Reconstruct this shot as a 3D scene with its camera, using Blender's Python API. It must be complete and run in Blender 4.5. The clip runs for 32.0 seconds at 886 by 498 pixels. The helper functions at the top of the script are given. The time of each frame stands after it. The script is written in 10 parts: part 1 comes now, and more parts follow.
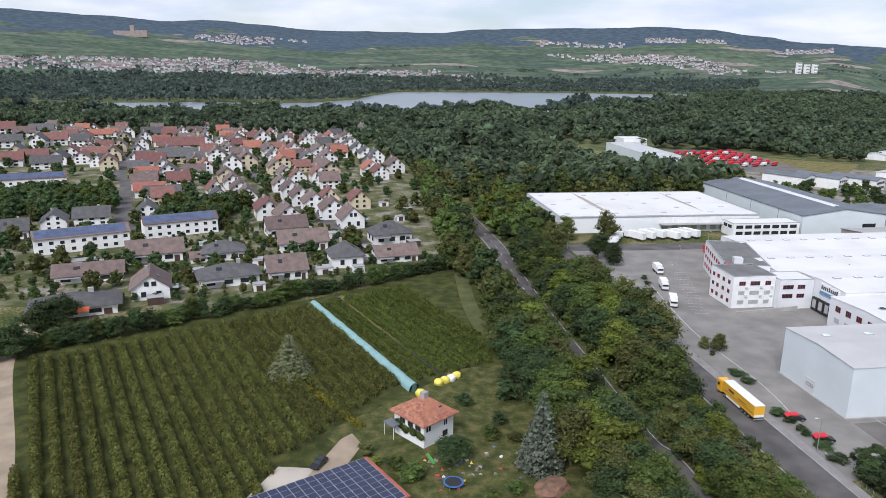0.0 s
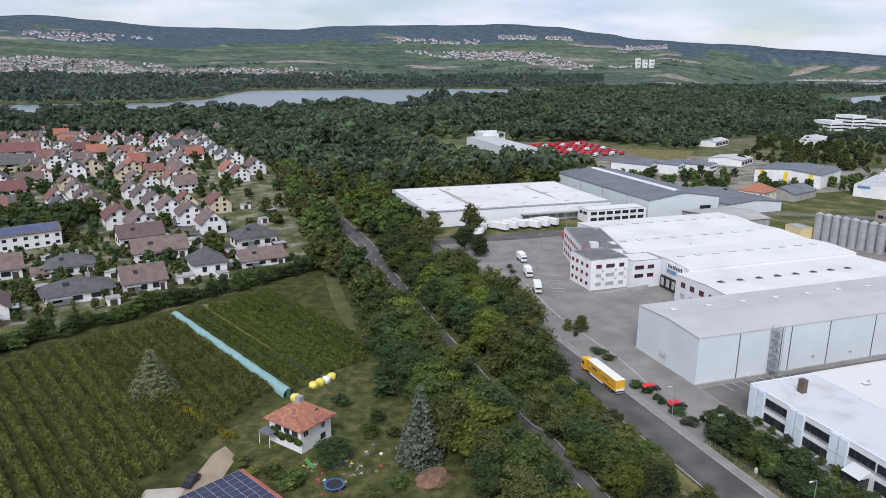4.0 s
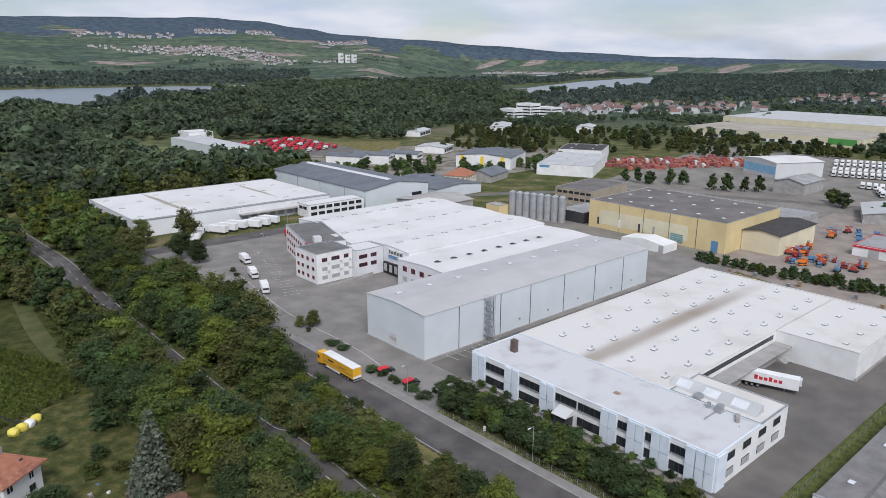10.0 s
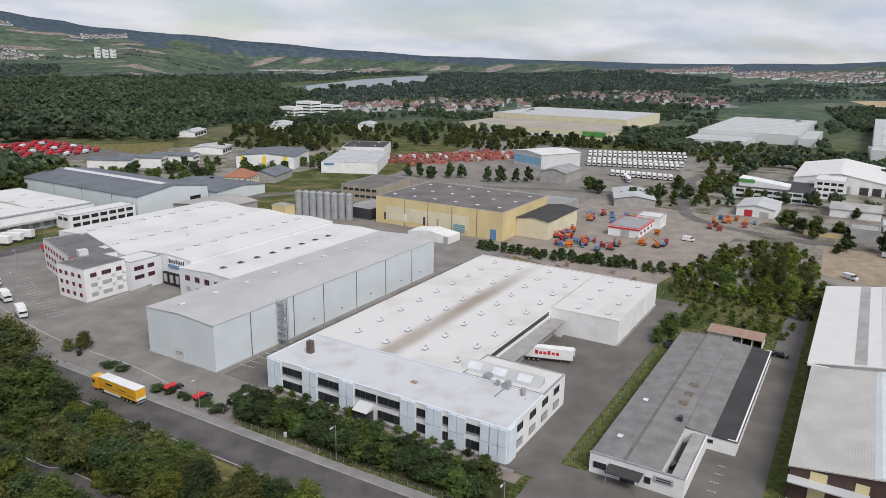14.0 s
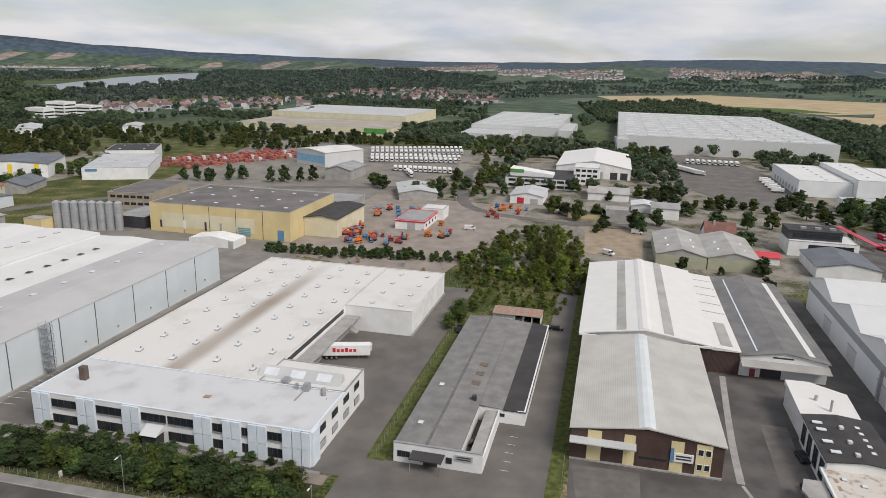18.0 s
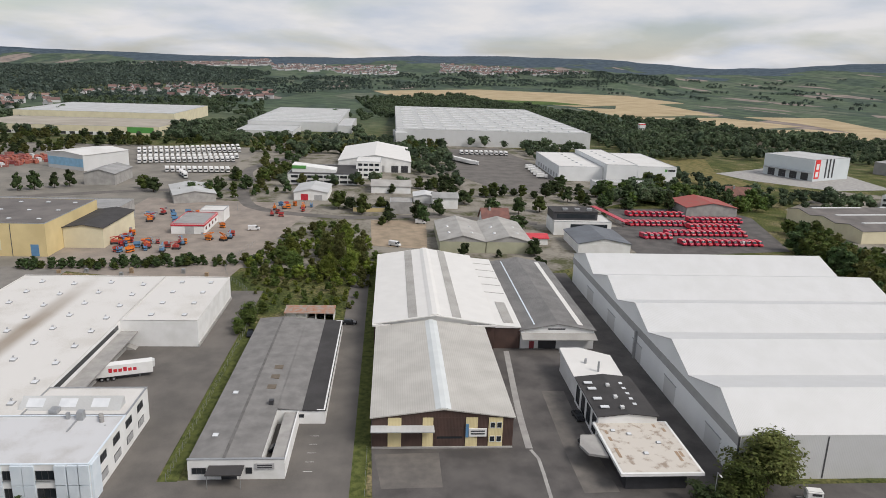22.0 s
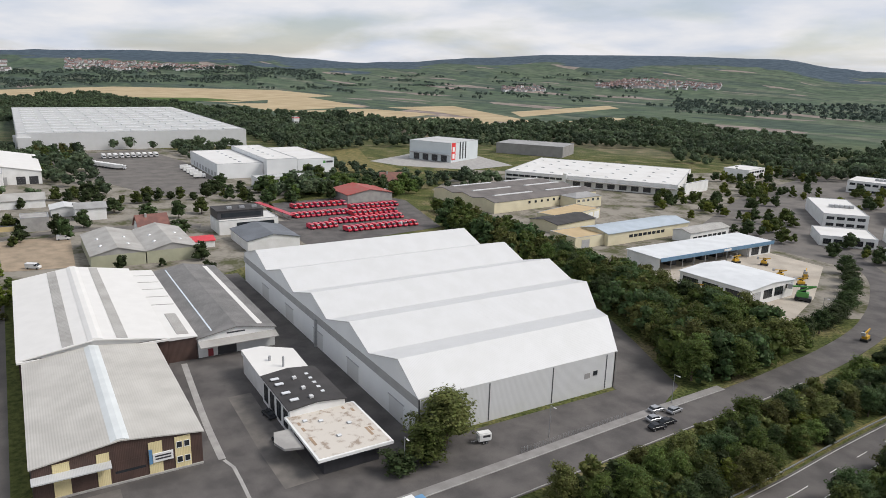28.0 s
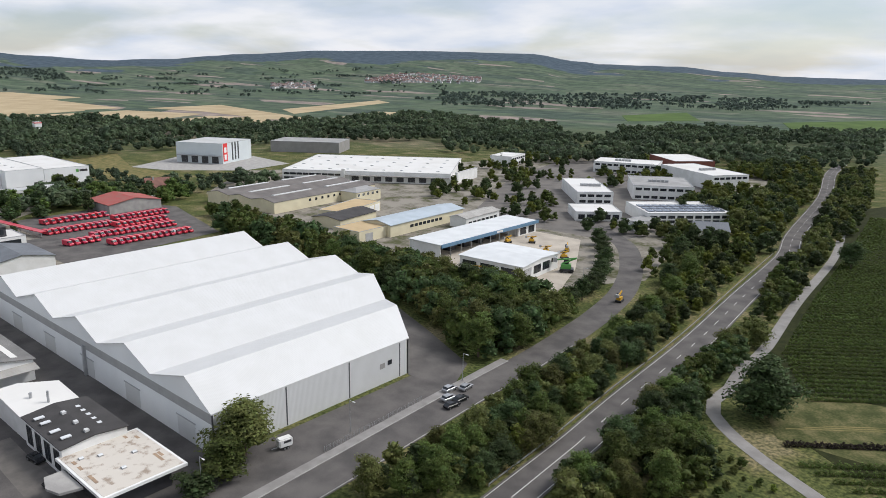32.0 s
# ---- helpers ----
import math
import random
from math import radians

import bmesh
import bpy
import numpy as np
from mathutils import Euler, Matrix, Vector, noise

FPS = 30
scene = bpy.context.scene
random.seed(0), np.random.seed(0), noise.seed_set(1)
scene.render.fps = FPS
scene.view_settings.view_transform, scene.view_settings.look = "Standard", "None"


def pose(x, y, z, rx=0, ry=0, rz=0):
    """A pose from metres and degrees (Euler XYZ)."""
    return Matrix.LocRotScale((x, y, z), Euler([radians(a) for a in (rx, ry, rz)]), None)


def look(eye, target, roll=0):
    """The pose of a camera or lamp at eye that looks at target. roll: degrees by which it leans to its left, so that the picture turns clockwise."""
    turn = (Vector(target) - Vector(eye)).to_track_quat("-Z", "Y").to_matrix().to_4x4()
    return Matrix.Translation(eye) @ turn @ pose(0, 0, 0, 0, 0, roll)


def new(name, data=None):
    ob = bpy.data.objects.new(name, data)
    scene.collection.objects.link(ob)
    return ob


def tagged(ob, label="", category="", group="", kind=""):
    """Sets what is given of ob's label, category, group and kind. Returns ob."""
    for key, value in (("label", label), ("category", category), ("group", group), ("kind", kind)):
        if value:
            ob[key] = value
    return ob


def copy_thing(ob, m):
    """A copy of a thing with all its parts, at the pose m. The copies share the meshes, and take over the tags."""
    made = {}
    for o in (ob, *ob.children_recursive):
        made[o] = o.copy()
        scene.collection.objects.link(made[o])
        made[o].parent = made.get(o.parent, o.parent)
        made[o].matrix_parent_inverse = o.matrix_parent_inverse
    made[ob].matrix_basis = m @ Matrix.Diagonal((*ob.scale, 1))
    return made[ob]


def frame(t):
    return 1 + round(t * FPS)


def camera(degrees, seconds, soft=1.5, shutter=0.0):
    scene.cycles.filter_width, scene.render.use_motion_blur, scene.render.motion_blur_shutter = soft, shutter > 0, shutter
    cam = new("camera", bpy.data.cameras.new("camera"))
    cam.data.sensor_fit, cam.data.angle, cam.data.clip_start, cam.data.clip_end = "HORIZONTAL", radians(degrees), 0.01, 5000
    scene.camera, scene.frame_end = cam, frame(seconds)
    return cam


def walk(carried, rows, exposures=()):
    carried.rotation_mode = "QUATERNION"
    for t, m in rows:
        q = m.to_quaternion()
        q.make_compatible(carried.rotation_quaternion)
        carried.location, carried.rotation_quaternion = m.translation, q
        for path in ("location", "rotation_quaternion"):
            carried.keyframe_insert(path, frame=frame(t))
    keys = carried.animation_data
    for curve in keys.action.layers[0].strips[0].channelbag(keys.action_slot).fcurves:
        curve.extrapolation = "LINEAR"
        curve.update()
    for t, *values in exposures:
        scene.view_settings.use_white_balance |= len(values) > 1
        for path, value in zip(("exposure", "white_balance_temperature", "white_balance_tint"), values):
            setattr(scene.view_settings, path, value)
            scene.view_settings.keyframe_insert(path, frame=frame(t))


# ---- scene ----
cam = camera(64.05, 32.0, soft=0.7)
PATH = [
    (0, pose(0, 0, 78, 75.26, -0.80, -7.95)),
    (0.5, pose(0, 0, 78, 75.25, -0.77, -9.27)),
    (1, pose(0, 0, 78, 75.24, -0.73, -10.62)),
    (1.5, pose(0, 0, 78, 75.22, -0.69, -12.00)),
    (2, pose(0, 0, 78, 75.21, -0.65, -13.35)),
    (2.5, pose(0, 0, 78, 75.20, -0.59, -14.71)),
    (3, pose(0, 0, 78, 75.19, -0.54, -16.15)),
    (3.5, pose(0, 0, 78, 75.17, -0.51, -17.57)),
    (5.5, pose(0, 0, 78, 75.07, -0.36, -23.58)),
    (6, pose(0, 0, 78, 75.07, -0.33, -25.26)),
    (6.5, pose(0, 0, 78, 75.05, -0.28, -26.94)),
    (7, pose(0, 0, 78, 75.02, -0.24, -28.93)),
    (7.5, pose(0, 0, 78, 75.00, -0.22, -31.04)),
    (8, pose(0, 0, 78, 74.97, -0.21, -33.16)),
    (8.5, pose(0, 0, 78, 74.94, -0.21, -35.30)),
    (9, pose(0, 0, 78, 74.93, -0.22, -37.48)),
    (9.5, pose(0, 0, 78, 74.93, -0.26, -39.66)),
    (10, pose(0, 0, 78, 74.93, -0.35, -41.82)),
    (10.5, pose(0, 0, 78, 74.93, -0.45, -43.99)),
    (11, pose(0, 0, 78, 74.92, -0.55, -46.18)),
    (11.5, pose(0, 0, 78, 74.92, -0.65, -48.37)),
    (12, pose(0, 0, 78, 74.93, -0.75, -50.56)),
    (12.5, pose(0, 0, 78, 74.94, -0.83, -52.59)),
    (13, pose(0, 0, 78, 74.95, -0.91, -54.76)),
    (13.5, pose(0, 0, 78, 74.96, -1.00, -56.93)),
    (14, pose(0, 0, 78, 74.98, -1.07, -59.09)),
    (14.5, pose(0, 0, 78, 75.00, -1.12, -61.25)),
    (16.5, pose(0, 0, 78, 75.11, -1.29, -69.97)),
    (17, pose(0, 0, 78, 75.13, -1.33, -72.14)),
    (17.5, pose(0, 0, 78, 75.15, -1.39, -74.22)),
    (18, pose(0, 0, 78, 75.17, -1.45, -76.43)),
    (18.5, pose(0, 0, 78, 75.19, -1.50, -78.60)),
    (19, pose(0, 0, 78, 75.20, -1.55, -80.82)),
    (19.5, pose(0, 0, 78, 75.20, -1.61, -82.95)),
    (20, pose(0, 0, 78, 75.20, -1.68, -85.13)),
    (20.5, pose(0, 0, 78, 75.21, -1.73, -87.31)),
    (21, pose(0, 0, 78, 75.23, -1.79, -89.53)),
    (21.5, pose(0, 0, 78, 75.25, -1.82, -91.71)),
    (22, pose(0, 0, 78, 75.29, -1.85, -93.92)),
    (22.5, pose(0, 0, 78, 75.32, -1.86, -96.14)),
    (23, pose(0, 0, 78, 75.36, -1.87, -98.38)),
    (23.5, pose(0, 0, 78, 75.39, -1.85, -100.59)),
    (24, pose(0, 0, 78, 75.42, -1.82, -102.85)),
    (24.5, pose(0, 0, 78, 75.45, -1.78, -105.09)),
    (25, pose(0, 0, 78, 75.49, -1.72, -107.36)),
    (25.5, pose(0, 0, 78, 75.51, -1.68, -109.65)),
    (27.5, pose(0, 0, 78, 75.65, -1.67, -118.77)),
    (28, pose(0, 0, 78, 75.67, -1.57, -121.05)),
    (28.5, pose(0, 0, 78, 75.68, -1.48, -123.32)),
    (29, pose(0, 0, 78, 75.70, -1.42, -125.60)),
    (29.5, pose(0, 0, 78, 75.71, -1.39, -127.83)),
    (30, pose(0, 0, 78, 75.73, -1.33, -130.08)),
    (30.5, pose(0, 0, 78, 75.74, -1.24, -132.34)),
    (31, pose(0, 0, 78, 75.75, -1.13, -134.57)),
    (31.5, pose(0, 0, 78, 75.75, -1.01, -136.81)),
    (32, pose(0, 0, 78, 75.74, -0.90, -139.02)),
]
walk(cam, PATH, exposures=[(0, 0.22, 6080, 14), (3, 0.12, 6030, 14), (6, -0.04, 6030, 14), (13, -0.12, 6380, 13), (19, -0.16, 6780, 12), (25, -0.08, 6780, 12), (32, 0.08, 6480, 11)])

# ---- sky and sun ----
SUN_ELEV, SUN_AZ = 46, 236
world = bpy.data.worlds.new("sky")
scene.world = world
world.use_nodes = True
wn, wl = world.node_tree.nodes, world.node_tree.links
wn.clear()
sky = wn.new("ShaderNodeTexSky")
sky.sky_type, sky.sun_disc = "NISHITA", False
sky.sun_elevation, sky.sun_rotation = radians(SUN_ELEV), radians(90 - SUN_AZ)
sky.dust_density, sky.air_density = 0.6, 1.0
geo = wn.new("ShaderNodeTexCoord")
sep = wn.new("ShaderNodeSeparateXYZ")
wl.new(geo.outputs["Generated"], sep.inputs[0])


def wmath(op, a, b=None):
    n = wn.new("ShaderNodeMath")
    n.operation = op
    for i, v in enumerate((a, b)):
        if v is None:
            continue
        if isinstance(v, (int, float)):
            n.inputs[i].default_value = v
        else:
            wl.new(v, n.inputs[i])
    return n.outputs[0]


# clouds lie on a flat layer: divide the direction by its height
zc = wmath("MAXIMUM", sep.outputs[2], 0.0)
zd = wmath("ADD", zc, 0.2)
comb = wn.new("ShaderNodeCombineXYZ")
wl.new(wmath("DIVIDE", sep.outputs[0], zd), comb.inputs[0])
wl.new(wmath("DIVIDE", sep.outputs[1], zd), comb.inputs[1])
cloud = wn.new("ShaderNodeTexNoise")
cloud.inputs["Scale"].default_value, cloud.inputs["Detail"].default_value = 0.85, 8
cloud.inputs["Roughness"].default_value = 0.5
cloud.inputs["Distortion"].default_value = 0.35
wl.new(comb.outputs[0], cloud.inputs["Vector"])
cover = wn.new("ShaderNodeValToRGB")
cover.color_ramp.elements[0].position, cover.color_ramp.elements[1].position = 0.40, 0.56
wl.new(cloud.outputs[0], cover.inputs[0])
shade = wn.new("ShaderNodeTexNoise")
shade.inputs["Scale"].default_value, shade.inputs["Detail"].default_value = 1.7, 8
wl.new(comb.outputs[0], shade.inputs["Vector"])
tone = wn.new("ShaderNodeValToRGB")
tone.color_ramp.elements[0].position, tone.color_ramp.elements[0].color = 0.35, (6.7, 7.5, 8.8, 1)
tone.color_ramp.elements[1].position, tone.color_ramp.elements[1].color = 0.62, (9.3, 9.5, 9.9, 1)
wl.new(shade.outputs[0], tone.inputs[0])
mix = wn.new("ShaderNodeMix")
mix.data_type = "RGBA"
wl.new(wmath("ADD", wmath("MULTIPLY", cover.outputs[0], 0.57), 0.40), mix.inputs[0])
wl.new(sky.outputs[0], mix.inputs[6])
wl.new(tone.outputs[0], mix.inputs[7])
bg = wn.new("ShaderNodeBackground")
bg.inputs[1].default_value = 0.088
wl.new(mix.outputs[2], bg.inputs[0])
wout = wn.new("ShaderNodeOutputWorld")
wl.new(bg.outputs[0], wout.inputs[0])
lamp = bpy.data.lights.new("sun", "SUN")
lamp.energy, lamp.angle, lamp.color = 2.9, radians(24), (1.0, 0.97, 0.93)
sun_dir = Vector((math.cos(radians(SUN_AZ)) * math.cos(radians(SUN_ELEV)), math.sin(radians(SUN_AZ)) * math.cos(radians(SUN_ELEV)), math.sin(radians(SUN_ELEV))))
new("sun", lamp).matrix_world = look(sun_dir * 100, (0, 0, 0))
# ---- materials ----
MATS = {}


def mat(name, c1, c2=None, scale=3.0, rough=0.7, metal=0.0, bump=0.0, fine=40.0, lo=0.35, hi=0.65, island=0.0, objvar=0.0, c3=None, stripes=None, spec=0.5):
    """Noise between two colours at two scales, in metres; per-piece and per-object variation; fine relief."""
    if name in MATS:
        return MATS[name]
    m = bpy.data.materials.new(name)
    m.use_nodes = True
    n, l = m.node_tree.nodes, m.node_tree.links
    b = n["Principled BSDF"]
    b.inputs["Roughness"].default_value, b.inputs["Metallic"].default_value = rough, metal
    b.inputs["Specular IOR Level"].default_value = spec
    c2 = c2 or tuple(v * 0.8 for v in c1)
    pos = n.new("ShaderNodeNewGeometry")
    big, small = n.new("ShaderNodeTexNoise"), n.new("ShaderNodeTexNoise")
    big.inputs["Scale"].default_value, big.inputs["Detail"].default_value = 1 / scale, 6
    small.inputs["Scale"].default_value, small.inputs["Detail"].default_value = fine / scale, 3
    for t in (big, small):
        l.new(pos.outputs["Position"], t.inputs["Vector"])
    add = n.new("ShaderNodeMath")
    add.operation = "MULTIPLY_ADD"
    add.inputs[1].default_value = 0.35
    l.new(small.outputs[0], add.inputs[0])
    sub = n.new("ShaderNodeMath")
    sub.operation = "SUBTRACT"
    sub.inputs[1].default_value = 0.175
    l.new(big.outputs[0], sub.inputs[0])
    l.new(sub.outputs[0], add.inputs[2])
    ramp = n.new("ShaderNodeValToRGB")
    e = ramp.color_ramp.elements
    e[0].position, e[0].color = lo, (*c2, 1)
    e[1].position, e[1].color = hi, (*c1, 1)
    if c3:
        k = e.new((lo + hi) / 2)
        k.color = (*c3, 1)
    l.new(add.outputs[0], ramp.inputs[0])
    col = ramp.outputs[0]
    for amount, source in ((island, pos.outputs["Random Per Island"]), (objvar, None)):
        if amount:
            if source is None:
                source = n.new("ShaderNodeObjectInfo").outputs["Random"]
            hsv = n.new("ShaderNodeHueSaturation")
            mr = n.new("ShaderNodeMapRange")
            mr.inputs["To Min"].default_value, mr.inputs["To Max"].default_value = 1 - amount, 1 + amount
            l.new(source, mr.inputs["Value"])
            l.new(mr.outputs[0], hsv.inputs["Value"])
            mh = n.new("ShaderNodeMapRange")
            mh.inputs["To Min"].default_value, mh.inputs["To Max"].default_value = 0.5 - amount * 0.05, 0.5 + amount * 0.035
            l.new(source, mh.inputs["Value"])
            l.new(mh.outputs[0], hsv.inputs["Hue"])
            l.new(col, hsv.inputs["Color"])
            col = hsv.outputs[0]
    l.new(col, b.inputs["Base Color"])
    height = None
    if stripes:
        # corrugation: fine ribs along one axis
        axis, width = stripes
        w = n.new("ShaderNodeTexWave")
        w.bands_direction = axis
        w.inputs["Scale"].default_value = 0.314 / width
        l.new(pos.outputs["Position"], w.inputs["Vector"])
        height = w.outputs["Fac"]
    elif bump:
        height = small.outputs[0]
    if height is not None and bump:
        bp = n.new("ShaderNodeBump")
        bp.inputs["Strength"].default_value = bump
        bp.inputs["Distance"].default_value = 0.05
        l.new(height, bp.inputs["Height"])
        l.new(bp.outputs[0], b.inputs["Normal"])
    MATS[name] = m
    return m


white_metal = mat("white_sheet", (0.60, 0.605, 0.605), (0.57, 0.575, 0.57), 5, 0.5, stripes=("Y", 0.35), bump=0.25)
# colour raised above white_sheet to offset the shade on north-facing walls
white_metal_x_lit = mat("white_sheet_x_lit", (0.78, 0.795, 0.80), (0.72, 0.735, 0.74), 9, 0.5, stripes=("X", 0.35), bump=0.25)
grey_metal = mat("grey_sheet", (0.62, 0.665, 0.68), (0.57, 0.615, 0.63), 8, 0.5, stripes=("X", 0.4), bump=0.2)
white_paint = mat("white_render", (0.78, 0.78, 0.77), (0.68, 0.68, 0.66), 4, 0.85, bump=0.1)
white_roof = mat("white_roof_membrane", (0.655, 0.65, 0.635), (0.585, 0.575, 0.55), 14, 0.8, bump=0.1, lo=0.3, hi=0.55)
old_roof = mat("weathered_white_roof", (0.635, 0.62, 0.595), (0.56, 0.54, 0.505), 11, 0.85, lo=0.32, hi=0.5, bump=0.1)


def water_stain(m, y, half, x0, x1, colour):
    """A dried dirt streak along x on a flat roof: broken by noise, worst in the middle."""
    n, l = m.node_tree.nodes, m.node_tree.links
    b = n["Principled BSDF"]
    old = b.inputs["Base Color"].links[0].from_socket
    sep_p = n.new("ShaderNodeSeparateXYZ")
    l.new(n.new("ShaderNodeNewGeometry").outputs["Position"], sep_p.inputs[0])
    wave, grain = n.new("ShaderNodeTexNoise"), n.new("ShaderNodeTexNoise")
    wave.inputs["Scale"].default_value, grain.inputs["Scale"].default_value = 0.07, 0.2
    grain.inputs["Detail"].default_value = 9

    def calc(op, a, c, d=None):
        q = n.new("ShaderNodeMath")
        q.operation, q.use_clamp = op, op == "MULTIPLY"
        for i, v in enumerate((a, c, d)):
            if v is None:
                continue
            if isinstance(v, (int, float)):
                q.inputs[i].default_value = v
            else:
                l.new(v, q.inputs[i])
        return q.outputs[0]

    def step(v, a, c):
        q = n.new("ShaderNodeMapRange")
        q.interpolation_type = "SMOOTHSTEP"
        q.inputs["From Min"].default_value, q.inputs["From Max"].default_value = a, c
        l.new(v, q.inputs["Value"])
        return q.outputs[0]

    off = calc("ABSOLUTE", calc("SUBTRACT", calc("MULTIPLY_ADD", wave.outputs[0], 9.0, sep_p.outputs[1]), y + 4.5), 0)
    band = step(off, half, half * 0.15)
    ends = calc("MULTIPLY", step(sep_p.outputs[0], x0, x0 + 24), step(sep_p.outputs[0], x1, x1 - 30))
    fac = calc("MULTIPLY", calc("MULTIPLY", band, ends), step(grain.outputs[0], 0.36, 0.48))
    mx = n.new("ShaderNodeMix")
    mx.data_type = "RGBA"
    l.new(fac, mx.inputs[0])
    l.new(old, mx.inputs[6])
    mx.inputs[7].default_value = (*colour, 1)
    l.new(mx.outputs[2], b.inputs["Base Color"])


water_stain(old_roof, 94, 4.4, 104, 236, (0.24, 0.185, 0.13))
grey_roof = mat("grey_bitumen_roof", (0.34, 0.34, 0.34), (0.26, 0.26, 0.255), 7, 0.9, bump=0.2)
light_roof = mat("light_grey_roof", (0.50, 0.51, 0.51), (0.43, 0.435, 0.43), 10, 0.7, stripes=("Y", 0.25), bump=0.3)
fibre_roof = mat("fibre_cement_roof", (0.42, 0.41, 0.39), (0.33, 0.32, 0.30), 6, 0.9, stripes=("Y", 0.2), bump=0.5)
mauve_roof = mat("mauve_grey_roof", (0.49, 0.485, 0.475), (0.43, 0.425, 0.415), 10, 0.7, stripes=("Y", 0.25), bump=0.3)
warm_roof = mat("warm_grey_sheet_roof", (0.50, 0.485, 0.45), (0.42, 0.405, 0.375), 6, 0.75, stripes=("Y", 0.5), bump=0.4)
brown_roof = mat("brown_bitumen_roof", (0.175, 0.16, 0.15), (0.12, 0.11, 0.105), 8, 0.9, bump=0.2)
dark_roof = mat("dark_roof_felt", (0.055, 0.052, 0.052), (0.035, 0.033, 0.033), 5, 0.85, bump=0.2)
slate_roof = mat("slate_grey_roof", (0.15, 0.165, 0.185), (0.11, 0.12, 0.135), 8, 0.6, stripes=("Y", 0.4), bump=0.3)
asphalt = mat("asphalt", (0.122, 0.112, 0.106), (0.066, 0.061, 0.059), 7, 0.9, bump=0.15, fine=60)
yard_asphalt = mat("yard_asphalt", (0.160, 0.146, 0.132), (0.105, 0.097, 0.089), 9, 0.9, bump=0.15, fine=60)
pale_concrete = mat("pale_concrete", (0.48, 0.43, 0.36), (0.36, 0.32, 0.27), 9, 0.9, bump=0.15)
concrete = mat("concrete", (0.38, 0.37, 0.35), (0.29, 0.28, 0.27), 3, 0.9, bump=0.2)
pavement_mat = mat("pavement_slabs", (0.26, 0.25, 0.24), (0.20, 0.19, 0.18), 3, 0.9, bump=0.2)
dirt = mat("dirt", (0.36, 0.28, 0.20), (0.25, 0.20, 0.14), 5, 0.95, bump=0.3)
line_paint = mat("road_line_paint", (0.72, 0.72, 0.70), (0.55, 0.55, 0.53), 1, 0.8)
glass_dark = mat("window_glass", (0.03, 0.035, 0.04), (0.02, 0.025, 0.03), 3, 0.12)
frame_dark = mat("dark_frame", (0.05, 0.05, 0.055), None, 1, 0.5)
black_rubber = mat("black_rubber", (0.025, 0.025, 0.025), None, 1, 0.8)
yellow_wall = mat("yellow_panel_wall", (0.68, 0.55, 0.29), (0.59, 0.47, 0.245), 8, 0.7)
cream_wall = mat("cream_render", (0.70, 0.64, 0.46), (0.62, 0.56, 0.40), 6, 0.85)
blue_paint = mat("blue_paint", (0.12, 0.27, 0.45), (0.10, 0.22, 0.38), 3, 0.5)
red_paint = mat("red_paint", (0.62, 0.035, 0.05), (0.5, 0.03, 0.04), 3, 0.35, objvar=0.12)
orange_paint = mat("orange_paint", (0.75, 0.22, 0.03), (0.62, 0.17, 0.03), 3, 0.4)
brown_panel = mat("brown_sheet", (0.085, 0.05, 0.04), (0.06, 0.036, 0.03), 3, 0.6, stripes=("Y", 0.3), bump=0.4)
beige_panel = mat("beige_sheet", (0.72, 0.62, 0.36), (0.64, 0.54, 0.30), 3, 0.6, stripes=("Y", 0.3), bump=0.4)
green_paint = mat("green_paint", (0.10, 0.33, 0.08), (0.08, 0.27, 0.06), 3, 0.5)
silver = mat("silver_metal", (0.55, 0.56, 0.57), (0.45, 0.46, 0.47), 3, 0.4, metal=0.6)
galv = mat("galvanised_steel", (0.42, 0.43, 0.44), (0.34, 0.35, 0.36), 1, 0.5, metal=0.5)
bark = mat("bark", (0.14, 0.10, 0.075), (0.08, 0.06, 0.045), 0.6, 0.95, bump=0.4)
# ---- helpers for building ----
def link_mesh(name, bm, material, parent=None, label=""):
    me = bpy.data.meshes.new(name)
    bm.to_mesh(me)
    bm.free()
    me.materials.append(material)
    ob = new(name, me)
    if parent is not None:
        ob.parent = parent
    if label:
        ob["label"] = label
    return ob


def part(name, bm, material, parent, label=""):
    return link_mesh(name, bm, material, parent, label)


def thing(name, m, label, category, group="", kind=""):
    ob = new(name)
    ob.empty_display_size = 0.1
    ob.matrix_basis = m
    return tagged(ob, label, category, group, kind)


def box(bm, x0, y0, z0, x1, y1, z1):
    v = [bm.verts.new(p) for p in ((x0, y0, z0), (x1, y0, z0), (x1, y1, z0), (x0, y1, z0), (x0, y0, z1), (x1, y0, z1), (x1, y1, z1), (x0, y1, z1))]
    for f in ((3, 2, 1, 0), (4, 5, 6, 7), (0, 1, 5, 4), (1, 2, 6, 5), (2, 3, 7, 6), (3, 0, 4, 7)):
        bm.faces.new([v[i] for i in f])
    return bm


def boxes(*bs):
    bm = bmesh.new()
    for b in bs:
        box(bm, *b)
    return bm


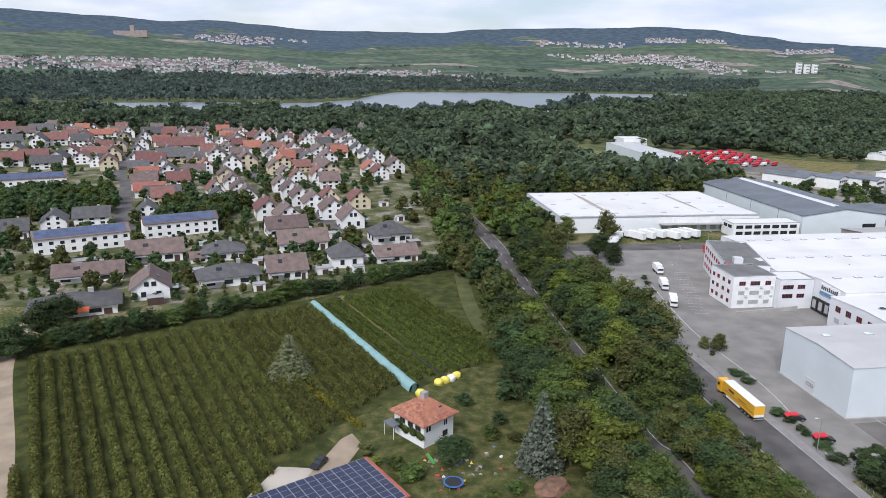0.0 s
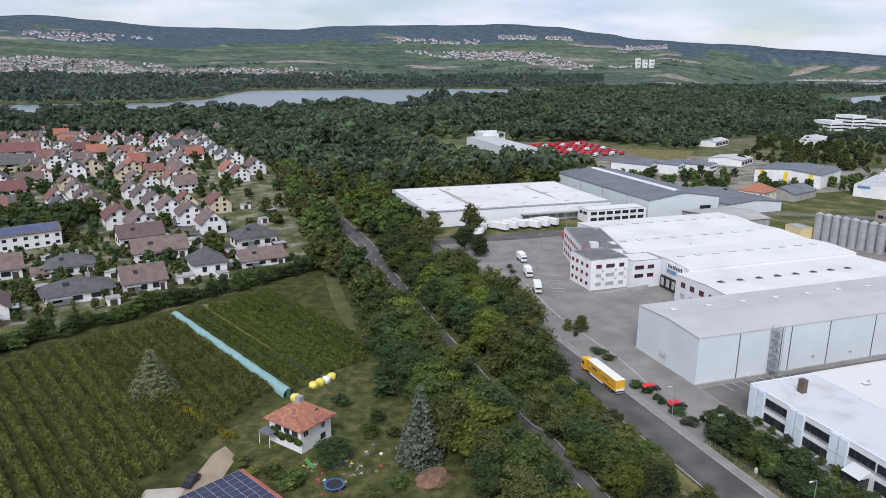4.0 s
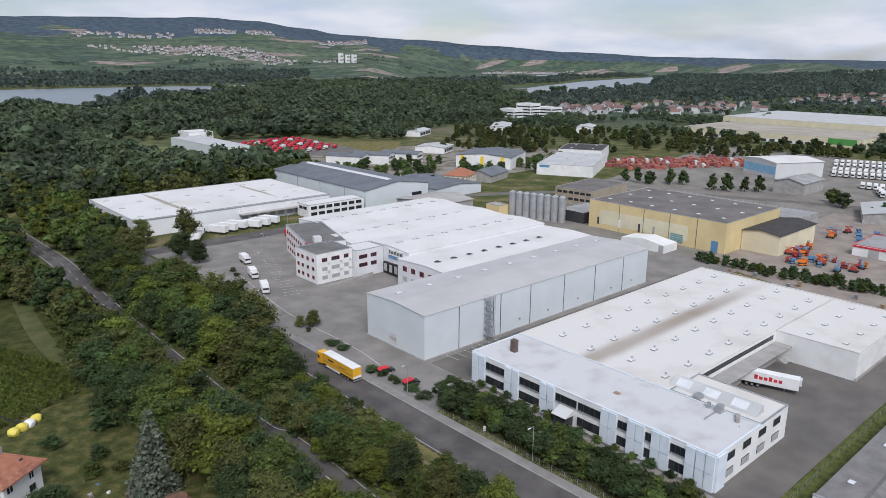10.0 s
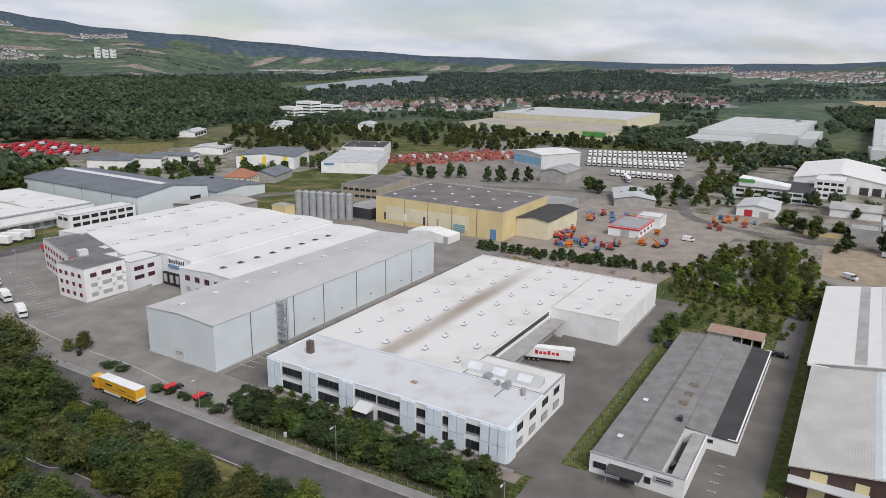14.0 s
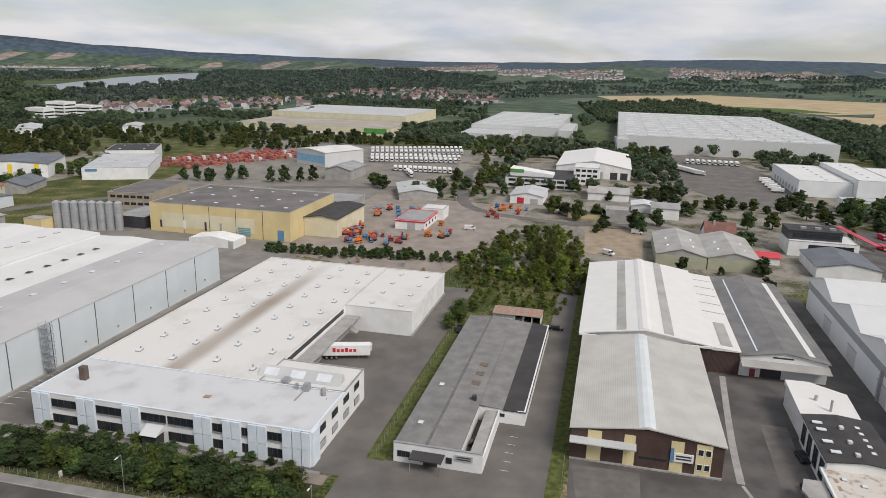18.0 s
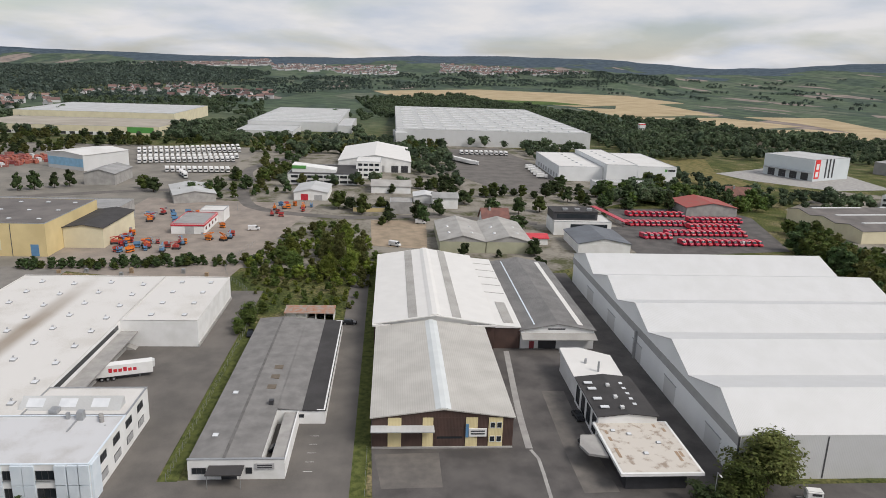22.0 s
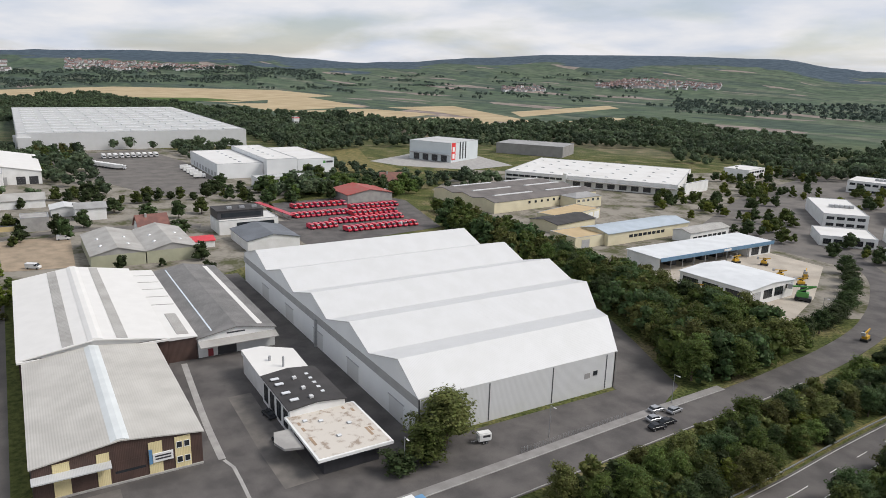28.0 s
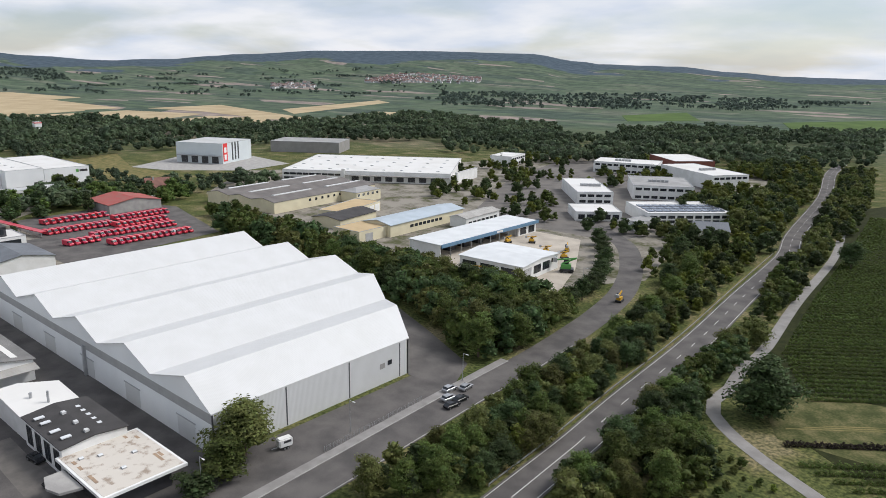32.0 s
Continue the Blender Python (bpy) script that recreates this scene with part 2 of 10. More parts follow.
def prism(bm, pts, z0, z1):
    """An upright solid over a plan polygon; z1 may be a function of (x, y)."""
    area = sum(a[0] * b[1] - b[0] * a[1] for a, b in zip(pts, pts[1:] + pts[:1]))
    if area < 0:
        pts = pts[::-1]
    top = z1 if callable(z1) else (lambda x, y: z1)
    bot = z0 if callable(z0) else (lambda x, y: z0)
    lo = [bm.verts.new((x, y, bot(x, y))) for x, y in pts]
    hi = [bm.verts.new((x, y, top(x, y))) for x, y in pts]
    bm.faces.new(hi)
    bm.faces.new(lo[::-1])
    n = len(pts)
    for i in range(n):
        j = (i + 1) % n
        bm.faces.new((lo[i], lo[j], hi[j], hi[i]))
    return bm


def extrude_profile(bm, prof, axis, a, b):
    """A solid with a profile [(s, z)] pushed along an axis ('x' or 'y') from a to b."""
    def vert(s, z, t):
        return bm.verts.new((t, s, z) if axis == "x" else (s, t, z))
    lo, hi = [vert(s, z, a) for s, z in prof], [vert(s, z, b) for s, z in prof]
    n = len(prof)
    fs = [bm.faces.new(lo), bm.faces.new(hi[::-1])]
    for i in range(n):
        j = (i + 1) % n
        fs.append(bm.faces.new((lo[j], lo[i], hi[i], hi[j])))
    bmesh.ops.recalc_face_normals(bm, faces=fs)
    return bm


def cyl(bm, x, y, z0, z1, r0, r1=None, n=10, axis="z"):
    r1 = r0 if r1 is None else r1
    ring = lambda z, r: [(x + r * math.cos(2 * math.pi * i / n), y + r * math.sin(2 * math.pi * i / n), z) for i in range(n)]
    turn = {"z": lambda p: p, "x": lambda p: (p[2], p[0], p[1]), "y": lambda p: (p[0], p[2], p[1])}[axis]
    lo, hi = [bm.verts.new(turn(p)) for p in ring(z0, r0)], [bm.verts.new(turn(p)) for p in ring(z1, r1)]
    fs = [bm.faces.new(lo[::-1]), bm.faces.new(hi)]
    for i in range(n):
        j = (i + 1) % n
        fs.append(bm.faces.new((lo[i], lo[j], hi[j], hi[i])))
    if axis == "y":
        bmesh.ops.reverse_faces(bm, faces=fs)
    return bm


def sheet(name, pts, z, material, label="", category="", kind="structure", thick=0.3):
    """A flat piece of the ground with a real edge."""
    ob = link_mesh(name, prism(bmesh.new(), list(pts), z - thick, z), material)
    return tagged(ob, label or name.replace("_", " "), category or name.split("_")[0], kind=kind)


def ribbon(name, line, width, z, material, label="", category="road", thick=0.3):
    """A strip of road along a smooth line of plan points."""
    pts = smooth_line(line)
    bm = bmesh.new()
    rows = []
    for i, p in enumerate(pts):
        a, b = pts[max(i - 1, 0)], pts[min(i + 1, len(pts) - 1)]
        d = Vector((b[0] - a[0], b[1] - a[1])).normalized()
        n = Vector((-d.y, d.x)) * width / 2
        rows.append([bm.verts.new((p[0] + s * n.x, p[1] + s * n.y, zz)) for s, zz in ((1, z), (-1, z), (-1, z - thick), (1, z - thick))])
    for r, q in zip(rows, rows[1:]):
        for i in range(4):
            j = (i + 1) % 4
            bm.faces.new((r[i], r[j], q[j], q[i]))
    bm.faces.new(rows[0][::-1])
    bm.faces.new(rows[-1])
    bmesh.ops.recalc_face_normals(bm, faces=bm.faces)
    return tagged(link_mesh(name, bm, material), label or name.replace("_", " "), category, kind="structure")


def smooth_line(line, step=6.0):
    out = []
    n = len(line)
    for i in range(n - 1):
        p0, p1, p2, p3 = (Vector(line[max(0, min(n - 1, i + k))]) for k in (-1, 0, 1, 2))
        m = max(1, int((p2 - p1).length / step))
        for k in range(m):
            t = k / m
            out.append(tuple(0.5 * (2 * p1 + (p2 - p0) * t + (2 * p0 - 5 * p1 + 4 * p2 - p3) * t * t + (3 * p1 - p0 - 3 * p2 + p3) * t ** 3)))
    out.append(tuple(line[-1]))
    return out


# ---- ground: one sheet out to the hills ----
# skyline: azimuth (degrees from +y towards +x) and height of the ridge in metres at 4.6 km
SKYLINE = [(-62, 330), (-23, 324), (-16, 309), (-12.7, 288), (-9.6, 302), (-6, 281), (-1.8, 256), (7, 258), (11, 282), (20, 295), (23.5, 305), (27.5, 289), (31, 251), (34, 214), (39, 190), (45, 154), (52, 118), (59, 92), (68, 84), (76, 76), (86, 88), (92, 116), (99, 129), (105.7, 131), (110, 112), (114, 94), (117, 108), (124, 148), (130, 176), (137, 185), (146, 176), (149, 138), (152, 117), (157, 113), (160, 88), (165, 64), (171, 58), (180, 50), (232, 60)]


def ridge(az):
    az = min(max(az, SKYLINE[0][0]), SKYLINE[-1][0])
    for (a, h), (b, k) in zip(SKYLINE, SKYLINE[1:]):
        if az <= b:
            t = (az - a) / (b - a)
            t = t * t * (3 - 2 * t)
            return h + (k - h) * t
    return SKYLINE[-1][1]


# where the plain ends and the slopes begin, by azimuth
FOOT = [(-62, 2300), (8, 2300), (18, 2720), (36, 2720), (44, 4150), (60, 4150), (72, 2900), (88, 2300), (232, 2300)]


def foot(az):
    for (a, h), (b, k) in zip(FOOT, FOOT[1:]):
        if az <= b:
            return h + (k - h) * (az - a) / (b - a)
    return 2300


def ground_height(r, az):
    r0 = foot(az)
    if r < r0:
        return 0.0
    t = min((r - r0) / (4600 - r0), 1.0)
    h = ridge(az) * t ** 1.35
    wob = noise.noise(Vector((r / 700, az / 7, 3.1)))
    return max(0.0, h + wob * 26 * min(1, t * 2.5) * (1 - t * 0.8) * min(1, ridge(az) / 150) + noise.noise(Vector((az * 1.3, 0, 7))) * 5 * t)


bm = bmesh.new()
RADII = [0, 60, 150, 300, 500, 800, 1200, 1600, 2000, 2300] + [2300 + 115 * k for k in range(1, 21)] + [4700, 4850]
AZ = [-62 + 1.0 * k for k in range(295)]
rings = []
for r in RADII:
    row = []
    for az in AZ:
        z = ground_height(min(r, 4600), az) if r <= 4600 else ground_height(4600, az) - (r - 4600) * 0.6
        row.append(bm.verts.new((r * math.sin(radians(az)), r * math.cos(radians(az)), z)) if r else None)
    rings.append(row)
centre = bm.verts.new((0, 0, 0))
for j in range(len(AZ) - 1):
    bm.faces.new((centre, rings[1][j + 1], rings[1][j]))
    for i in range(1, len(RADII) - 1):
        f = bm.faces.new((rings[i][j], rings[i][j + 1], rings[i + 1][j + 1], rings[i + 1][j]))
        f.smooth = True
# close the circle behind the camera
bm.faces.new([centre] + [rings[1][0]] + [rings[1][-1]])
for i in range(1, len(RADII) - 1):
    bm.faces.new((rings[i][-1], rings[i][0], rings[i + 1][0], rings[i + 1][-1]))
bmesh.ops.recalc_face_normals(bm, faces=bm.faces)


def ground_material():
    m = bpy.data.materials.new("land")
    m.use_nodes = True
    n, l = m.node_tree.nodes, m.node_tree.links
    b = n["Principled BSDF"]
    b.inputs["Roughness"].default_value, b.inputs["Specular IOR Level"].default_value = 0.95, 0.1
    pos = n.new("ShaderNodeNewGeometry").outputs["Position"]

    def noise_tex(scale, detail=5, vec=pos):
        t = n.new("ShaderNodeTexNoise")
        t.inputs["Scale"].default_value, t.inputs["Detail"].default_value = scale, detail
        l.new(vec, t.inputs["Vector"])
        return t.outputs[0]

    def ramp(fac, stops, interp="LINEAR"):
        r = n.new("ShaderNodeValToRGB")
        r.color_ramp.interpolation = interp
        e = r.color_ramp.elements
        while len(e) < len(stops):
            e.new(0.5)
        for k, (p, c) in zip(e, stops):
            k.position, k.color = p, (*c, 1)
        l.new(fac, r.inputs[0])
        return r.outputs[0]

    def blend(fac, a, c):
        x = n.new("ShaderNodeMix")
        x.data_type = "RGBA"
        l.new(fac, x.inputs[0])
        l.new(a, x.inputs[6])
        l.new(c, x.inputs[7])
        return x.outputs[2]

    def rng(v, a, c):
        r = n.new("ShaderNodeMapRange")
        r.inputs["From Min"].default_value, r.inputs["From Max"].default_value = a, c
        l.new(v, r.inputs["Value"])
        return r.outputs[0]

    def times(a, c):
        x = n.new("ShaderNodeMix")
        x.data_type, x.blend_type = "RGBA", "MULTIPLY"
        x.inputs[0].default_value = 1.0
        l.new(a, x.inputs[6])
        l.new(c, x.inputs[7])
        return x.outputs[2]

    tufts = ramp(noise_tex(1.1, 10), [(0.36, (0.45, 0.5, 0.45)), (0.52, (1.0, 1.0, 1.0)), (0.64, (1.5, 1.4, 1.3))])
    grass = times(ramp(noise_tex(0.07, 12), [(0.34, (0.055, 0.072, 0.024)), (0.48, (0.085, 0.098, 0.034)), (0.57, (0.13, 0.125, 0.055)), (0.66, (0.19, 0.165, 0.095))]), tufts)
    # field strips: stretched cells, rotated
    mp = n.new("ShaderNodeMapping")
    mp.inputs["Rotation"].default_value = (0, 0, 0.5)
    mp.inputs["Scale"].default_value = (1 / 190, 1 / 62, 0)
    l.new(pos, mp.inputs[0])
    vor = n.new("ShaderNodeTexVoronoi")
    vor.inputs["Scale"].default_value = 1.0
    l.new(mp.outputs[0], vor.inputs["Vector"])
    sepc = n.new("ShaderNodeSeparateColor")
    l.new(vor.outputs["Color"], sepc.inputs[0])
    fields = ramp(sepc.outputs[0], [(0.0, (0.085, 0.115, 0.055)), (0.22, (0.105, 0.135, 0.062)), (0.4, (0.075, 0.10, 0.055)), (0.58, (0.12, 0.145, 0.07)), (0.74, (0.095, 0.12, 0.06)), (0.87, (0.14, 0.15, 0.08)), (0.95, (0.30, 0.235, 0.15))], "CONSTANT")
    # blue distance haze is put into the field mottling and hill forest colours
    haze_mottle = ramp(noise_tex(0.03, 10), [(0.36, (0.56, 0.62, 0.9)), (0.64, (1.05, 1.1, 1.5))])
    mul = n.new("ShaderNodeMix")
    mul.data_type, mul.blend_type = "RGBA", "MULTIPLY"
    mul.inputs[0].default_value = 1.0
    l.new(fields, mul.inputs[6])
    l.new(haze_mottle, mul.inputs[7])
    haze_forest = ramp(noise_tex(0.03, 10), [(0.38, (0.045, 0.066, 0.088)), (0.62, (0.076, 0.104, 0.130))])
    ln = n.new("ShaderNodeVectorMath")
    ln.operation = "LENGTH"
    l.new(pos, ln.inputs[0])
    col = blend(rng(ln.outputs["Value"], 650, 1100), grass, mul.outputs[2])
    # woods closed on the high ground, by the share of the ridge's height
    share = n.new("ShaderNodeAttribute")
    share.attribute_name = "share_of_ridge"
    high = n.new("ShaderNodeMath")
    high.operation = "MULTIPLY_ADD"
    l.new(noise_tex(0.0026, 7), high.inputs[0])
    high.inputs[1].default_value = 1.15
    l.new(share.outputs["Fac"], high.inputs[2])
    col = blend(rng(high.outputs[0], 1.17, 1.20), col, haze_forest)
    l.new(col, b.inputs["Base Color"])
    bp = n.new("ShaderNodeBump")
    bp.inputs["Strength"].default_value, bp.inputs["Distance"].default_value = 0.5, 0.3
    l.new(noise_tex(1.2, 4), bp.inputs["Height"])
    l.new(bp.outputs[0], b.inputs["Normal"])
    return m


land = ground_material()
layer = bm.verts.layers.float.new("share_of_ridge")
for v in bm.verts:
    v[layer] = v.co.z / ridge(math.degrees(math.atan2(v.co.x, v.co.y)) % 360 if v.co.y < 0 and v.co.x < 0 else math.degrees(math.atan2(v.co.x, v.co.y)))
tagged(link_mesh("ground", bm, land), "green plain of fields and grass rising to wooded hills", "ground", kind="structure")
grass_mat = mat("rough_grass", (0.12, 0.13, 0.042), (0.045, 0.058, 0.018), 3, 0.95, bump=0.6, fine=9, spec=0.1)
dry_grass = mat("dry_grass", (0.22, 0.18, 0.08), (0.10, 0.105, 0.04), 4, 0.95, bump=0.6, fine=10, spec=0.1)
wheat = mat("stubble_field", (0.46, 0.37, 0.24), (0.36, 0.285, 0.175), 50, 0.95, fine=14, spec=0.1)
crop = mat("green_crop", (0.09, 0.14, 0.04), (0.06, 0.10, 0.03), 40, 0.95, fine=20, spec=0.1)

# ---- roads and yards ----
ribbon("main_road", [(62, 40), (64, 115), (62, 130), (62, 160), (62.3, 207), (64, 258), (66, 300), (64, 360), (63.5, 432), (67, 500), (82, 560), (120, 640)], 8.0, 0.10, asphalt, "two-lane asphalt country road with white lines")
ribbon("main_road_south", [(62, 40), (63, -20), (66.5, -98), (67.5, -123), (69.4, -150), (72, -200), (77, -256), (83, -328), (93, -380), (111, -511), (136, -636), (146, -720)], 9.0, 0.104, asphalt, "two-lane asphalt country road on the embankment")
ribbon("street", [(91, 300), (90, 200), (90, 130), (91, 60), (94, 0), (97, -70), (99.5, -120), (100.5, -150), (102, -172), (106, -205), (113, -235), (128, -270), (149, -302), (190, -335)], 9.5, 0.09, asphalt, "grey asphalt street along the works")
ribbon("connecting_road", [(64, 296), (80, 292), (110, 290), (150, 289), (215, 292)], 11, 0.095, asphalt, "asphalt junction of the road and the works street")
ribbon("field_path", [(5, -126), (23, -137), (30, -141), (42, -149), (51, -158), (53.5, -165), (53, -175), (55, -190), (55, -210), (60.5, -262), (67, -344), (80, -420)], 3.4, 0.06, pavement_mat, "pale concrete field path", "path")
ribbon("dirt_track", [(-62, 100), (-66, 130), (-90, 190), (-98, 240), (-110, 330)], 4.0, 0.06, dirt, "bare earth track beside the orchard", "path")
sheet("yard_north", [(97, 110), (97, 285), (240, 285), (262, 240), (262, 118), (228, 118)], 0.06, mat("pale_yard", (0.245, 0.23, 0.21), (0.17, 0.16, 0.147), 9, 0.9, bump=0.15, fine=50), "grey asphalt works yard")
sheet("yard_middle", [(113.5, 43.4), (236, 43.4), (236, 131), (113.5, 131)], 0.064, yard_asphalt, "grey asphalt loading yard")
sheet("yard_drive", [(96, 9), (206, 9), (206, 14), (143, 14), (143, 25), (122, 25), (121, 46), (96, 46)], 0.068, yard_asphalt, "asphalt drive and car park")
sheet("yard_south", [(98, 2), (150, 4), (190, -28), (262, -34), (262, -68.6), (118, -68.6), (118, -128), (140, -150), (104, -125)], 0.07, asphalt, "dark asphalt yard round the hall")
sheet("yard_hall_south", [(104, -124), (119, -125), (145, -141), (171, -154), (252, -153), (252, -163), (190, -165), (162, -163), (138, -153), (112, -141)], 0.073, asphalt, "dark asphalt along the end of the white hall")
sheet("yard_east", [(240, 60), (390, 40), (400, 135), (262, 135)], 0.075, mat("rose_gravel", (0.31, 0.265, 0.225), (0.22, 0.19, 0.165), 8, 0.9, bump=0.2), "reddish gravel yard of the plant hire firm")
sheet("yard_far", [(262, 135), (640, 110), (640, 330), (262, 250)], 0.055, mat("brown_gravel", (0.24, 0.22, 0.19), (0.16, 0.15, 0.13), 14, 0.9, bump=0.2), "grey-brown gravel of the trading estate")

# ---- water ----
# base colour lightened to stand in for part of the reflected sky
water = mat("river_water_sky_tint", (0.20, 0.23, 0.25), (0.17, 0.20, 0.22), 60, 0.28, bump=0.3, fine=40)
WATER_NEAR = [(-900, 1330), (-692, 1336), (-513, 1345), (-283, 1390), (-60, 1400), (30, 1530), (73, 1720), (144, 1930), (500, 1960), (990, 1940), (936, 1830), (860, 1640), (800, 1540), (625, 1400), (400, 1200), (161, 1100), (-85, 1046), (-321, 1052), (-494, 1060), (-900, 1090)]
WATER_FAR = [(1960, 1900), (2153, 1905), (2506, 2020), (3065, 2245), (3560, 2420), (3500, 2600), (3200, 2586), (2581, 2290), (2290, 2194)]
WATER_BEND = [(1230, 1085), (1330, 1030), (1638, 1110), (1957, 1236), (2552, 1590), (2950, 1850), (2540, 1745), (2140, 1620), (1750, 1455), (1500, 1330)]
sheet("water_near", WATER_NEAR, 0.4, water, "wide grey river reflecting the sky", "water")
sheet("water_far", WATER_FAR, 0.4, water, "grey river bend far off", "water")
sheet("water_bend", WATER_BEND, 0.44, water, "grey side arm of the river between trees", "water")
STUBBLE = [[(1849, -585), (1639, -626), (1295, -605), (1259, -395)], [(1174, -383), (1228, -583), (1075, -637), (972, -480), (1084, -381)], [(940, -456), (1023, -616), (951, -671), (820, -580), (892, -462)], [(1272, -641), (1307, -814), (865, -702), (906, -649), (1131, -670)], [(993, -758), (1113, -824), (1295, -1249), (1198, -1191)], [(849, -690), (957, -923), (845, -974), (786, -906), (827, -761)], [(1954, 53), (2290, -270), (2130, -700), (1755, -726), (1452, -375), (1605, -252), (1634, -13)], [(1413, -365), (1417, -589), (1255, -523), (1184, -382)]]
for k, poly in enumerate(STUBBLE):
    sheet("field_stubble", poly, 0.25 + 0.01 * k, wheat, "harvested tan stubble field", "field")
GREEN = [[(1645, -174), (1635, -363), (1516, -423), (1495, -300)], [(355, -1271), (243, -1490), (189, -1174), (272, -1045)], [(619, -1216), (581, -1420), (462, -1193), (540, -1082)]]
for poly in GREEN:
    sheet("field_green", poly, 0.42, crop, "strip of green crop", "field")
# ---- buildings ----
class Bld:
    """A building: an Empty at its corner and parts in world metres."""

    def __init__(self, name, x, y, label, category="building", group=""):
        self.o = (x, y)
        self.ob = thing(name, pose(x, y, 0), label, category, group)

    def put(self, name, bm, material, parent=None, label=""):
        bmesh.ops.translate(bm, verts=bm.verts, vec=(-self.o[0], -self.o[1], 0))
        return part(name, bm, material, parent or self.ob, label)

    def box(self, name, material, *b, parent=None, label=""):
        return self.put(name, box(bmesh.new(), *b), material, parent, label)

    def on(self, side, at, s0, s1, z0, z1, out, depth=0.06):
        """A box on a wall: side w/e/s/n, the wall's plane, the span along it."""
        sg = -1 if side in "ws" else 1
        a, b = sorted((at - sg * depth, at + sg * out))
        return (a, s0, z0, b, s1, z1) if side in "we" else (s0, a, z0, s1, b, z1)

    def window(self, side, at, s0, s1, z0, z1, frame_mat=None, bars=0):
        f = 0.09
        bm = boxes(self.on(side, at, s0, s1, z0, z0 + f, 0.1), self.on(side, at, s0, s1, z1 - f, z1, 0.1),
                   self.on(side, at, s0, s0 + f, z0 + f, z1 - f, 0.1), self.on(side, at, s1 - f, s1, z0 + f, z1 - f, 0.1),
                   *[self.on(side, at, s0 + (s1 - s0) * k / (bars + 1) - f / 2, s0 + (s1 - s0) * k / (bars + 1) + f / 2, z0 + f, z1 - f, 0.09) for k in range(1, bars + 1)])
        w = self.put("window", bm, frame_mat or frame_dark)
        self.put("pane", boxes(self.on(side, at, s0 + f, s1 - f, z0 + f, z1 - f, 0.03)), glass_dark, w)
        return w

    def door(self, side, at, s0, s1, z1, material, z0=0.1, ribs=4):
        bm = boxes(*[self.on(side, at, s0, s1, z0 + (z1 - z0) * k / ribs + 0.02, z0 + (z1 - z0) * (k + 1) / ribs, 0.07) for k in range(ribs)])
        return self.put("door", bm, material)

    def walls(self, x0, y0, x1, y1, h, material, th=0.35, z0=0.0):
        for b in ((x0, y0, z0, x0 + th, y1, h), (x1 - th, y0, z0, x1, y1, h), (x0 + th, y0, z0, x1 - th, y0 + th, h), (x0 + th, y1 - th, z0, x1 - th, y1, h)):
            self.box("wall", material, *b)

    def flat(self, x0, y0, x1, y1, h, material, trim=None, lip=0.35):
        self.box("roof", material, x0 + 0.36, y0 + 0.36, h - 0.6, x1 - 0.36, y1 - 0.36, h - 0.12)
        t = trim or galv
        self.put("parapet_cap", boxes((x0 - 0.06, y0 - 0.06, h - 0.02, x1 + 0.06, y0 + lip, h + 0.1), (x0 - 0.06, y1 - lip, h - 0.02, x1 + 0.06, y1 + 0.06, h + 0.1),
                                      (x0 - 0.06, y0 + lip, h - 0.02, x0 + lip, y1 - lip, h + 0.1), (x1 - lip, y0 + lip, h - 0.02, x1 + 0.06, y1 - lip, h + 0.1)), t)

    def gable(self, x0, y0, x1, y1, h, rise, axis, roof_mat, wall_mat, over=0.5, thick=0.25, ridge_at=0.5):
        """A pitched roof whose ridge runs along the axis, with closed gable ends."""
        a0, a1, c0, c1 = (y0, y1, x0, x1) if axis == "x" else (x0, x1, y0, y1)
        mid = a0 + (a1 - a0) * ridge_at
        self.put("gable_wall", extrude_profile(bmesh.new(), [(a0, h - 0.02), (a1, h - 0.02), (mid, h + rise - 0.05)], axis, c0 + 0.02, c1 - 0.02), wall_mat)
        for e, sgn in ((a0, -1), (a1, 1)):
            k = rise / abs(mid - e)
            prof = [(e + sgn * over, h - k * over), (mid, h + rise), (mid, h + rise + thick), (e + sgn * over, h - k * over + thick)]
            self.put("roof", extrude_profile(bmesh.new(), prof, axis, c0 - over, c1 + over), roof_mat)

    def skylight(self, x, y, z, sx=1.6, sy=1.6, tall=0.45, material=None):
        bm = boxes((x - sx / 2, y - sy / 2, z - 0.1, x + sx / 2, y + sy / 2, z + tall * 0.6))
        s = self.put("skylight", bm, galv)
        bm = bmesh.new()
        extrude_profile(bm, [(x - sx * 0.45, z + tall * 0.6), (x + sx * 0.45, z + tall * 0.6), (x + sx * 0.22, z + tall), (x - sx * 0.22, z + tall)], "y", y - sy * 0.45, y + sy * 0.45)
        self.put("dome", bm, material or dome_mat, s)


dome_mat = mat("acrylic_dome", (0.68, 0.70, 0.72), (0.6, 0.62, 0.64), 2, 0.25)
seam = mat("dark_seam", (0.09, 0.09, 0.095), None, 1, 0.6)


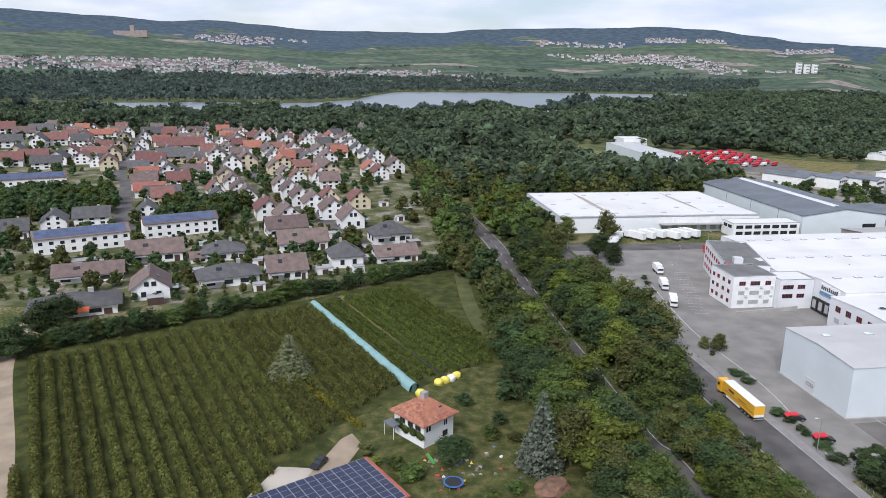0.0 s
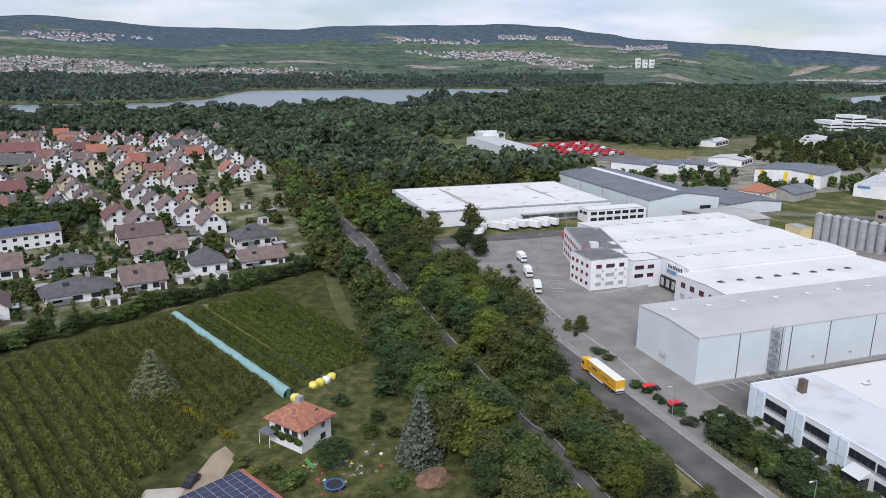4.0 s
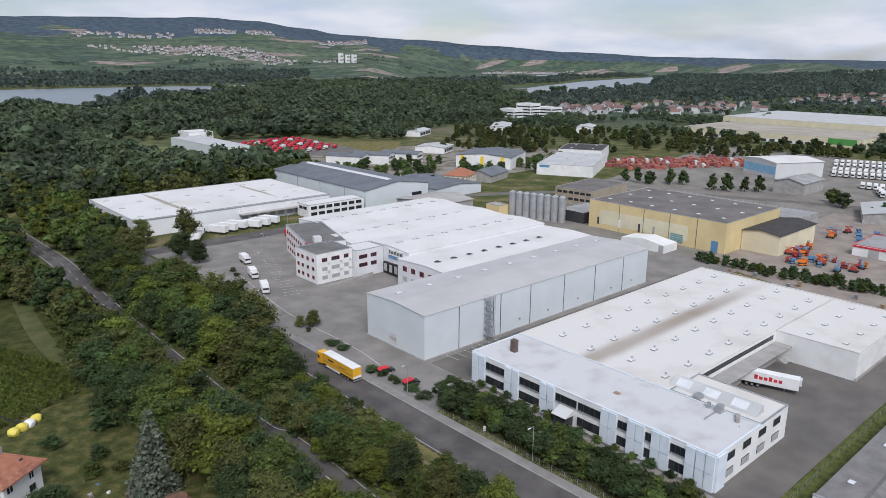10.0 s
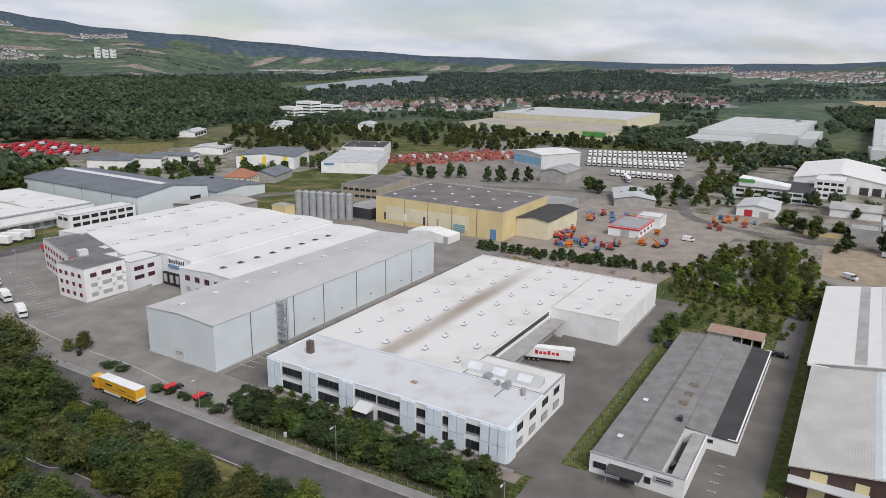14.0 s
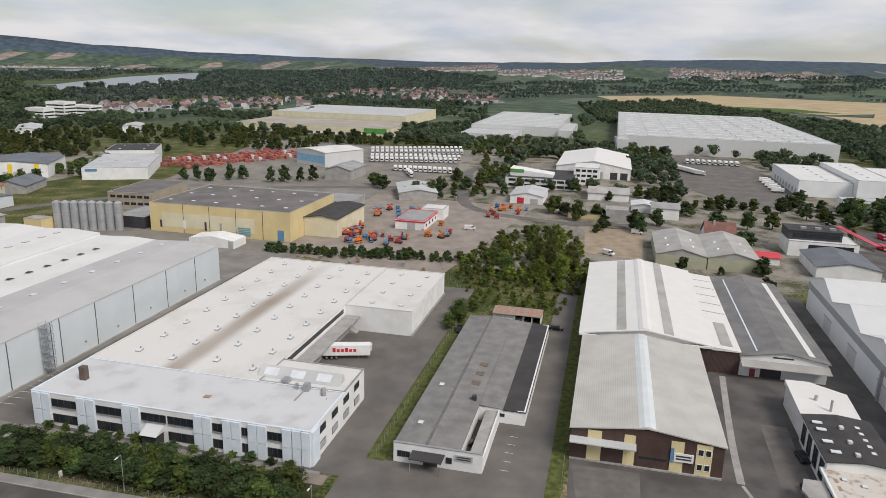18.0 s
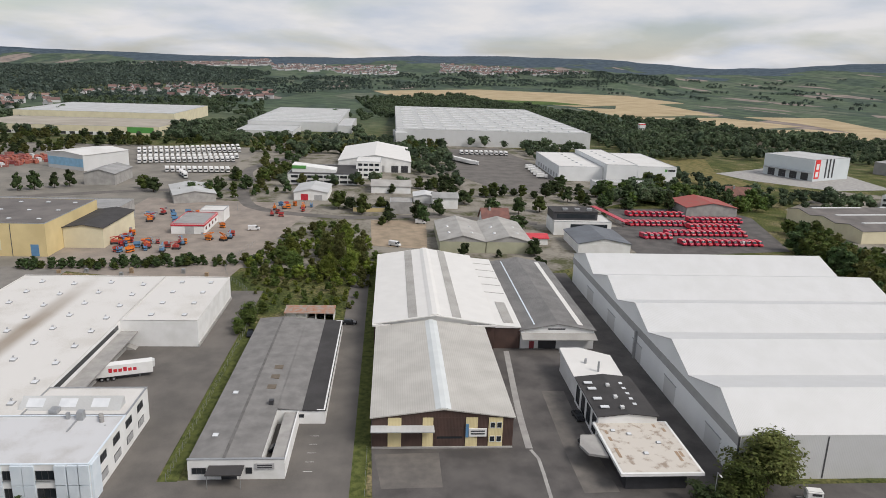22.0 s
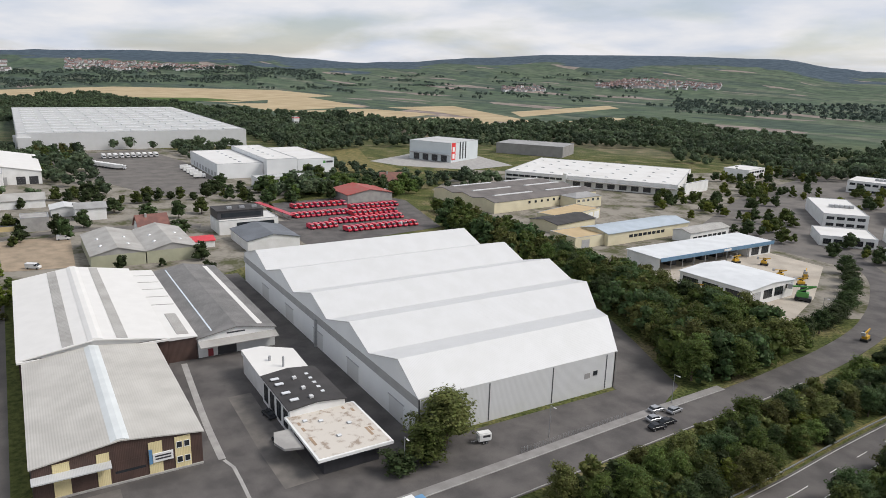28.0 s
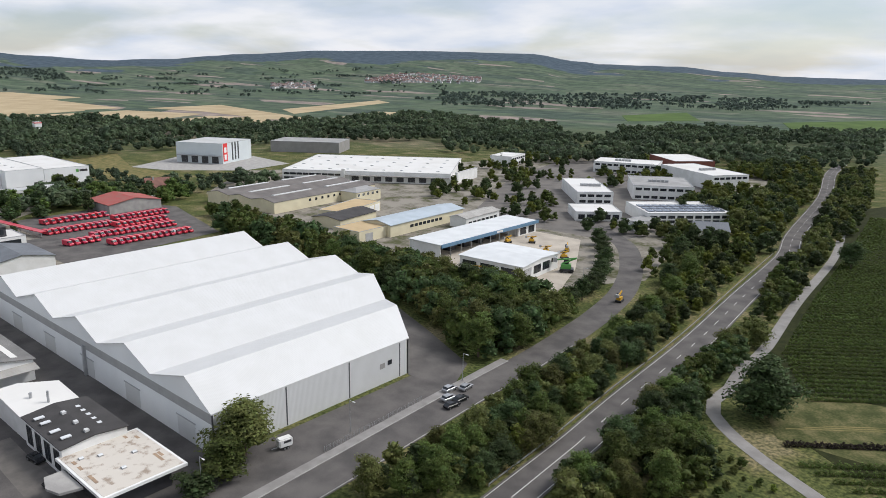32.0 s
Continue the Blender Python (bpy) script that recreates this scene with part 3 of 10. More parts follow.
def simple_hall(name, x0, y0, x1, y1, h, wall_mat, roof_mat, label, roof="flat", rise=2.0, sky=(0, 0), doors=(), wins=(), trim=None, group=""):
    b = Bld(name, x0, y0, label, group=group)
    b.walls(x0, y0, x1, y1, h, wall_mat)
    if roof == "flat":
        b.flat(x0, y0, x1, y1, h, roof_mat, trim)
    else:
        b.gable(x0, y0, x1, y1, h, rise, roof, roof_mat, wall_mat)
    for i in range(sky[0]):
        for j in range(sky[1]):
            sx, sy = x0 + (x1 - x0) * (i + 0.5) / sky[0], y0 + (y1 - y0) * (j + 0.5) / sky[1]
            z = h - 0.12
            if roof == "x":
                z = h + rise * (1 - abs(sy - (y0 + y1) / 2) / ((y1 - y0) / 2)) + 0.2
            elif roof == "y":
                z = h + rise * (1 - abs(sx - (x0 + x1) / 2) / ((x1 - x0) / 2)) + 0.2
            b.skylight(sx, sy, z)
    for side, s0, s1, z1, m in doors:
        b.door(side, {"w": x0, "e": x1, "s": y0, "n": y1}[side], s0, s1, z1, m)
    for side, s0, s1, z0, z1, k, bars in wins:
        for i in range(k):
            w = (s1 - s0) / k
            b.window(side, {"w": x0, "e": x1, "s": y0, "n": y1}[side], s0 + i * w + w * 0.12, s0 + (i + 1) * w - w * 0.12, z0, z1, bars=bars)
    return b


blue_panel = mat("pale_blue_panel", (0.70, 0.76, 0.81), (0.62, 0.69, 0.75), 3, 0.6)
red_frame = mat("red_frame", (0.32, 0.05, 0.06), None, 1, 0.5)
shutter = mat("grey_shutter", (0.42, 0.42, 0.42), (0.36, 0.36, 0.36), 2, 0.6)
rust = mat("rust_stain", (0.38, 0.27, 0.18), (0.28, 0.20, 0.14), 2, 0.9)
stain_mat = mat("roof_dirt", (0.42, 0.38, 0.32), (0.30, 0.27, 0.23), 2.5, 0.9, lo=0.4, hi=0.6)


def blob(bm, x, y, z, rx, ry, n=14, seed=0):
    """A flat irregular patch."""
    rnd = random.Random(seed)
    lo, hi = [], []
    for i in range(n):
        a = 2 * math.pi * i / n
        k = rnd.uniform(0.7, 1.1)
        hi.append(bm.verts.new((x + rx * k * math.cos(a), y + ry * k * math.sin(a), z)))
    bm.faces.new(hi)
    return bm


def vent(b, x, y, z, s=0.5):
    bm = bmesh.new()
    cyl(bm, x, y, z - 0.1, z + 0.32, s * 0.4, n=8)
    cyl(bm, x, y, z + 0.32, z + 0.5, s * 0.7, s * 0.3, n=8)
    b.put("roof_vent", bm, galv)


# --- tall grey hall
b = Bld("grey_hall", 113, 133, "tall light grey panel hall with a nearly flat grey roof")
b.walls(113, 133, 218, 158.5, 12.6, grey_metal)
b.gable(113, 133, 218, 158.5, 12.6, 0.75, "x", mauve_roof, grey_metal, 0.15, 0.2)
for k in range(9):
    b.skylight(119 + 11.6 * k, 151, 13.1, 2.2, 1.4)
for s in (125.5, 139, 142, 155, 171, 187, 203):
    b.put("panel_seam", boxes(b.on("s", 133, s - 0.12, s + 0.12, 0.2, 12.4, 0.08)), seam)
b.door("w", 113, 144.6, 148.4, 4.0, white_metal, ribs=6)
b.window("w", 113, 145.2, 147.8, 2.0, 2.7, bars=2)
b.put("base_kerb", boxes((112.6, 132.6, 0, 218.3, 132.95, 0.35), (112.6, 132.95, 0, 112.95, 158.8, 0.35)), concrete)
for s, z in ((150, 3), (163, 2.6), (178, 3), (196, 2.8), (208, 3)):
    b.put("wall_lamp", boxes(b.on("s", 133, s, s + 0.35, z, z + 0.3, 0.5)), galv)
tower = Bld("scaffold_tower", 134.6, 130.4, "silver scaffold stair tower beside the grey hall", "scaffold")
for px in (134.8, 137.2):
    for py in (130.6, 132.4):
        tower.put("post", cyl(bmesh.new(), px, py, 0, 13.8, 0.06, n=6), galv)
for k in range(6):
    z = 2.1 * (k + 1)
    tower.box("platform", galv, 134.7, 130.5, z, 137.3, 132.5, z + 0.07)
    bm = bmesh.new()
    limb_a, limb_b = ((134.9, 130.8, z - 2.1), (137.0, 130.8, z)) if k % 2 else ((137.0, 130.8, z - 2.1), (134.9, 130.8, z))
    for dy in (0, 0.6):
        bm2 = boxes((0, 0, 0, 3.0, 0.06, 0.06))
        bmesh.ops.transform(bm2, matrix=Matrix.Translation((limb_a[0], limb_a[1] + dy, limb_a[2])) @ Matrix.Rotation(math.atan2(2.1, limb_b[0] - limb_a[0]) * -1, 4, "Y"), verts=bm2.verts)
        me2 = bpy.data.meshes.new("tmp")
        bm2.to_mesh(me2)
        bm2.free()
        bm.from_mesh(me2)
        bpy.data.meshes.remove(me2)
    tower.put("stair_rail", bm, galv)
    for yy in (130.5, 132.45):
        tower.put("guard_rail", boxes((134.7, yy, z + 1.0, 137.3, yy + 0.05, z + 1.05)), galv)

# --- depot: four roof bays, stepped front, offices
b = Bld("depot_hall", 147, 160, "long white depot with four low roof bays and domes")
depot_white = mat("depot_white", (0.72, 0.73, 0.74), (0.64, 0.65, 0.66), 7, 0.6, bump=0.05)
for i, (y0, y1, x0, h) in enumerate(((241, 266, 154.3, 10.2), (215, 240.9, 147, 10.2), (190.5, 214.9, 154.5, 10.2), (160, 190.4, 149.4, 9.2))):
    b.walls(x0, y0, 229, y1, h, depot_white)
    b.gable(x0, y0, 229, y1, h, 0.7, "x", white_roof, depot_white, 0.12, 0.2)
    n = 9 if i < 3 else 8
    for k in range(n):
        b.skylight(x0 + 6 + k * 7.6, y0 + (y1 - y0) * 0.52, h + 0.85, 2.3, 1.5, 0.5, glass_dark if i == 3 else None)
    if i in (1, 3):
        vent(b, x0 + 30, y0 + 4, h + 0.4)
for s in (168, 172.6, 177.2, 181.8, 186.4):
    b.window("w", 149.4, s - 1.1, s + 1.1, 5.6, 7.4, red_frame, 2)
    b.put("blind", boxes(b.on("w", 149.4, s - 1.1, s + 1.1, 2.0, 3.6, 0.05)), shutter)
b.box("sign_board", white_paint, 154.1, 193, 7.6, 154.46, 202, 10.0)
b.box("sign_board", blue_paint, 154.1, 193, 6.5, 154.46, 202, 7.5)
for k in range(9):
    b.box("writing_bar", frame_dark, 154.06, 193.6 + k * 0.9, 8.2, 154.1, 194.2 + k * 0.9, 9.3 if k % 4 else 9.6)
for k in range(4):
    y = 192.5 + k * 3.1
    dk = b.box("dock_shelter", black_rubber, 153.6, y, 0.3, 154.48, y + 2.7, 4.6)
    b.box("dock_door", shutter, 153.5, y + 0.5, 1.2, 153.62, y + 2.2, 4.0, parent=dk)
b.walls(142.2, 205.5, 154.3, 214.9, 10.2, depot_white)
b.flat(142.2, 205.5, 154.3, 214.9, 10.2, white_roof)
for s in (207, 210.5):
    for z in (7.0, 3.9):
        b.window("s", 205.5, 143.3 + (s - 207) * 1.5, 147.0 + (s - 207) * 1.2, z, z + 1.4, red_frame, 2)
o = Bld("depot_office", 127, 208, "three-storey white office with red window frames and a dark flat roof")
o.walls(127, 208, 142, 222.5, 11, white_paint)
office_felt = mat("dark_grey_felt", (0.17, 0.165, 0.16), (0.12, 0.118, 0.115), 4, 0.9, bump=0.2)
o.flat(127, 208, 142, 222.5, 11.1, office_felt)
for s, w in ((130.2, 1.1), (134.8, 1.7), (139.4, 1.0)):
    o.window("s", 208, s - w, s + w, 7.9, 9.3, red_frame, 2)
    o.put("blind", boxes(*[o.on("s", 208, s - w, s + w, 4.6 + 0.28 * k, 4.84 + 0.28 * k, 0.06) for k in range(5)]), shutter)
    o.put("blind", boxes(*[o.on("s", 208, s - w, s + w, 1.4 + 0.28 * k, 1.64 + 0.28 * k, 0.06) for k in range(5)]), shutter)
    for z in (7.0, 4.0):
        o.put("air_conditioner", boxes(o.on("s", 208, s + w + 0.1, s + w + 0.9, z, z + 0.6, 0.45)), white_metal)
for z in (7.9, 4.7, 1.5):
    for s in (210.5, 214, 217.5, 220.5):
        o.window("w", 127, s - 0.7, s + 0.7, z, z + 1.3, red_frame, 1)
o = Bld("depot_office_wing", 0, 0, "white three-storey wing with many small red-framed windows")
o.ob.matrix_basis = pose(132.3, 223, 0, 0, 0, -17)
o.walls(0, 0, 15, 35, 11, white_paint)
o.flat(0, 0, 15, 35, 11.1, office_felt)
for z in (7.9, 4.7, 1.5):
    for k in range(9):
        o.window("w", 0, 1.2 + k * 3.7, 3.0 + k * 3.7, z, z + 1.4, red_frame, 1)
o.box("stair_tower", red_frame, -0.4, 0.2, 0, 1.5, 1.2, 11.4)
o.box("plant_box", white_metal, 3, 1, 11, 6, 4, 13)
rmp = Bld("loading_ramp", 126.5, 203, "pale concrete ramp wall beside the office", "ramp")
rmp.put("ramp_wall", prism(bmesh.new(), [(126.6, 203.4), (148, 203.3), (148, 203.9), (126.6, 203.9)], 0, lambda x, y: 0.4 + (x - 126.6) * 0.06), concrete)

# --- dispatch hall with its office
b = Bld("dispatch_hall", 101.5, 317, "low white dispatch hall with a pale streaked roof")
b.walls(101.5, 317, 203, 381, 8, white_metal_x_lit)
b.flat(101.5, 317, 203, 381, 8.1, white_roof)
b.put("dirt_streak", blob(bmesh.new(), 128, 350, 8.0, 1.8, 30, 20, 4), stain_mat)
b.put("dirt_streak", blob(bmesh.new(), 178, 350, 8.0, 1.2, 26, 20, 5), stain_mat)
for i in range(8):
    for j in range(5):
        if (i + j) % 2 == 0:
            b.skylight(107 + i * 12.3, 324 + j * 12, 8.0, 2.6, 1.3, 0.35)
for k in range(6):
    b.box("dock_panel", white_paint, 152 + k * 6.2, 316.7, 4.2, 157.3 + k * 6.2, 317.1, 7.2)
b.box("dock_canopy", concrete, 151, 313.5, 3.9, 188, 317.0, 4.2)
for k in range(7):
    b.door("s", 317, 152.5 + k * 5, 155.5 + k * 5, 3.6, shutter, 0.9)
b.box("seam_band", galv, 101.2, 316.9, 7.3, 203.2, 317.06, 7.9)
o = simple_hall("dispatch_office", 182, 304, 216, 314.5, 6.4, white_paint, white_roof, "two-storey white office with ribbon windows", wins=[("s", 183, 215, 3.9, 5.5, 7, 1), ("s", 183, 215, 0.9, 2.5, 7, 1), ("w", 305, 313, 3.9, 5.4, 2, 1)])
# --- slate roof hall
b = Bld("slate_hall", 218, 305, "grey hall with a slate-grey roof and a white ridge light")
b.walls(218, 305, 262, 405, 9.3, grey_metal)
b.gable(218, 305, 262, 405, 9.3, 3.0, "y", slate_roof, grey_metal, 0.4)
b.put("ridge_light", extrude_profile(bmesh.new(), [(238, 12.2), (242, 12.2), (240.6, 13.0), (239.4, 13.0)], "y", 312, 398), white_metal)
for s in (325, 350, 375):
    b.put("panel_seam", boxes(b.on("w", 218, s - 0.1, s + 0.1, 0.2, 9.2, 0.07)), seam)
b.window("s", 305, 250, 257, 1.5, 5, bars=3)
simple_hall("solar_roof_shed", 264, 300, 300, 345, 5.5, grey_metal, slate_roof, "low shed with blue-grey panel roof", roof="y", rise=1.5)
simple_hall("grey_shed", 232, 268, 262, 296, 5, concrete, fibre_roof, "low grey shed behind the depot", roof="x", rise=1.5)

# --- front office and loading hall
b = Bld("loading_hall", 115, 52, "white L-shaped loading hall with an old stained white roof")
b.walls(133, 73, 227, 117, 7.6, white_paint)
b.flat(133, 73, 227, 117, 7.7, old_roof, old_roof)
b.walls(186.6, 52.4, 227, 72.98, 7.6, white_paint)
b.flat(186.6, 52.4, 227, 72.98, 7.7, old_roof, old_roof)
b.box("wall_footing", concrete, 186.3, 52.1, 0, 227.3, 52.38, 0.9)
rnd = random.Random(4)
for i in range(9):
    for j in range(4):
        b.skylight(138 + i * 10 + (j % 2) * 2, 77 + j * 10.5, 7.58, 1.7, 1.2, 0.5)
        vent(b, 139.6 + i * 10 + (j % 2) * 2, 77.8 + j * 10.5, 7.58, 0.4)
for i in range(4):
    for j in range(2):
        b.skylight(191 + i * 10, 57 + j * 9, 7.58, 1.7, 1.2, 0.5)
b.box("clerestory", glass_dark, 146, 72.9, 5.6, 185, 73.02, 6.8)
b.box("canopy", concrete, 146, 68.4, 4.2, 186.5, 72.9, 4.55)
for k in range(8):
    b.box("canopy_post", blue_panel, 148 + k * 5.2, 72.5, 1.1, 148.6 + k * 5.2, 73.0, 4.2)
    b.door("s", 73, 149 + k * 5.2, 152.5 + k * 5.2, 4.0, shutter, 1.1)
b.box("loading_dock", concrete, 146, 71, 0, 186.5, 72.96, 1.1)
b.put("dock_steps", prism(bmesh.new(), [(184, 68.5), (186.4, 68.5), (186.4, 71), (184, 71)], 0, lambda x, y: 0.1 + (y - 68.5) * 0.42), concrete)
o = Bld("front_office", 115, 52, "two-storey white office with pale blue wall piers and dark ribbon windows")
o.walls(115, 52.4, 132.98, 117, 7.5, white_paint)
o.flat(115, 52.4, 132.98, 117, 7.6, mat("pale_grey_felt", (0.56, 0.565, 0.575), (0.44, 0.43, 0.42), 7, 0.85, bump=0.1, lo=0.28, hi=0.5), blue_panel)
o.walls(133, 52.4, 145.6, 72.98, 7.5, white_paint)
o.flat(133, 52.4, 145.6, 72.98, 7.6, old_roof, galv)
piers = (115.6, 113.2, 104.6, 102.2, 93.6, 91.4, 76.9, 74.9, 70.4, 68.4, 64.8, 62.8, 57.4, 55.2, 53.4)
for s in piers:
    for z0, z1 in ((0.1, 3.6), (3.75, 7.5)):
        o.put("pier", boxes(o.on("w", 115, s - 0.95, s + 0.95, z0, z1, 0.45)), blue_panel)
gaps = ((105.8, 112.0), (94.8, 101.0), (84.4, 90.2), (78.1, 84.0), (71.5, 73.8), (65.9, 67.3), (58.5, 61.7))
for s0, s1 in gaps:
    o.window("w", 115, s0, s1, 4.6, 6.4, bars=max(1, int((s1 - s0) / 1.6)))
    if not s0 == 84.4:
        o.window("w", 115, s0, s1, 0.9, 2.9, bars=max(1, int((s1 - s0) / 1.6)))
    o.put("sill", boxes(o.on("w", 115, s0, s1, 4.4, 4.58, 0.25)), galv)
porch = o.box("porch", glass_dark, 112.4, 85.2, 0.1, 115, 88.6, 2.9)
o.put("porch_roof", extrude_profile(bmesh.new(), [(112.0, 2.9), (115.0, 2.9), (115.0, 4.2)], "y", 84.9, 88.9), white_metal, porch)
for k in range(4):
    s = 119 + k * 6.6
    for z, m in ((4.9, glass_dark), (1.4, shutter)):
        o.window("s", 52.4, s, s + 3.2, z, z + 1.6, bars=2)
        if m is shutter:
            o.put("shutter", boxes(o.on("s", 52.4, s + 0.1, s + 3.1, z + 0.1, z + 1.5, 0.09)), shutter)
o.door("s", 52.4, 116.2, 117.6, 2.4, glass_dark, ribs=1)
o.box("corner_panel", blue_panel, 115, 51.95, 0.1, 118.4, 52.36, 7.5)
o.box("chimney", mat("brown_brick", (0.14, 0.10, 0.085), (0.10, 0.075, 0.06), 1, 0.9), 122.3, 109.4, 7.4, 123.6, 110.9, 10.6)
saw = o.put("roof_light", extrude_profile(bmesh.new(), [(135.2, 7.5), (138.6, 7.5), (138.2, 9.3)], "y", 54.5, 74.5), light_roof)
for k in range(3):
    o.put("glazing", prism(bmesh.new(), [(135.8, 57 + k * 6.4), (137.6, 57 + k * 6.4), (137.6, 60.4 + k * 6.4), (135.8, 60.4 + k * 6.4)], lambda x, y: 7.5 + (x - 135.2) * 0.6 + 0.03, lambda x, y: 7.5 + (x - 135.2) * 0.6 + 0.09), dome_mat, saw)
for x, y, sx, sy, sz in ((131, 60, 1.4, 1.2, 1.8), (133.4, 66, 1.8, 1.6, 1.0), (131.5, 62.8, 0.6, 0.6, 1.4)):
    o.box("roof_unit", galv, x, y, 7.45, x + sx, y + sy, 7.45 + sz)
for k in range(3):
    o.put("fan_unit", cyl(bmesh.new(), 130.5 + k * 0.9, 56.2 + k * 0.4, 7.4, 8.3, 0.45, n=10), concrete)
o.put("roof_pipe", cyl(bmesh.new(), 129, 55, 7.4, 7.7, 0.1, n=6), galv)
o.put("duct", boxes((126.5, 61.0, 7.5, 131, 61.25, 7.75)), galv)
o.box("roof_cover", rust, 122.4, 79, 7.46, 123.6, 80.4, 7.62)

# --- low workshop
felt = mat("grey_felt", (0.235, 0.228, 0.22), (0.155, 0.15, 0.145), 3, 0.9, bump=0.3, lo=0.3, hi=0.7)
b = Bld("low_workshop", 122, 13.8, "long low white workshop with grey felt roof and a blackened lean-to")
b.walls(122, 24.3, 199, 37.5, 3.7, white_paint)
b.gable(122, 24.3, 199, 37.5, 3.7, 0.55, "x", felt, white_paint, 0.2, 0.15)
b.walls(143, 13.8, 199, 24.28, 3.4, white_paint)
b.put("lean_to_roof", prism(bmesh.new(), [(142.8, 18.8), (199.2, 18.8), (199.2, 24.1), (142.8, 24.1)], lambda x, y: 3.35 + (y - 18.8) * 0.09, lambda x, y: 3.5 + (y - 18.8) * 0.09), felt)
b.put("lean_to_roof", prism(bmesh.new(), [(142.8, 13.6), (199.2, 13.6), (199.2, 18.78), (142.8, 18.78)], 3.2, lambda x, y: 3.36 + (y - 13.6) * 0.02), dark_roof)
b.put("roof_seam", boxes((122, 30.6, 4.36, 199, 31.2, 4.44)), mat("old_seam", (0.16, 0.155, 0.15), (0.11, 0.105, 0.10), 1, 0.9))
b.box("front_wall", white_paint, 121.6, 19.5, 0, 121.96, 37.6, 4.3)
b.box("front_cap", galv, 121.5, 19.4, 4.3, 122.1, 37.7, 4.4)
b.box("side_wall", white_paint, 121.98, 19.5, 0, 142.9, 19.8, 3.2)
b.box("side_canopy", concrete, 122, 19.9, 2.7, 142.9, 22.5, 2.85)
b.window("w", 121.6, 34.2, 36.8, 1.3, 2.6, bars=2)
b.window("w", 121.6, 25.6, 26.8, 1.3, 2.6, bars=0)
b.door("w", 121.6, 28.5, 31.4, 2.5, frame_dark, ribs=1)
cp = b.box("porch_roof", dark_roof, 118.2, 27, 2.9, 121.58, 33.6, 3.1)
for yy in (27.2, 33.3):
    b.put("porch_post", cyl(bmesh.new(), 118.4, yy, 0.05, 2.9, 0.07, n=6), galv, cp)
sg = b.box("sign_board", shutter, 121.4, 21.4, 2.3, 121.58, 25.0, 3.5)
for k in range(2):
    b.box("writing_bar", frame_dark, 121.36, 21.8, 3.0 - k * 0.45, 121.4, 24.6, 3.25 - k * 0.45, parent=sg)
b.window("w", 143, 18.4, 20.6, 1.6, 2.4, bars=1)
b.door("w", 143, 21.4, 22.6, 2.2, blue_paint, ribs=1)
for x, y in ((131, 34.5), (150, 34.5)):
    b.skylight(x, y, 4.1, 1.5, 1.2, 0.3)
for x in (152, 157.5, 163):
    b.box("roof_patch", mat("brown_patch", (0.16, 0.13, 0.10), None, 1, 0.9), x, 26.0, 4.0, x + 2.2, 28.2, 4.16)
b.box("chimney", frame_dark, 144.2, 25.2, 3.7, 145.3, 26.2, 5.0)

# --- garages with rusty roof
b = Bld("garage_row", 207, 16, "row of open white garages under a rusty sheet roof", "garage")
b.box("back_wall", concrete, 212.6, 17, 0, 213, 32, 2.6)
for yy in (17, 19.7, 22.4, 25.1, 28.4, 31.7):
    b.box("divider", white_paint, 207.2, yy, 0, 212.6, yy + 0.25, 2.6)
b.door("w", 207.4, 25.4, 28.3, 2.5, white_metal)
b.door("w", 207.4, 28.7, 31.6, 2.5, white_metal)
rusty = mat("rusty_sheet", (0.36, 0.17, 0.10), (0.30, 0.27, 0.24), 1.5, 0.85, stripes=("Y", 0.25), bump=0.4)
for k in range(7):
    b.put("roof_sheet", prism(bmesh.new(), [(206.6, 16.8 + k * 2.2), (213.3, 16.8 + k * 2.2), (213.3, 18.96 + k * 2.2), (206.6, 18.96 + k * 2.2)], lambda x, y: 2.62 + (x - 206.6) * 0.05, lambda x, y: 2.7 + (x - 206.6) * 0.05), rusty)

# --- striped hall and its neighbours
b = Bld("striped_hall", 132.6, -26.2, "brown and beige striped sheet hall with grey roof")
b.walls(132.6, -26.2, 184, 3.3, 7.0, brown_panel)
b.gable(132.6, -26.2, 184, 3.3, 7.0, 1.9, "x", warm_roof, brown_panel, 0.4, 0.25)
b.put("ridge_light", extrude_profile(bmesh.new(), [(-13.2, 8.9), (-9.7, 8.9), (-10.9, 9.35), (-12.0, 9.35)], "x", 132.4, 184.2), mat("milky_ridge", (0.64, 0.67, 0.67), (0.57, 0.60, 0.60), 4, 0.5))
for s0, s1 in ((-2.8, 0.0), (-9.4, -7.2), (-18.7, -16.2), (-24.0, -21.0)):
    b.put("beige_panel", boxes(b.on("w", 132.6, s0, s1, 0.4, 7.0, 0.1)), beige_panel)
cn = b.put("canopy", prism(bmesh.new(), [(130.6, -9.6), (132.6, -9.6), (132.6, 3.5), (130.6, 3.5)], lambda x, y: 4.6 + (x - 130.6) * 0.2, lambda x, y: 4.85 + (x - 130.6) * 0.2), light_roof)
for s0, s1, z in ((0.2, 3.0, 4.2), (-7.0, -3.0, 4.2), (-16.0, -9.8, 4.6)):
    b.door("w", 132.6, s0, s1, z, brown_panel, 0.4, 1)
b.put("door_window", boxes(b.on("w", 132.6, -15.6, -10.2, 2.2, 2.7, 0.1)), glass_dark)
for z in (1.4, 4.6):
    b.window("w", 132.5, -23.8, -22.7, z, z + 1.4, white_paint)
    b.window("w", 132.5, -22.4, -21.3, z, z + 1.4, white_paint)
sb = b.box("sign_board", white_paint, 132.2, -20.6, 2.8, 132.46, -16.9, 4.6)
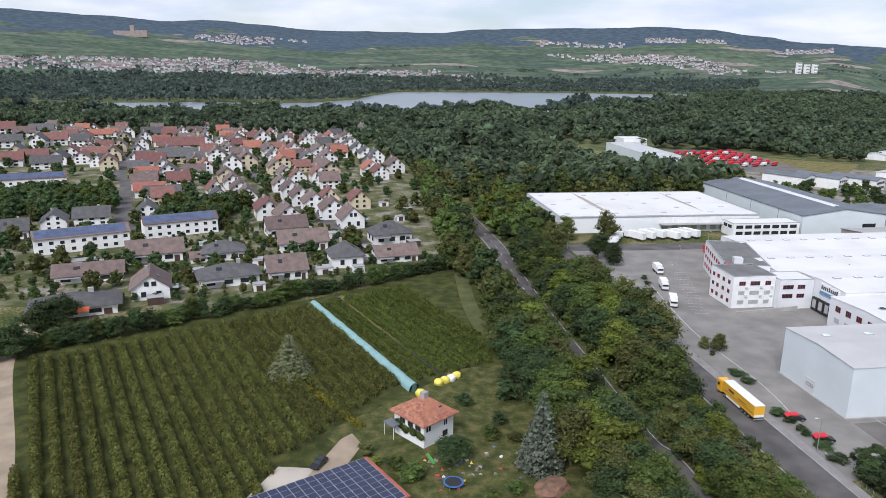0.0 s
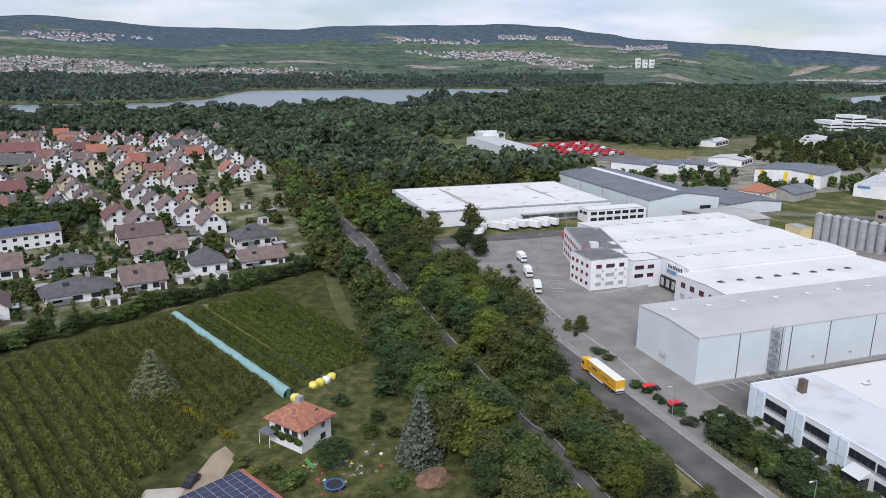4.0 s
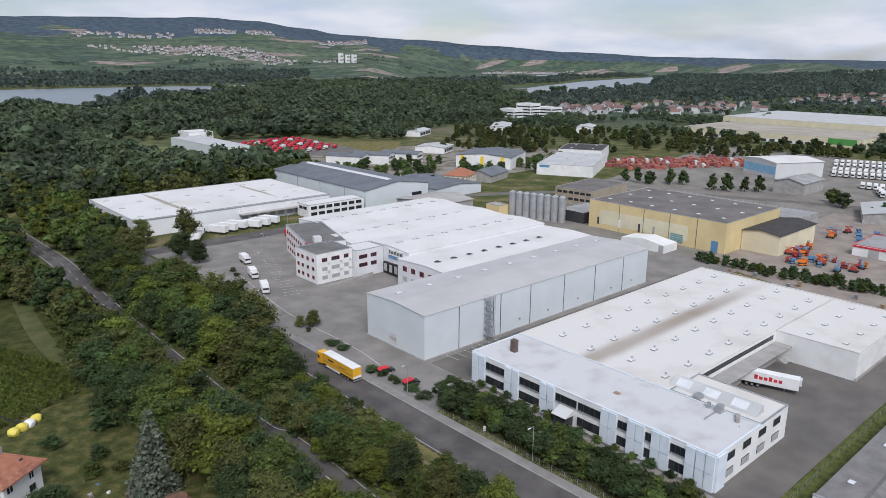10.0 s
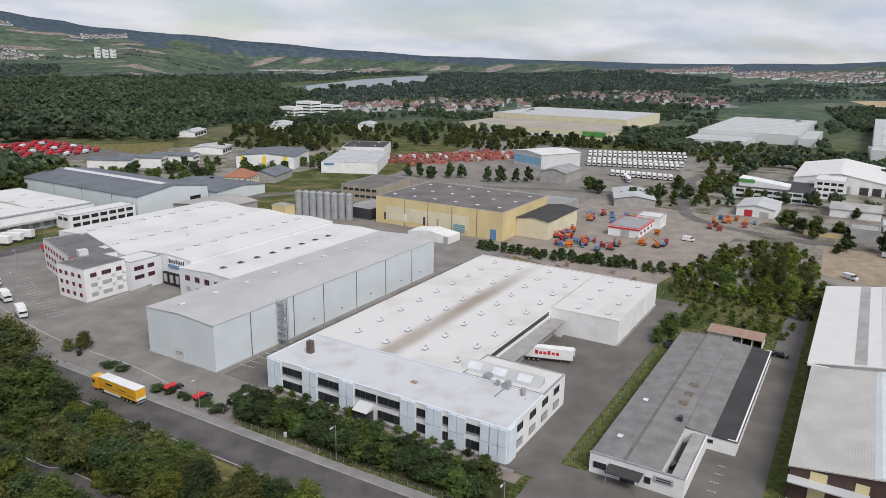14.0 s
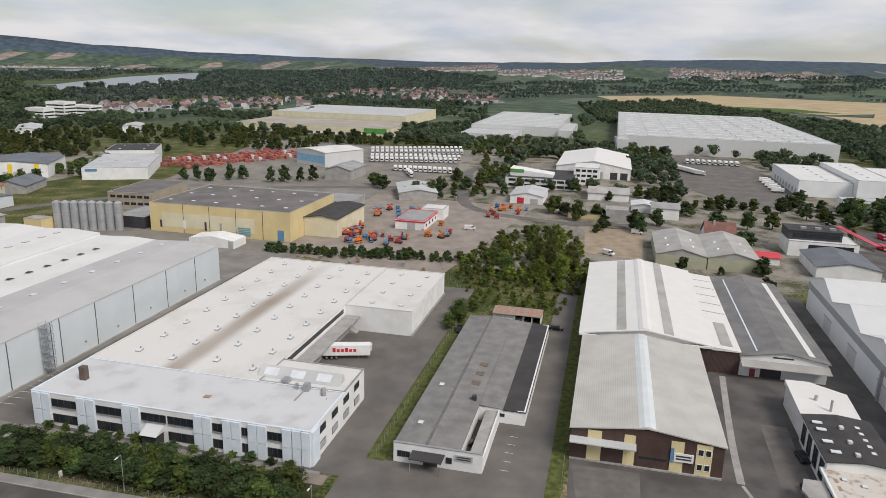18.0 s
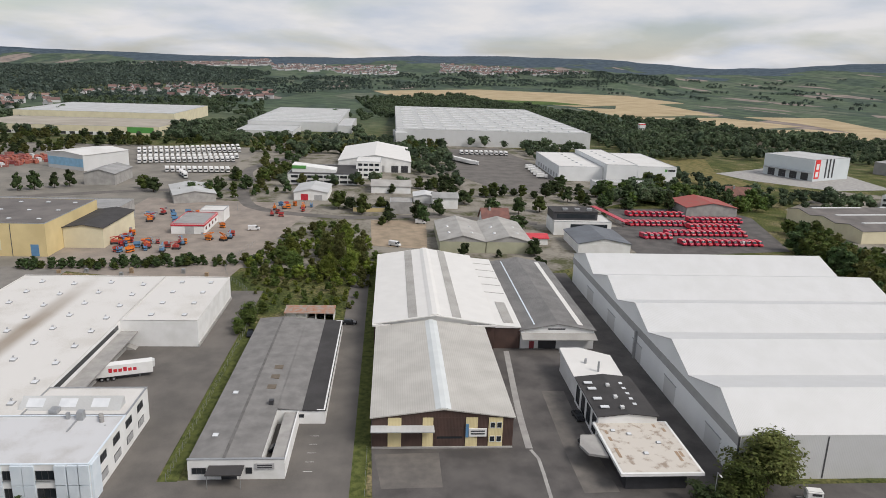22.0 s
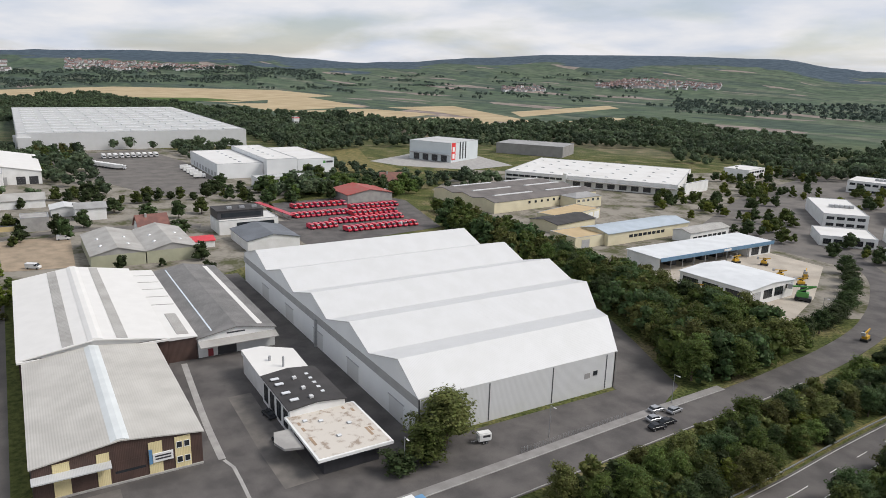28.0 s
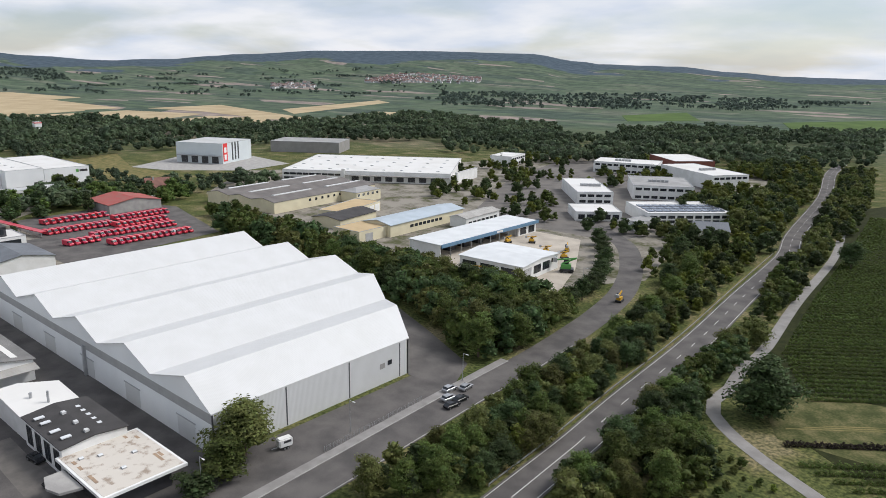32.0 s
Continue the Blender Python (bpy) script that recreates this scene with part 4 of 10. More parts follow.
b.box("sign_post", blue_paint, 132.2, -16.8, 2.6, 132.46, -16.2, 5.6, parent=sb)
for k in range(2):
    b.box("writing_bar", frame_dark, 132.16, -20.2, 3.9 - 0.6 * k, 132.2, -17.3, 4.2 - 0.6 * k, parent=sb)
b.box("plinth", concrete, 132.2, -26.2, 0, 132.58, 3.3, 0.4)
ridge_white = mat("bright_white_roof", (0.70, 0.69, 0.665), (0.665, 0.655, 0.63), 4, 0.6)
b = Bld("white_roof_hall", 185, -30, "hall with a bright white roof and brown light strips")
b.walls(185, -29.5, 257, 4.2, 7.6, brown_panel)
b.gable(185, -29.5, 257, 4.2, 7.6, 2.6, "x", ridge_white, ridge_white, 0.5, 0.3)
for s in (-6.5, -18.8):
    z = 7.6 + 2.6 * (1 - abs(s + 12.65) / 16.85)
    sl = 2.6 / 16.85 * (1 if s < -12.65 else -1)
    b.put("light_strip", prism(bmesh.new(), [(185.2, s - 1.3), (256.8, s - 1.3), (256.8, s + 1.3), (185.2, s + 1.3)], lambda x, y, s=s, z=z, sl=sl: z + 0.3 + (y - s) * sl, lambda x, y, s=s, z=z, sl=sl: z + 0.36 + (y - s) * sl), fibre_roof)
b.put("ridge_cap", extrude_profile(bmesh.new(), [(-14.4, 10.3), (-10.9, 10.3), (-12.0, 10.75), (-13.3, 10.75)], "x", 184.8, 257.2), ridge_white)
b.put("front_trim", boxes((184.0, -29.9, 7.2, 184.5, 4.6, 7.7)), ridge_white)
b = Bld("link_hall", 186, -37, "white-roofed link hall with a brown front")
b.walls(186, -37, 256, -29.6, 6.4, brown_panel)
b.put("roof", prism(bmesh.new(), [(185.6, -37.2), (256.3, -37.2), (256.3, -29.9), (185.6, -29.9)], 6.4, lambda x, y: 6.7 + (y + 37) * 0.09), ridge_white)
for k in range(5):
    xr = 215 + k * 8.4
    b.put("roof_rib", prism(bmesh.new(), [(xr, -36.8), (xr + 0.4, -36.8), (xr + 0.4, -30.4), (xr, -30.4)], lambda x, y: 6.66 + (y + 37) * 0.09, lambda x, y: 6.78 + (y + 37) * 0.09), fibre_roof)
b.put("light_strip", prism(bmesh.new(), [(188, -35.4), (206, -35.4), (206, -32.4), (188, -32.4)], 6.8, lambda x, y: 6.75 + (y + 37) * 0.09 + 0.06), fibre_roof)
dark_fibre = mat("dark_fibre_roof", (0.21, 0.205, 0.20), (0.15, 0.148, 0.145), 5, 0.9, stripes=("Y", 0.2), bump=0.5)
b = Bld("old_hall", 186, -58.4, "old hall with dark fibre cement roof and a white gable front")
b.walls(186, -58.4, 256, -37.2, 5.6, white_paint)
b.gable(186, -58.4, 256, -37.2, 5.6, 1.9, "x", dark_fibre, white_paint, 0.5, 0.25)
b.put("light_strip", prism(bmesh.new(), [(188, -55.6), (254, -55.6), (254, -54.0), (188, -54.0)], lambda x, y: 5.84 + (y + 58.4) * 0.179, lambda x, y: 5.92 + (y + 58.4) * 0.179), ridge_white)
b.put("light_strip", prism(bmesh.new(), [(188, -41.6), (254, -41.6), (254, -41.2), (188, -41.2)], lambda x, y: 5.84 - (y + 37.2) * 0.179, lambda x, y: 5.92 - (y + 37.2) * 0.179), blue_panel)
b.put("front_canopy", prism(bmesh.new(), [(182.6, -58.6), (186, -58.6), (186, -37.2), (182.6, -37.2)], lambda x, y: 3.9 + (x - 182.6) * 0.2, lambda x, y: 4.1 + (x - 182.6) * 0.2), fibre_roof)
b.door("w", 186, -47.5, -42.4, 3.6, frame_dark, 0.1, 1)
b.door("w", 186, -41.2, -39.8, 2.3, red_frame, 0.1, 1)
b.put("gable_slot", boxes(b.on("w", 186, -50, -45, 5.8, 6.2, 0.05)), frame_dark)

# --- small office with black and flat roofs
b = Bld("corner_office", 115, -60, "small office: weathered flat roof, black felt roof and white lean-to")
b.walls(117, -57.6, 134, -45.6, 3.9, frame_dark)
flat_old = mat("peeling_roof", (0.57, 0.53, 0.475), (0.31, 0.25, 0.20), 2.2, 0.9, lo=0.34, hi=0.46, bump=0.2)
b.box("roof_slab", white_paint, 115, -60, 4.0, 135, -43.8, 4.6)
b.box("roof", flat_old, 115.5, -59.5, 4.5, 134.6, -44.3, 4.64)
for x, y in ((122, -51), (126, -55), (129.5, -50), (131, -47)):
    b.skylight(x, y, 4.64, 0.9, 0.9, 0.35)
for k in range(9):
    b.box("roof_patch", rust, 117 + random.Random(k).uniform(0, 16), -58.4 + (k % 3) * 0.8 if k < 5 else -45.8, 4.62, 119.2 + random.Random(k).uniform(0, 15), -57.8 + (k % 3) * 0.8 if k < 5 else -45.2, 4.66 + 0.004 * k)
b.put("porch_roof", prism(bmesh.new(), [(122.5, -43.7), (131, -43.7), (131, -40.2), (127, -39), (123.6, -40)], 3.3, 3.8), concrete)
b.walls(134.2, -57.6, 153.4, -44.8, 6.2, white_paint)
b.gable(134.2, -57.6, 153.4, -44.8, 6.2, 0.7, "x", dark_roof, white_paint, 0.35, 0.2)
for k in range(5):
    b.box("roof_light", dome_mat, 138.4 + k * 2.6, -54.6, 6.62, 139.4 + k * 2.6, -52.4, 6.82)
for x, y in ((137, -48), (141, -47.5), (146, -47.6), (149, -47.5)):
    b.box("roof_light", dome_mat, x, y, 6.75, x + 1.0, y + 1.9, 6.95)
for x in (136, 141, 147):
    b.box("dormer_vent", white_metal, x, -51, 6.9, x + 1, -50.2, 7.5)
for k in range(4):
    b.window("n", -44.8, 135.4 + k * 4.6, 138.2 + k * 4.6, 1.0, 5.2, bars=1)
b.walls(153.6, -55.6, 171, -45.2, 5.2, white_paint)
b.put("white_roof", prism(bmesh.new(), [(153.2, -57), (167, -57.2), (171.6, -50), (171.4, -44.8), (153.2, -44.8)], 5.2, lambda x, y: 5.5 + (x - 153) * 0.05), ridge_white)
b.put("flue", cyl(bmesh.new(), 158, -51.5, 5.5, 8.4, 0.28, n=8), galv)
b.put("vent_hood", cyl(bmesh.new(), 162.5, -49.5, 5.8, 7.2, 0.35, n=8), galv)
# ---- village ----
ROOFS = {"r": mat("red_tiles", (0.215, 0.098, 0.08), (0.15, 0.075, 0.065), 2, 0.85, stripes=("X", 0.3), bump=0.3, objvar=0.2),
         "b": mat("brown_tiles", (0.175, 0.122, 0.108), (0.115, 0.085, 0.077), 2, 0.85, stripes=("X", 0.3), bump=0.3, objvar=0.2),
         "d": mat("dark_tiles", (0.105, 0.10, 0.10), (0.07, 0.068, 0.07), 2, 0.8, stripes=("X", 0.3), bump=0.3, objvar=0.2),
         "o": mat("orange_tiles", (0.33, 0.125, 0.085), (0.24, 0.095, 0.065), 2, 0.85, stripes=("X", 0.3), bump=0.3, objvar=0.15)}
WALLS = {"w": mat("house_white", (0.82, 0.81, 0.79), (0.72, 0.71, 0.69), 3, 0.9, objvar=0.06), "c": mat("house_cream", (0.62, 0.54, 0.38), (0.54, 0.46, 0.32), 3, 0.9, objvar=0.1)}
ROOF_WORD = {"r": "red", "b": "brown", "d": "dark grey", "o": "orange"}
HOUSES = {}


def hip_roof(b, x0, y0, x1, y1, z, rise, material, over=0.6):
    bm = bmesh.new()
    x0, y0, x1, y1 = x0 - over, y0 - over, x1 + over, y1 + over
    w, d = x1 - x0, y1 - y0
    k = min(w, d) / 2 * 0.98
    lo = [bm.verts.new(p) for p in ((x0, y0, z), (x1, y0, z), (x1, y1, z), (x0, y1, z))]
    base = [bm.verts.new((v.co.x, v.co.y, z - 0.2)) for v in lo]
    if w >= d:
        r = [bm.verts.new((x0 + k, (y0 + y1) / 2, z + rise)), bm.verts.new((x1 - k, (y0 + y1) / 2, z + rise))]
        fs = [(lo[0], lo[1], r[1], r[0]), (lo[1], lo[2], r[1]), (lo[2], lo[3], r[0], r[1]), (lo[3], lo[0], r[0])]
    else:
        r = [bm.verts.new(((x0 + x1) / 2, y0 + k, z + rise)), bm.verts.new(((x0 + x1) / 2, y1 - k, z + rise))]
        fs = [(lo[0], lo[1], r[0]), (lo[1], lo[2], r[1], r[0]), (lo[2], lo[3], r[1]), (lo[3], lo[0], r[0], r[1])]
    for f in fs:
        bm.faces.new(f)
    for i in range(4):
        j = (i + 1) % 4
        bm.faces.new((base[i], base[j], lo[j], lo[i]))
    bm.faces.new(base[::-1])
    return b.put("roof", bm, material)


def house_template(roof, wall, full=True, hipped=False):
    """A house 10 x 9 m in plan, ridge 9.2 m, ridge along x; near ones low under wide roofs."""
    b = Bld("house", 0, 0, f"{'white' if wall == 'w' else 'cream'} rendered house with a {ROOF_WORD[roof]} tiled {'hip ' if hipped else ''}roof", "house", "houses of the village")
    e = 4.5 if full else 4.9
    if hipped:
        b.box("wall", WALLS[wall], -5, -4.5, -0.3, 5, 4.5, e)
        hip_roof(b, -5, -4.5, 5, 4.5, e, 9.2 - e, ROOFS[roof], 0.7)
    else:
        b.put("wall", extrude_profile(bmesh.new(), [(-4.5, -0.3), (4.5, -0.3), (4.5, e), (0, 9.1), (-4.5, e)], "x", -5, 5), WALLS[wall])
        k = (9.2 - e) / 4.5
        for sg in (-1, 1):
            prof = [(sg * 5.1, e - 0.6 * k), (0, 9.2), (0, 9.45), (sg * 5.1, e - 0.6 * k + 0.25)]
            b.put("roof", extrude_profile(bmesh.new(), prof, "x", -5.5, 5.5), ROOFS[roof])
    b.box("chimney", concrete, 1.6, 0.5, 7.2, 2.3, 1.2, 10.0)
    if full:
        for s in (-3.4, -0.4, 2.4):
            b.window("s", -4.5, s - 0.75, s + 0.75, 1.3, 3.2)
        for s in (-1.9, 1.7):
            b.window("w", -5, s - 0.6, s + 0.6, 1.3, 3.2)
        if not hipped:
            b.window("w", -5, -1.4, -0.3, 5.2, 6.8)
            b.window("w", -5, 0.3, 1.4, 5.2, 6.8)
        k = (9.2 - e) / 4.5
        b.put("roof_window", prism(bmesh.new(), [(-2.2, -2.6), (-1.2, -2.6), (-1.2, -1.6), (-2.2, -1.6)], lambda x, y: 9.2 + k * y + 0.2, lambda x, y: 9.2 + k * y + 0.42), glass_dark)
        b.door("s", -4.5, 3.4, 4.4, 2.8, brown_panel, 0.0, 1)
        b.box("terrace_canopy", galv, -4.6, -6.6, 3.4, -1.2, -4.52, 3.55)
    else:
        w = b.put("glazing", boxes(*[b.on("s", -4.5, q - 0.65, q + 0.65, z, z + 1.3, 0.05) for z in (0.9, 3.1) for q in (-3, 0, 3)], *[b.on("w", -5, q - 0.55, q + 0.55, z, z + 1.3, 0.05) for z in (0.9, 3.4, 5.8) for q in (-1.6, 1.6)]), glass_dark)
        w["kind"] = "stuff"
    return b.ob


def house(x, y, w, d, h, turn, roof="b", wall="w"):
    hipped = y < 330 and roof == "d"
    key = roof + wall + ("near" if y < 345 else "far") + ("hip" if hipped else "")
    m = pose(x, y, 0, 0, 0, turn) @ Matrix.Diagonal((w / 10, d / 9, h / 9.2, 1))
    if key not in HOUSES:
        HOUSES[key] = house_template(roof, wall, y < 345, hipped)
        HOUSES[key].matrix_basis = m
        return HOUSES[key]
    ob = HOUSES[key]
    return copy_thing(ob, m @ Matrix.Diagonal((*ob.scale, 1)).inverted())
# ---- trading estate ----
def turned_hall(x, y, turn, w, d, h, *a, **k):
    """A hall in its own frame: near corner at (x, y), its front along the turned x axis, its depth along +y."""
    b = simple_hall(a[0], 0, 0, w, d, h, *a[1:], **k)
    b.ob.matrix_basis = pose(x, y, 0, 0, 0, turn)
    return b


yh = simple_hall("yellow_hall", 276, 133, 326, 202, 13.2, yellow_wall, brown_roof, "tall yellow panel hall with a dark flat roof", sky=(3, 6))
b = yh
for s in (146, 159, 172, 185):
    b.put("panel_seam", boxes(b.on("w", 276, s - 0.12, s + 0.12, 0.1, 13, 0.08)), seam)
b.put("cream_panel", boxes(b.on("w", 276, 150, 196, 2.5, 9.0, 0.05)), cream_wall)
for s, z, w, m in ((196, 4, 1, frame_dark), (184, 4.5, 1.2, white_paint), (173.5, 4.5, 1, frame_dark), (166, 4.5, 1, concrete), (136, 3.5, 3, blue_paint)):
    b.put("door", boxes(b.on("w", 276, s, s + w, 0.2 if w > 2 else 2, z + 1.4, 0.1)), m)
b.put("blue_shutter", boxes(*[b.on("w", 276, 152, 158, 1.0 + 0.8 * k, 1.6 + 0.8 * k, 0.12) for k in range(5)]), mat("teal_slats", (0.2, 0.38, 0.42), None, 2, 0.5))
simple_hall("yellow_annex", 290, 117, 326, 132.8, 8.5, cream_wall, dark_roof, "lower cream annex of the yellow hall", roof="x", rise=1.2)
simple_hall("grey_lean_to", 326.4, 125, 350, 200, 9, concrete, grey_roof, "grey hall behind the yellow hall")
for k in range(8):
    s = Bld("silo", 264 + k * 1.1, 241 - k * 3.7, "tall silver grain silo in a row of eight", "silo", "row of silos")
    x, y = s.o
    s.put("shell", cyl(bmesh.new(), x, y, 0.3, 12.6, 1.75, n=20), silver)
    s.put("cap", cyl(bmesh.new(), x, y, 12.6, 13.4, 1.8, 0.5, n=20), silver)
    s.put("base_ring", cyl(bmesh.new(), x, y, 0, 0.35, 1.9, n=16), concrete)
    for z in (4, 8, 12):
        s.put("hoop", cyl(bmesh.new(), x, y, z, z + 0.12, 1.8, n=20), galv)
simple_hall("silo_house", 256, 243, 263, 252, 6, yellow_wall, concrete, "small yellow block beside the silos")
turned_hall(314, 228, 7, 40, 24, 8.6, "grey_works", mat("beige_works_wall", (0.36, 0.31, 0.24), (0.29, 0.25, 0.19), 5, 0.9), brown_roof, "grey three-storey works office block", wins=[("w", 1, 23, 5.8, 7.2, 6, 1), ("w", 1, 23, 2.2, 3.6, 6, 1)])
simple_hall("pipe_bridge", 277, 206, 300, 222, 5.5, frame_dark, grey_roof, "dark steel pipe bridge between silos and hall")
# white tent
t = Bld("white_tent", 257, 150, "white storage tent before the yellow hall", "tent")
t.put("canvas", extrude_profile(bmesh.new(), [(150, 0.05), (171, 0.05), (171, 3.4), (160.5, 4.8), (150, 3.4)], "x", 258, 268), white_paint)
t.put("end_panel", boxes((257.9, 150.4, 0.1, 257.98, 152.6, 3.2)), shutter)

ysh = turned_hall(377.5, 348, 27, 42, 42, 8.8, "yellow_stripe_hall", white_paint, slate_roof, "white hall with yellow pilasters and dark roof", roof="x", rise=2, doors=[("w", 16, 20, 4, shutter), ("w", 22, 26, 4, shutter)])
b = ysh
for s in (5, 20.4, 36):
    b.put("strip", boxes((-0.12, s, 0.1, -0.02, s + 2.6, 8.8)), mat("bright_yellow", (0.85, 0.62, 0.05), None, 2, 0.5))
b = turned_hall(395.5, 288.5, 27.6, 69, 39, 7.6, "dealer_hall", white_paint, light_roof, "white dealer hall with a pale grey roof and blue sign", sky=(3, 4))
b.put("sign_board", boxes((-0.15, 30, 5.4, -0.02, 37, 7.0)), blue_paint)
turned_hall(462, 330, 27.6, 42, 34, 9.0, "black_roof_hall", white_paint, dark_roof, "white hall with black roof", sky=(2, 2))
# villa with red hip roof


tiles_red = mat("old_red_tiles", (0.40, 0.17, 0.10), (0.28, 0.11, 0.07), 1.2, 0.9, bump=0.4, fine=20, lo=0.3, hi=0.7)
b = Bld("villa", 0, 0, "cream villa with a red hip roof", "house")
b.ob.matrix_basis = pose(301, 314, 0, 0, 0, 25)
b.walls(0, 0, 17, 15, 7.5, cream_wall)
hip_roof(b, 0, 0, 17, 15, 7.5, 4.2, tiles_red)
for z in (1.2, 4.6):
    for s in (1.5, 5, 8.5, 12):
        b.window("s", 0, s, s + 1.4, z, z + 1.9, white_paint, 1)
        b.window("w", 0, s, s + 1.4, z, z + 1.9, white_paint, 1)
turned_hall(327, 318, 20, 28, 18, 4.5, "solar_barn", concrete, slate_roof, "barn with solar panel roof", roof="x", rise=3)
# blue and white works, barn
b = turned_hall(488, 205.5, -28, 38, 34, 10.6, "blue_white_hall", white_metal, white_roof, "white hall with a blue front", roof="x", rise=1.5)
b.put("blue_front", boxes((-0.14, 0.2, 2.5, -0.02, 33.8, 8.0)), mat("sky_blue", (0.28, 0.52, 0.72), None, 3, 0.5))
turned_hall(437, 166.5, 0, 30, 18, 7, "grey_barn", concrete, grey_roof, "grey barn with pitched roof", roof="x", rise=2.5)
# low shed with a ribbed roof
turned_hall(392, 96, 20, 34, 22, 4.6, "ribbed_roof_shed", concrete, light_roof, "low shed under a pale ribbed metal roof", roof="x", rise=1.8)
# plant hire office
b = Bld("hire_office", 316, 80, "flat white plant hire office with a red fascia")
b.walls(316.5, 83.5, 342, 98, 4.6, white_paint)
b.flat(316.5, 83.5, 342, 98, 4.7, grey_roof, red_paint)
b.walls(342.2, 80.5, 354, 92, 5.6, white_paint)
b.flat(342.2, 80.5, 354, 92, 5.7, white_roof)
b.door("w", 316.5, 88, 92, 3.6, shutter)
for s in (319, 325, 331, 337):
    b.window("s", 83.5, s, s + 2, 1.4, 2.8, red_frame)
b.put("red_band", boxes((316.3, 83.3, 3.7, 316.48, 98.1, 4.4), (316.3, 83.3, 3.7, 342, 83.48, 4.4)), red_paint)
# green and white modern works
b = Bld("green_works", 452, 20, "white modern works with a green roof box and glass bands")
b.walls(455, 22, 500, 66, 6.5, white_paint)
b.flat(455, 22, 500, 66, 6.6, dark_roof)
for z in (1.0, 4.2):
    for k in range(8):
        b.window("w", 455, 23 + k * 5.2, 27.6 + k * 5.2, z, z + 1.6, bars=3)
b.put("roof_wedge", extrude_profile(bmesh.new(), [(36, 6.6), (64, 6.6), (64, 11.5), (36, 8.4)], "x", 462, 476), white_paint)
b.put("green_sign", boxes((461.7, 55, 9.0, 461.96, 64, 11.0)), green_paint)
b = Bld("domed_hall", 512, -14, "white hall with a broad pitched roof and dock doors")
b.walls(512, -14, 600, 38, 8, white_paint)
b.gable(512, -14, 600, 38, 8, 4.5, "x", ridge_white, white_paint)
b.door("w", 512, -12, -7, 5, frame_dark)
b.door("w", 512, -5, 0, 5, frame_dark)
b.door("w", 512, 5, 11, 5, shutter)
b = simple_hall("white_block", 483, 7, 508, 24, 11.5, white_paint, white_roof, "white three-storey office block", wins=[("w", 8, 23, 8.6, 10.2, 4, 1), ("w", 8, 23, 5.2, 6.8, 4, 1), ("w", 8, 23, 1.6, 3.2, 4, 1)])
simple_hall("red_door_shed", 401, 36, 430, 55, 4.6, white_paint, light_roof, "white shed with a red door", roof="x", rise=1.8, doors=[("w", 47, 51, 3.6, red_paint), ("w", 39, 43.5, 3.2, shutter)])
simple_hall("long_grey_shed", 428, -12, 446, 12, 4.4, white_paint, fibre_roof, "low white shed with a grey roof", roof="y", rise=2.4)
simple_hall("concrete_block", 368, -11, 380, 0.5, 6.5, concrete, concrete, "bare concrete block building")
simple_hall("yellow_skip_shed", 372, 2, 378, 20, 2.4, yellow_wall, frame_dark, "row of yellow skips")
simple_hall("small_white_shed", 398, -26, 412, -13, 4, white_metal, white_metal, "white sheet metal shed, plain and small", roof="x", rise=1.2)
simple_hall("small_white_house", 384, -37, 396, -23, 6, white_paint, grey_roof, "small white house with grey roof", roof="y", rise=2)
for k in range(2):
    y0 = -60.5 + k * 20
    b = Bld("twin_hall", 290, y0, "old hall with grey fibre cement roof, one of a pair", "building", "twin halls")
    b.walls(290, y0, 330, y0 + 19.6, 5.0, mat("pale_green_sheet", (0.42, 0.42, 0.30), (0.36, 0.36, 0.26), 4, 0.8))
    b.gable(290, y0, 330, y0 + 19.6, 5.0, 2.6, "x", fibre_roof, concrete, 0.3)
    for x, y in ((300, 5), (312, 5), (300, 15), (312, 15)):
        b.put("roof_dome", cyl(bmesh.new(), x, y0 + y, 6.2, 6.9, 0.9, 0.5, n=10), dome_mat)
house(341, -51, 13, 10, 9.5, 95, "r", "w")
b = Bld("black_white_office", 323, -106, "white office with a black upper storey")
b.walls(326, -106, 343, -78, 6.5, white_paint)
b.box("upper_storey", frame_dark, 330, -100, 6.5, 343, -78.2, 10.4)
b.flat(326, -106, 343, -78, 6.6, white_roof)
b.box("upper_roof", dark_roof, 329.6, -100.4, 10.4, 343.4, -78, 10.7)
b.put("window_band", boxes(b.on("w", 326, -104, -86, 3.6, 5.4, 0.06)), glass_dark)
b.put("window_band", boxes((329.9, -99, 7.4, 329.99, -80, 9.4)), glass_dark)
for k in range(3):
    b.box("roof_unit", galv, 333, -98 + k * 6, 10.7, 335, -95.6 + k * 6, 11.6)
b = Bld("blue_roof_hall", 288, -104, "low white hall with a dark blue-grey pitched roof")
b.walls(291, -104, 318, -81, 4.6, white_paint)
b.gable(291, -104, 318, -81, 4.6, 2.2, "x", slate_roof, white_paint, 0.4)
simple_hall("red_roof_kiosk", 306, -71, 316, -61.5, 3, white_paint, red_paint, "small white kiosk with a red roof", roof="y", rise=1)
b = Bld("red_canopy", 350, -118, "long red canopy over the car park", "canopy")
b.put("roof", prism(bmesh.new(), [(344, -118), (385, -112), (386, -115), (345, -121)], 2.7, 3.0), red_paint)
for k in range(5):
    b.put("post", cyl(bmesh.new(), 346 + k * 9.2, -119 + k * 1.25, 0, 2.7, 0.1, n=6), galv)
simple_hall("red_roof_hall", 376, -193, 402, -164, 4.8, concrete, mat("red_sheet_roof", (0.36, 0.07, 0.06), (0.30, 0.10, 0.08), 4, 0.7), "hall with a red sheet roof", roof="x", rise=2.6)
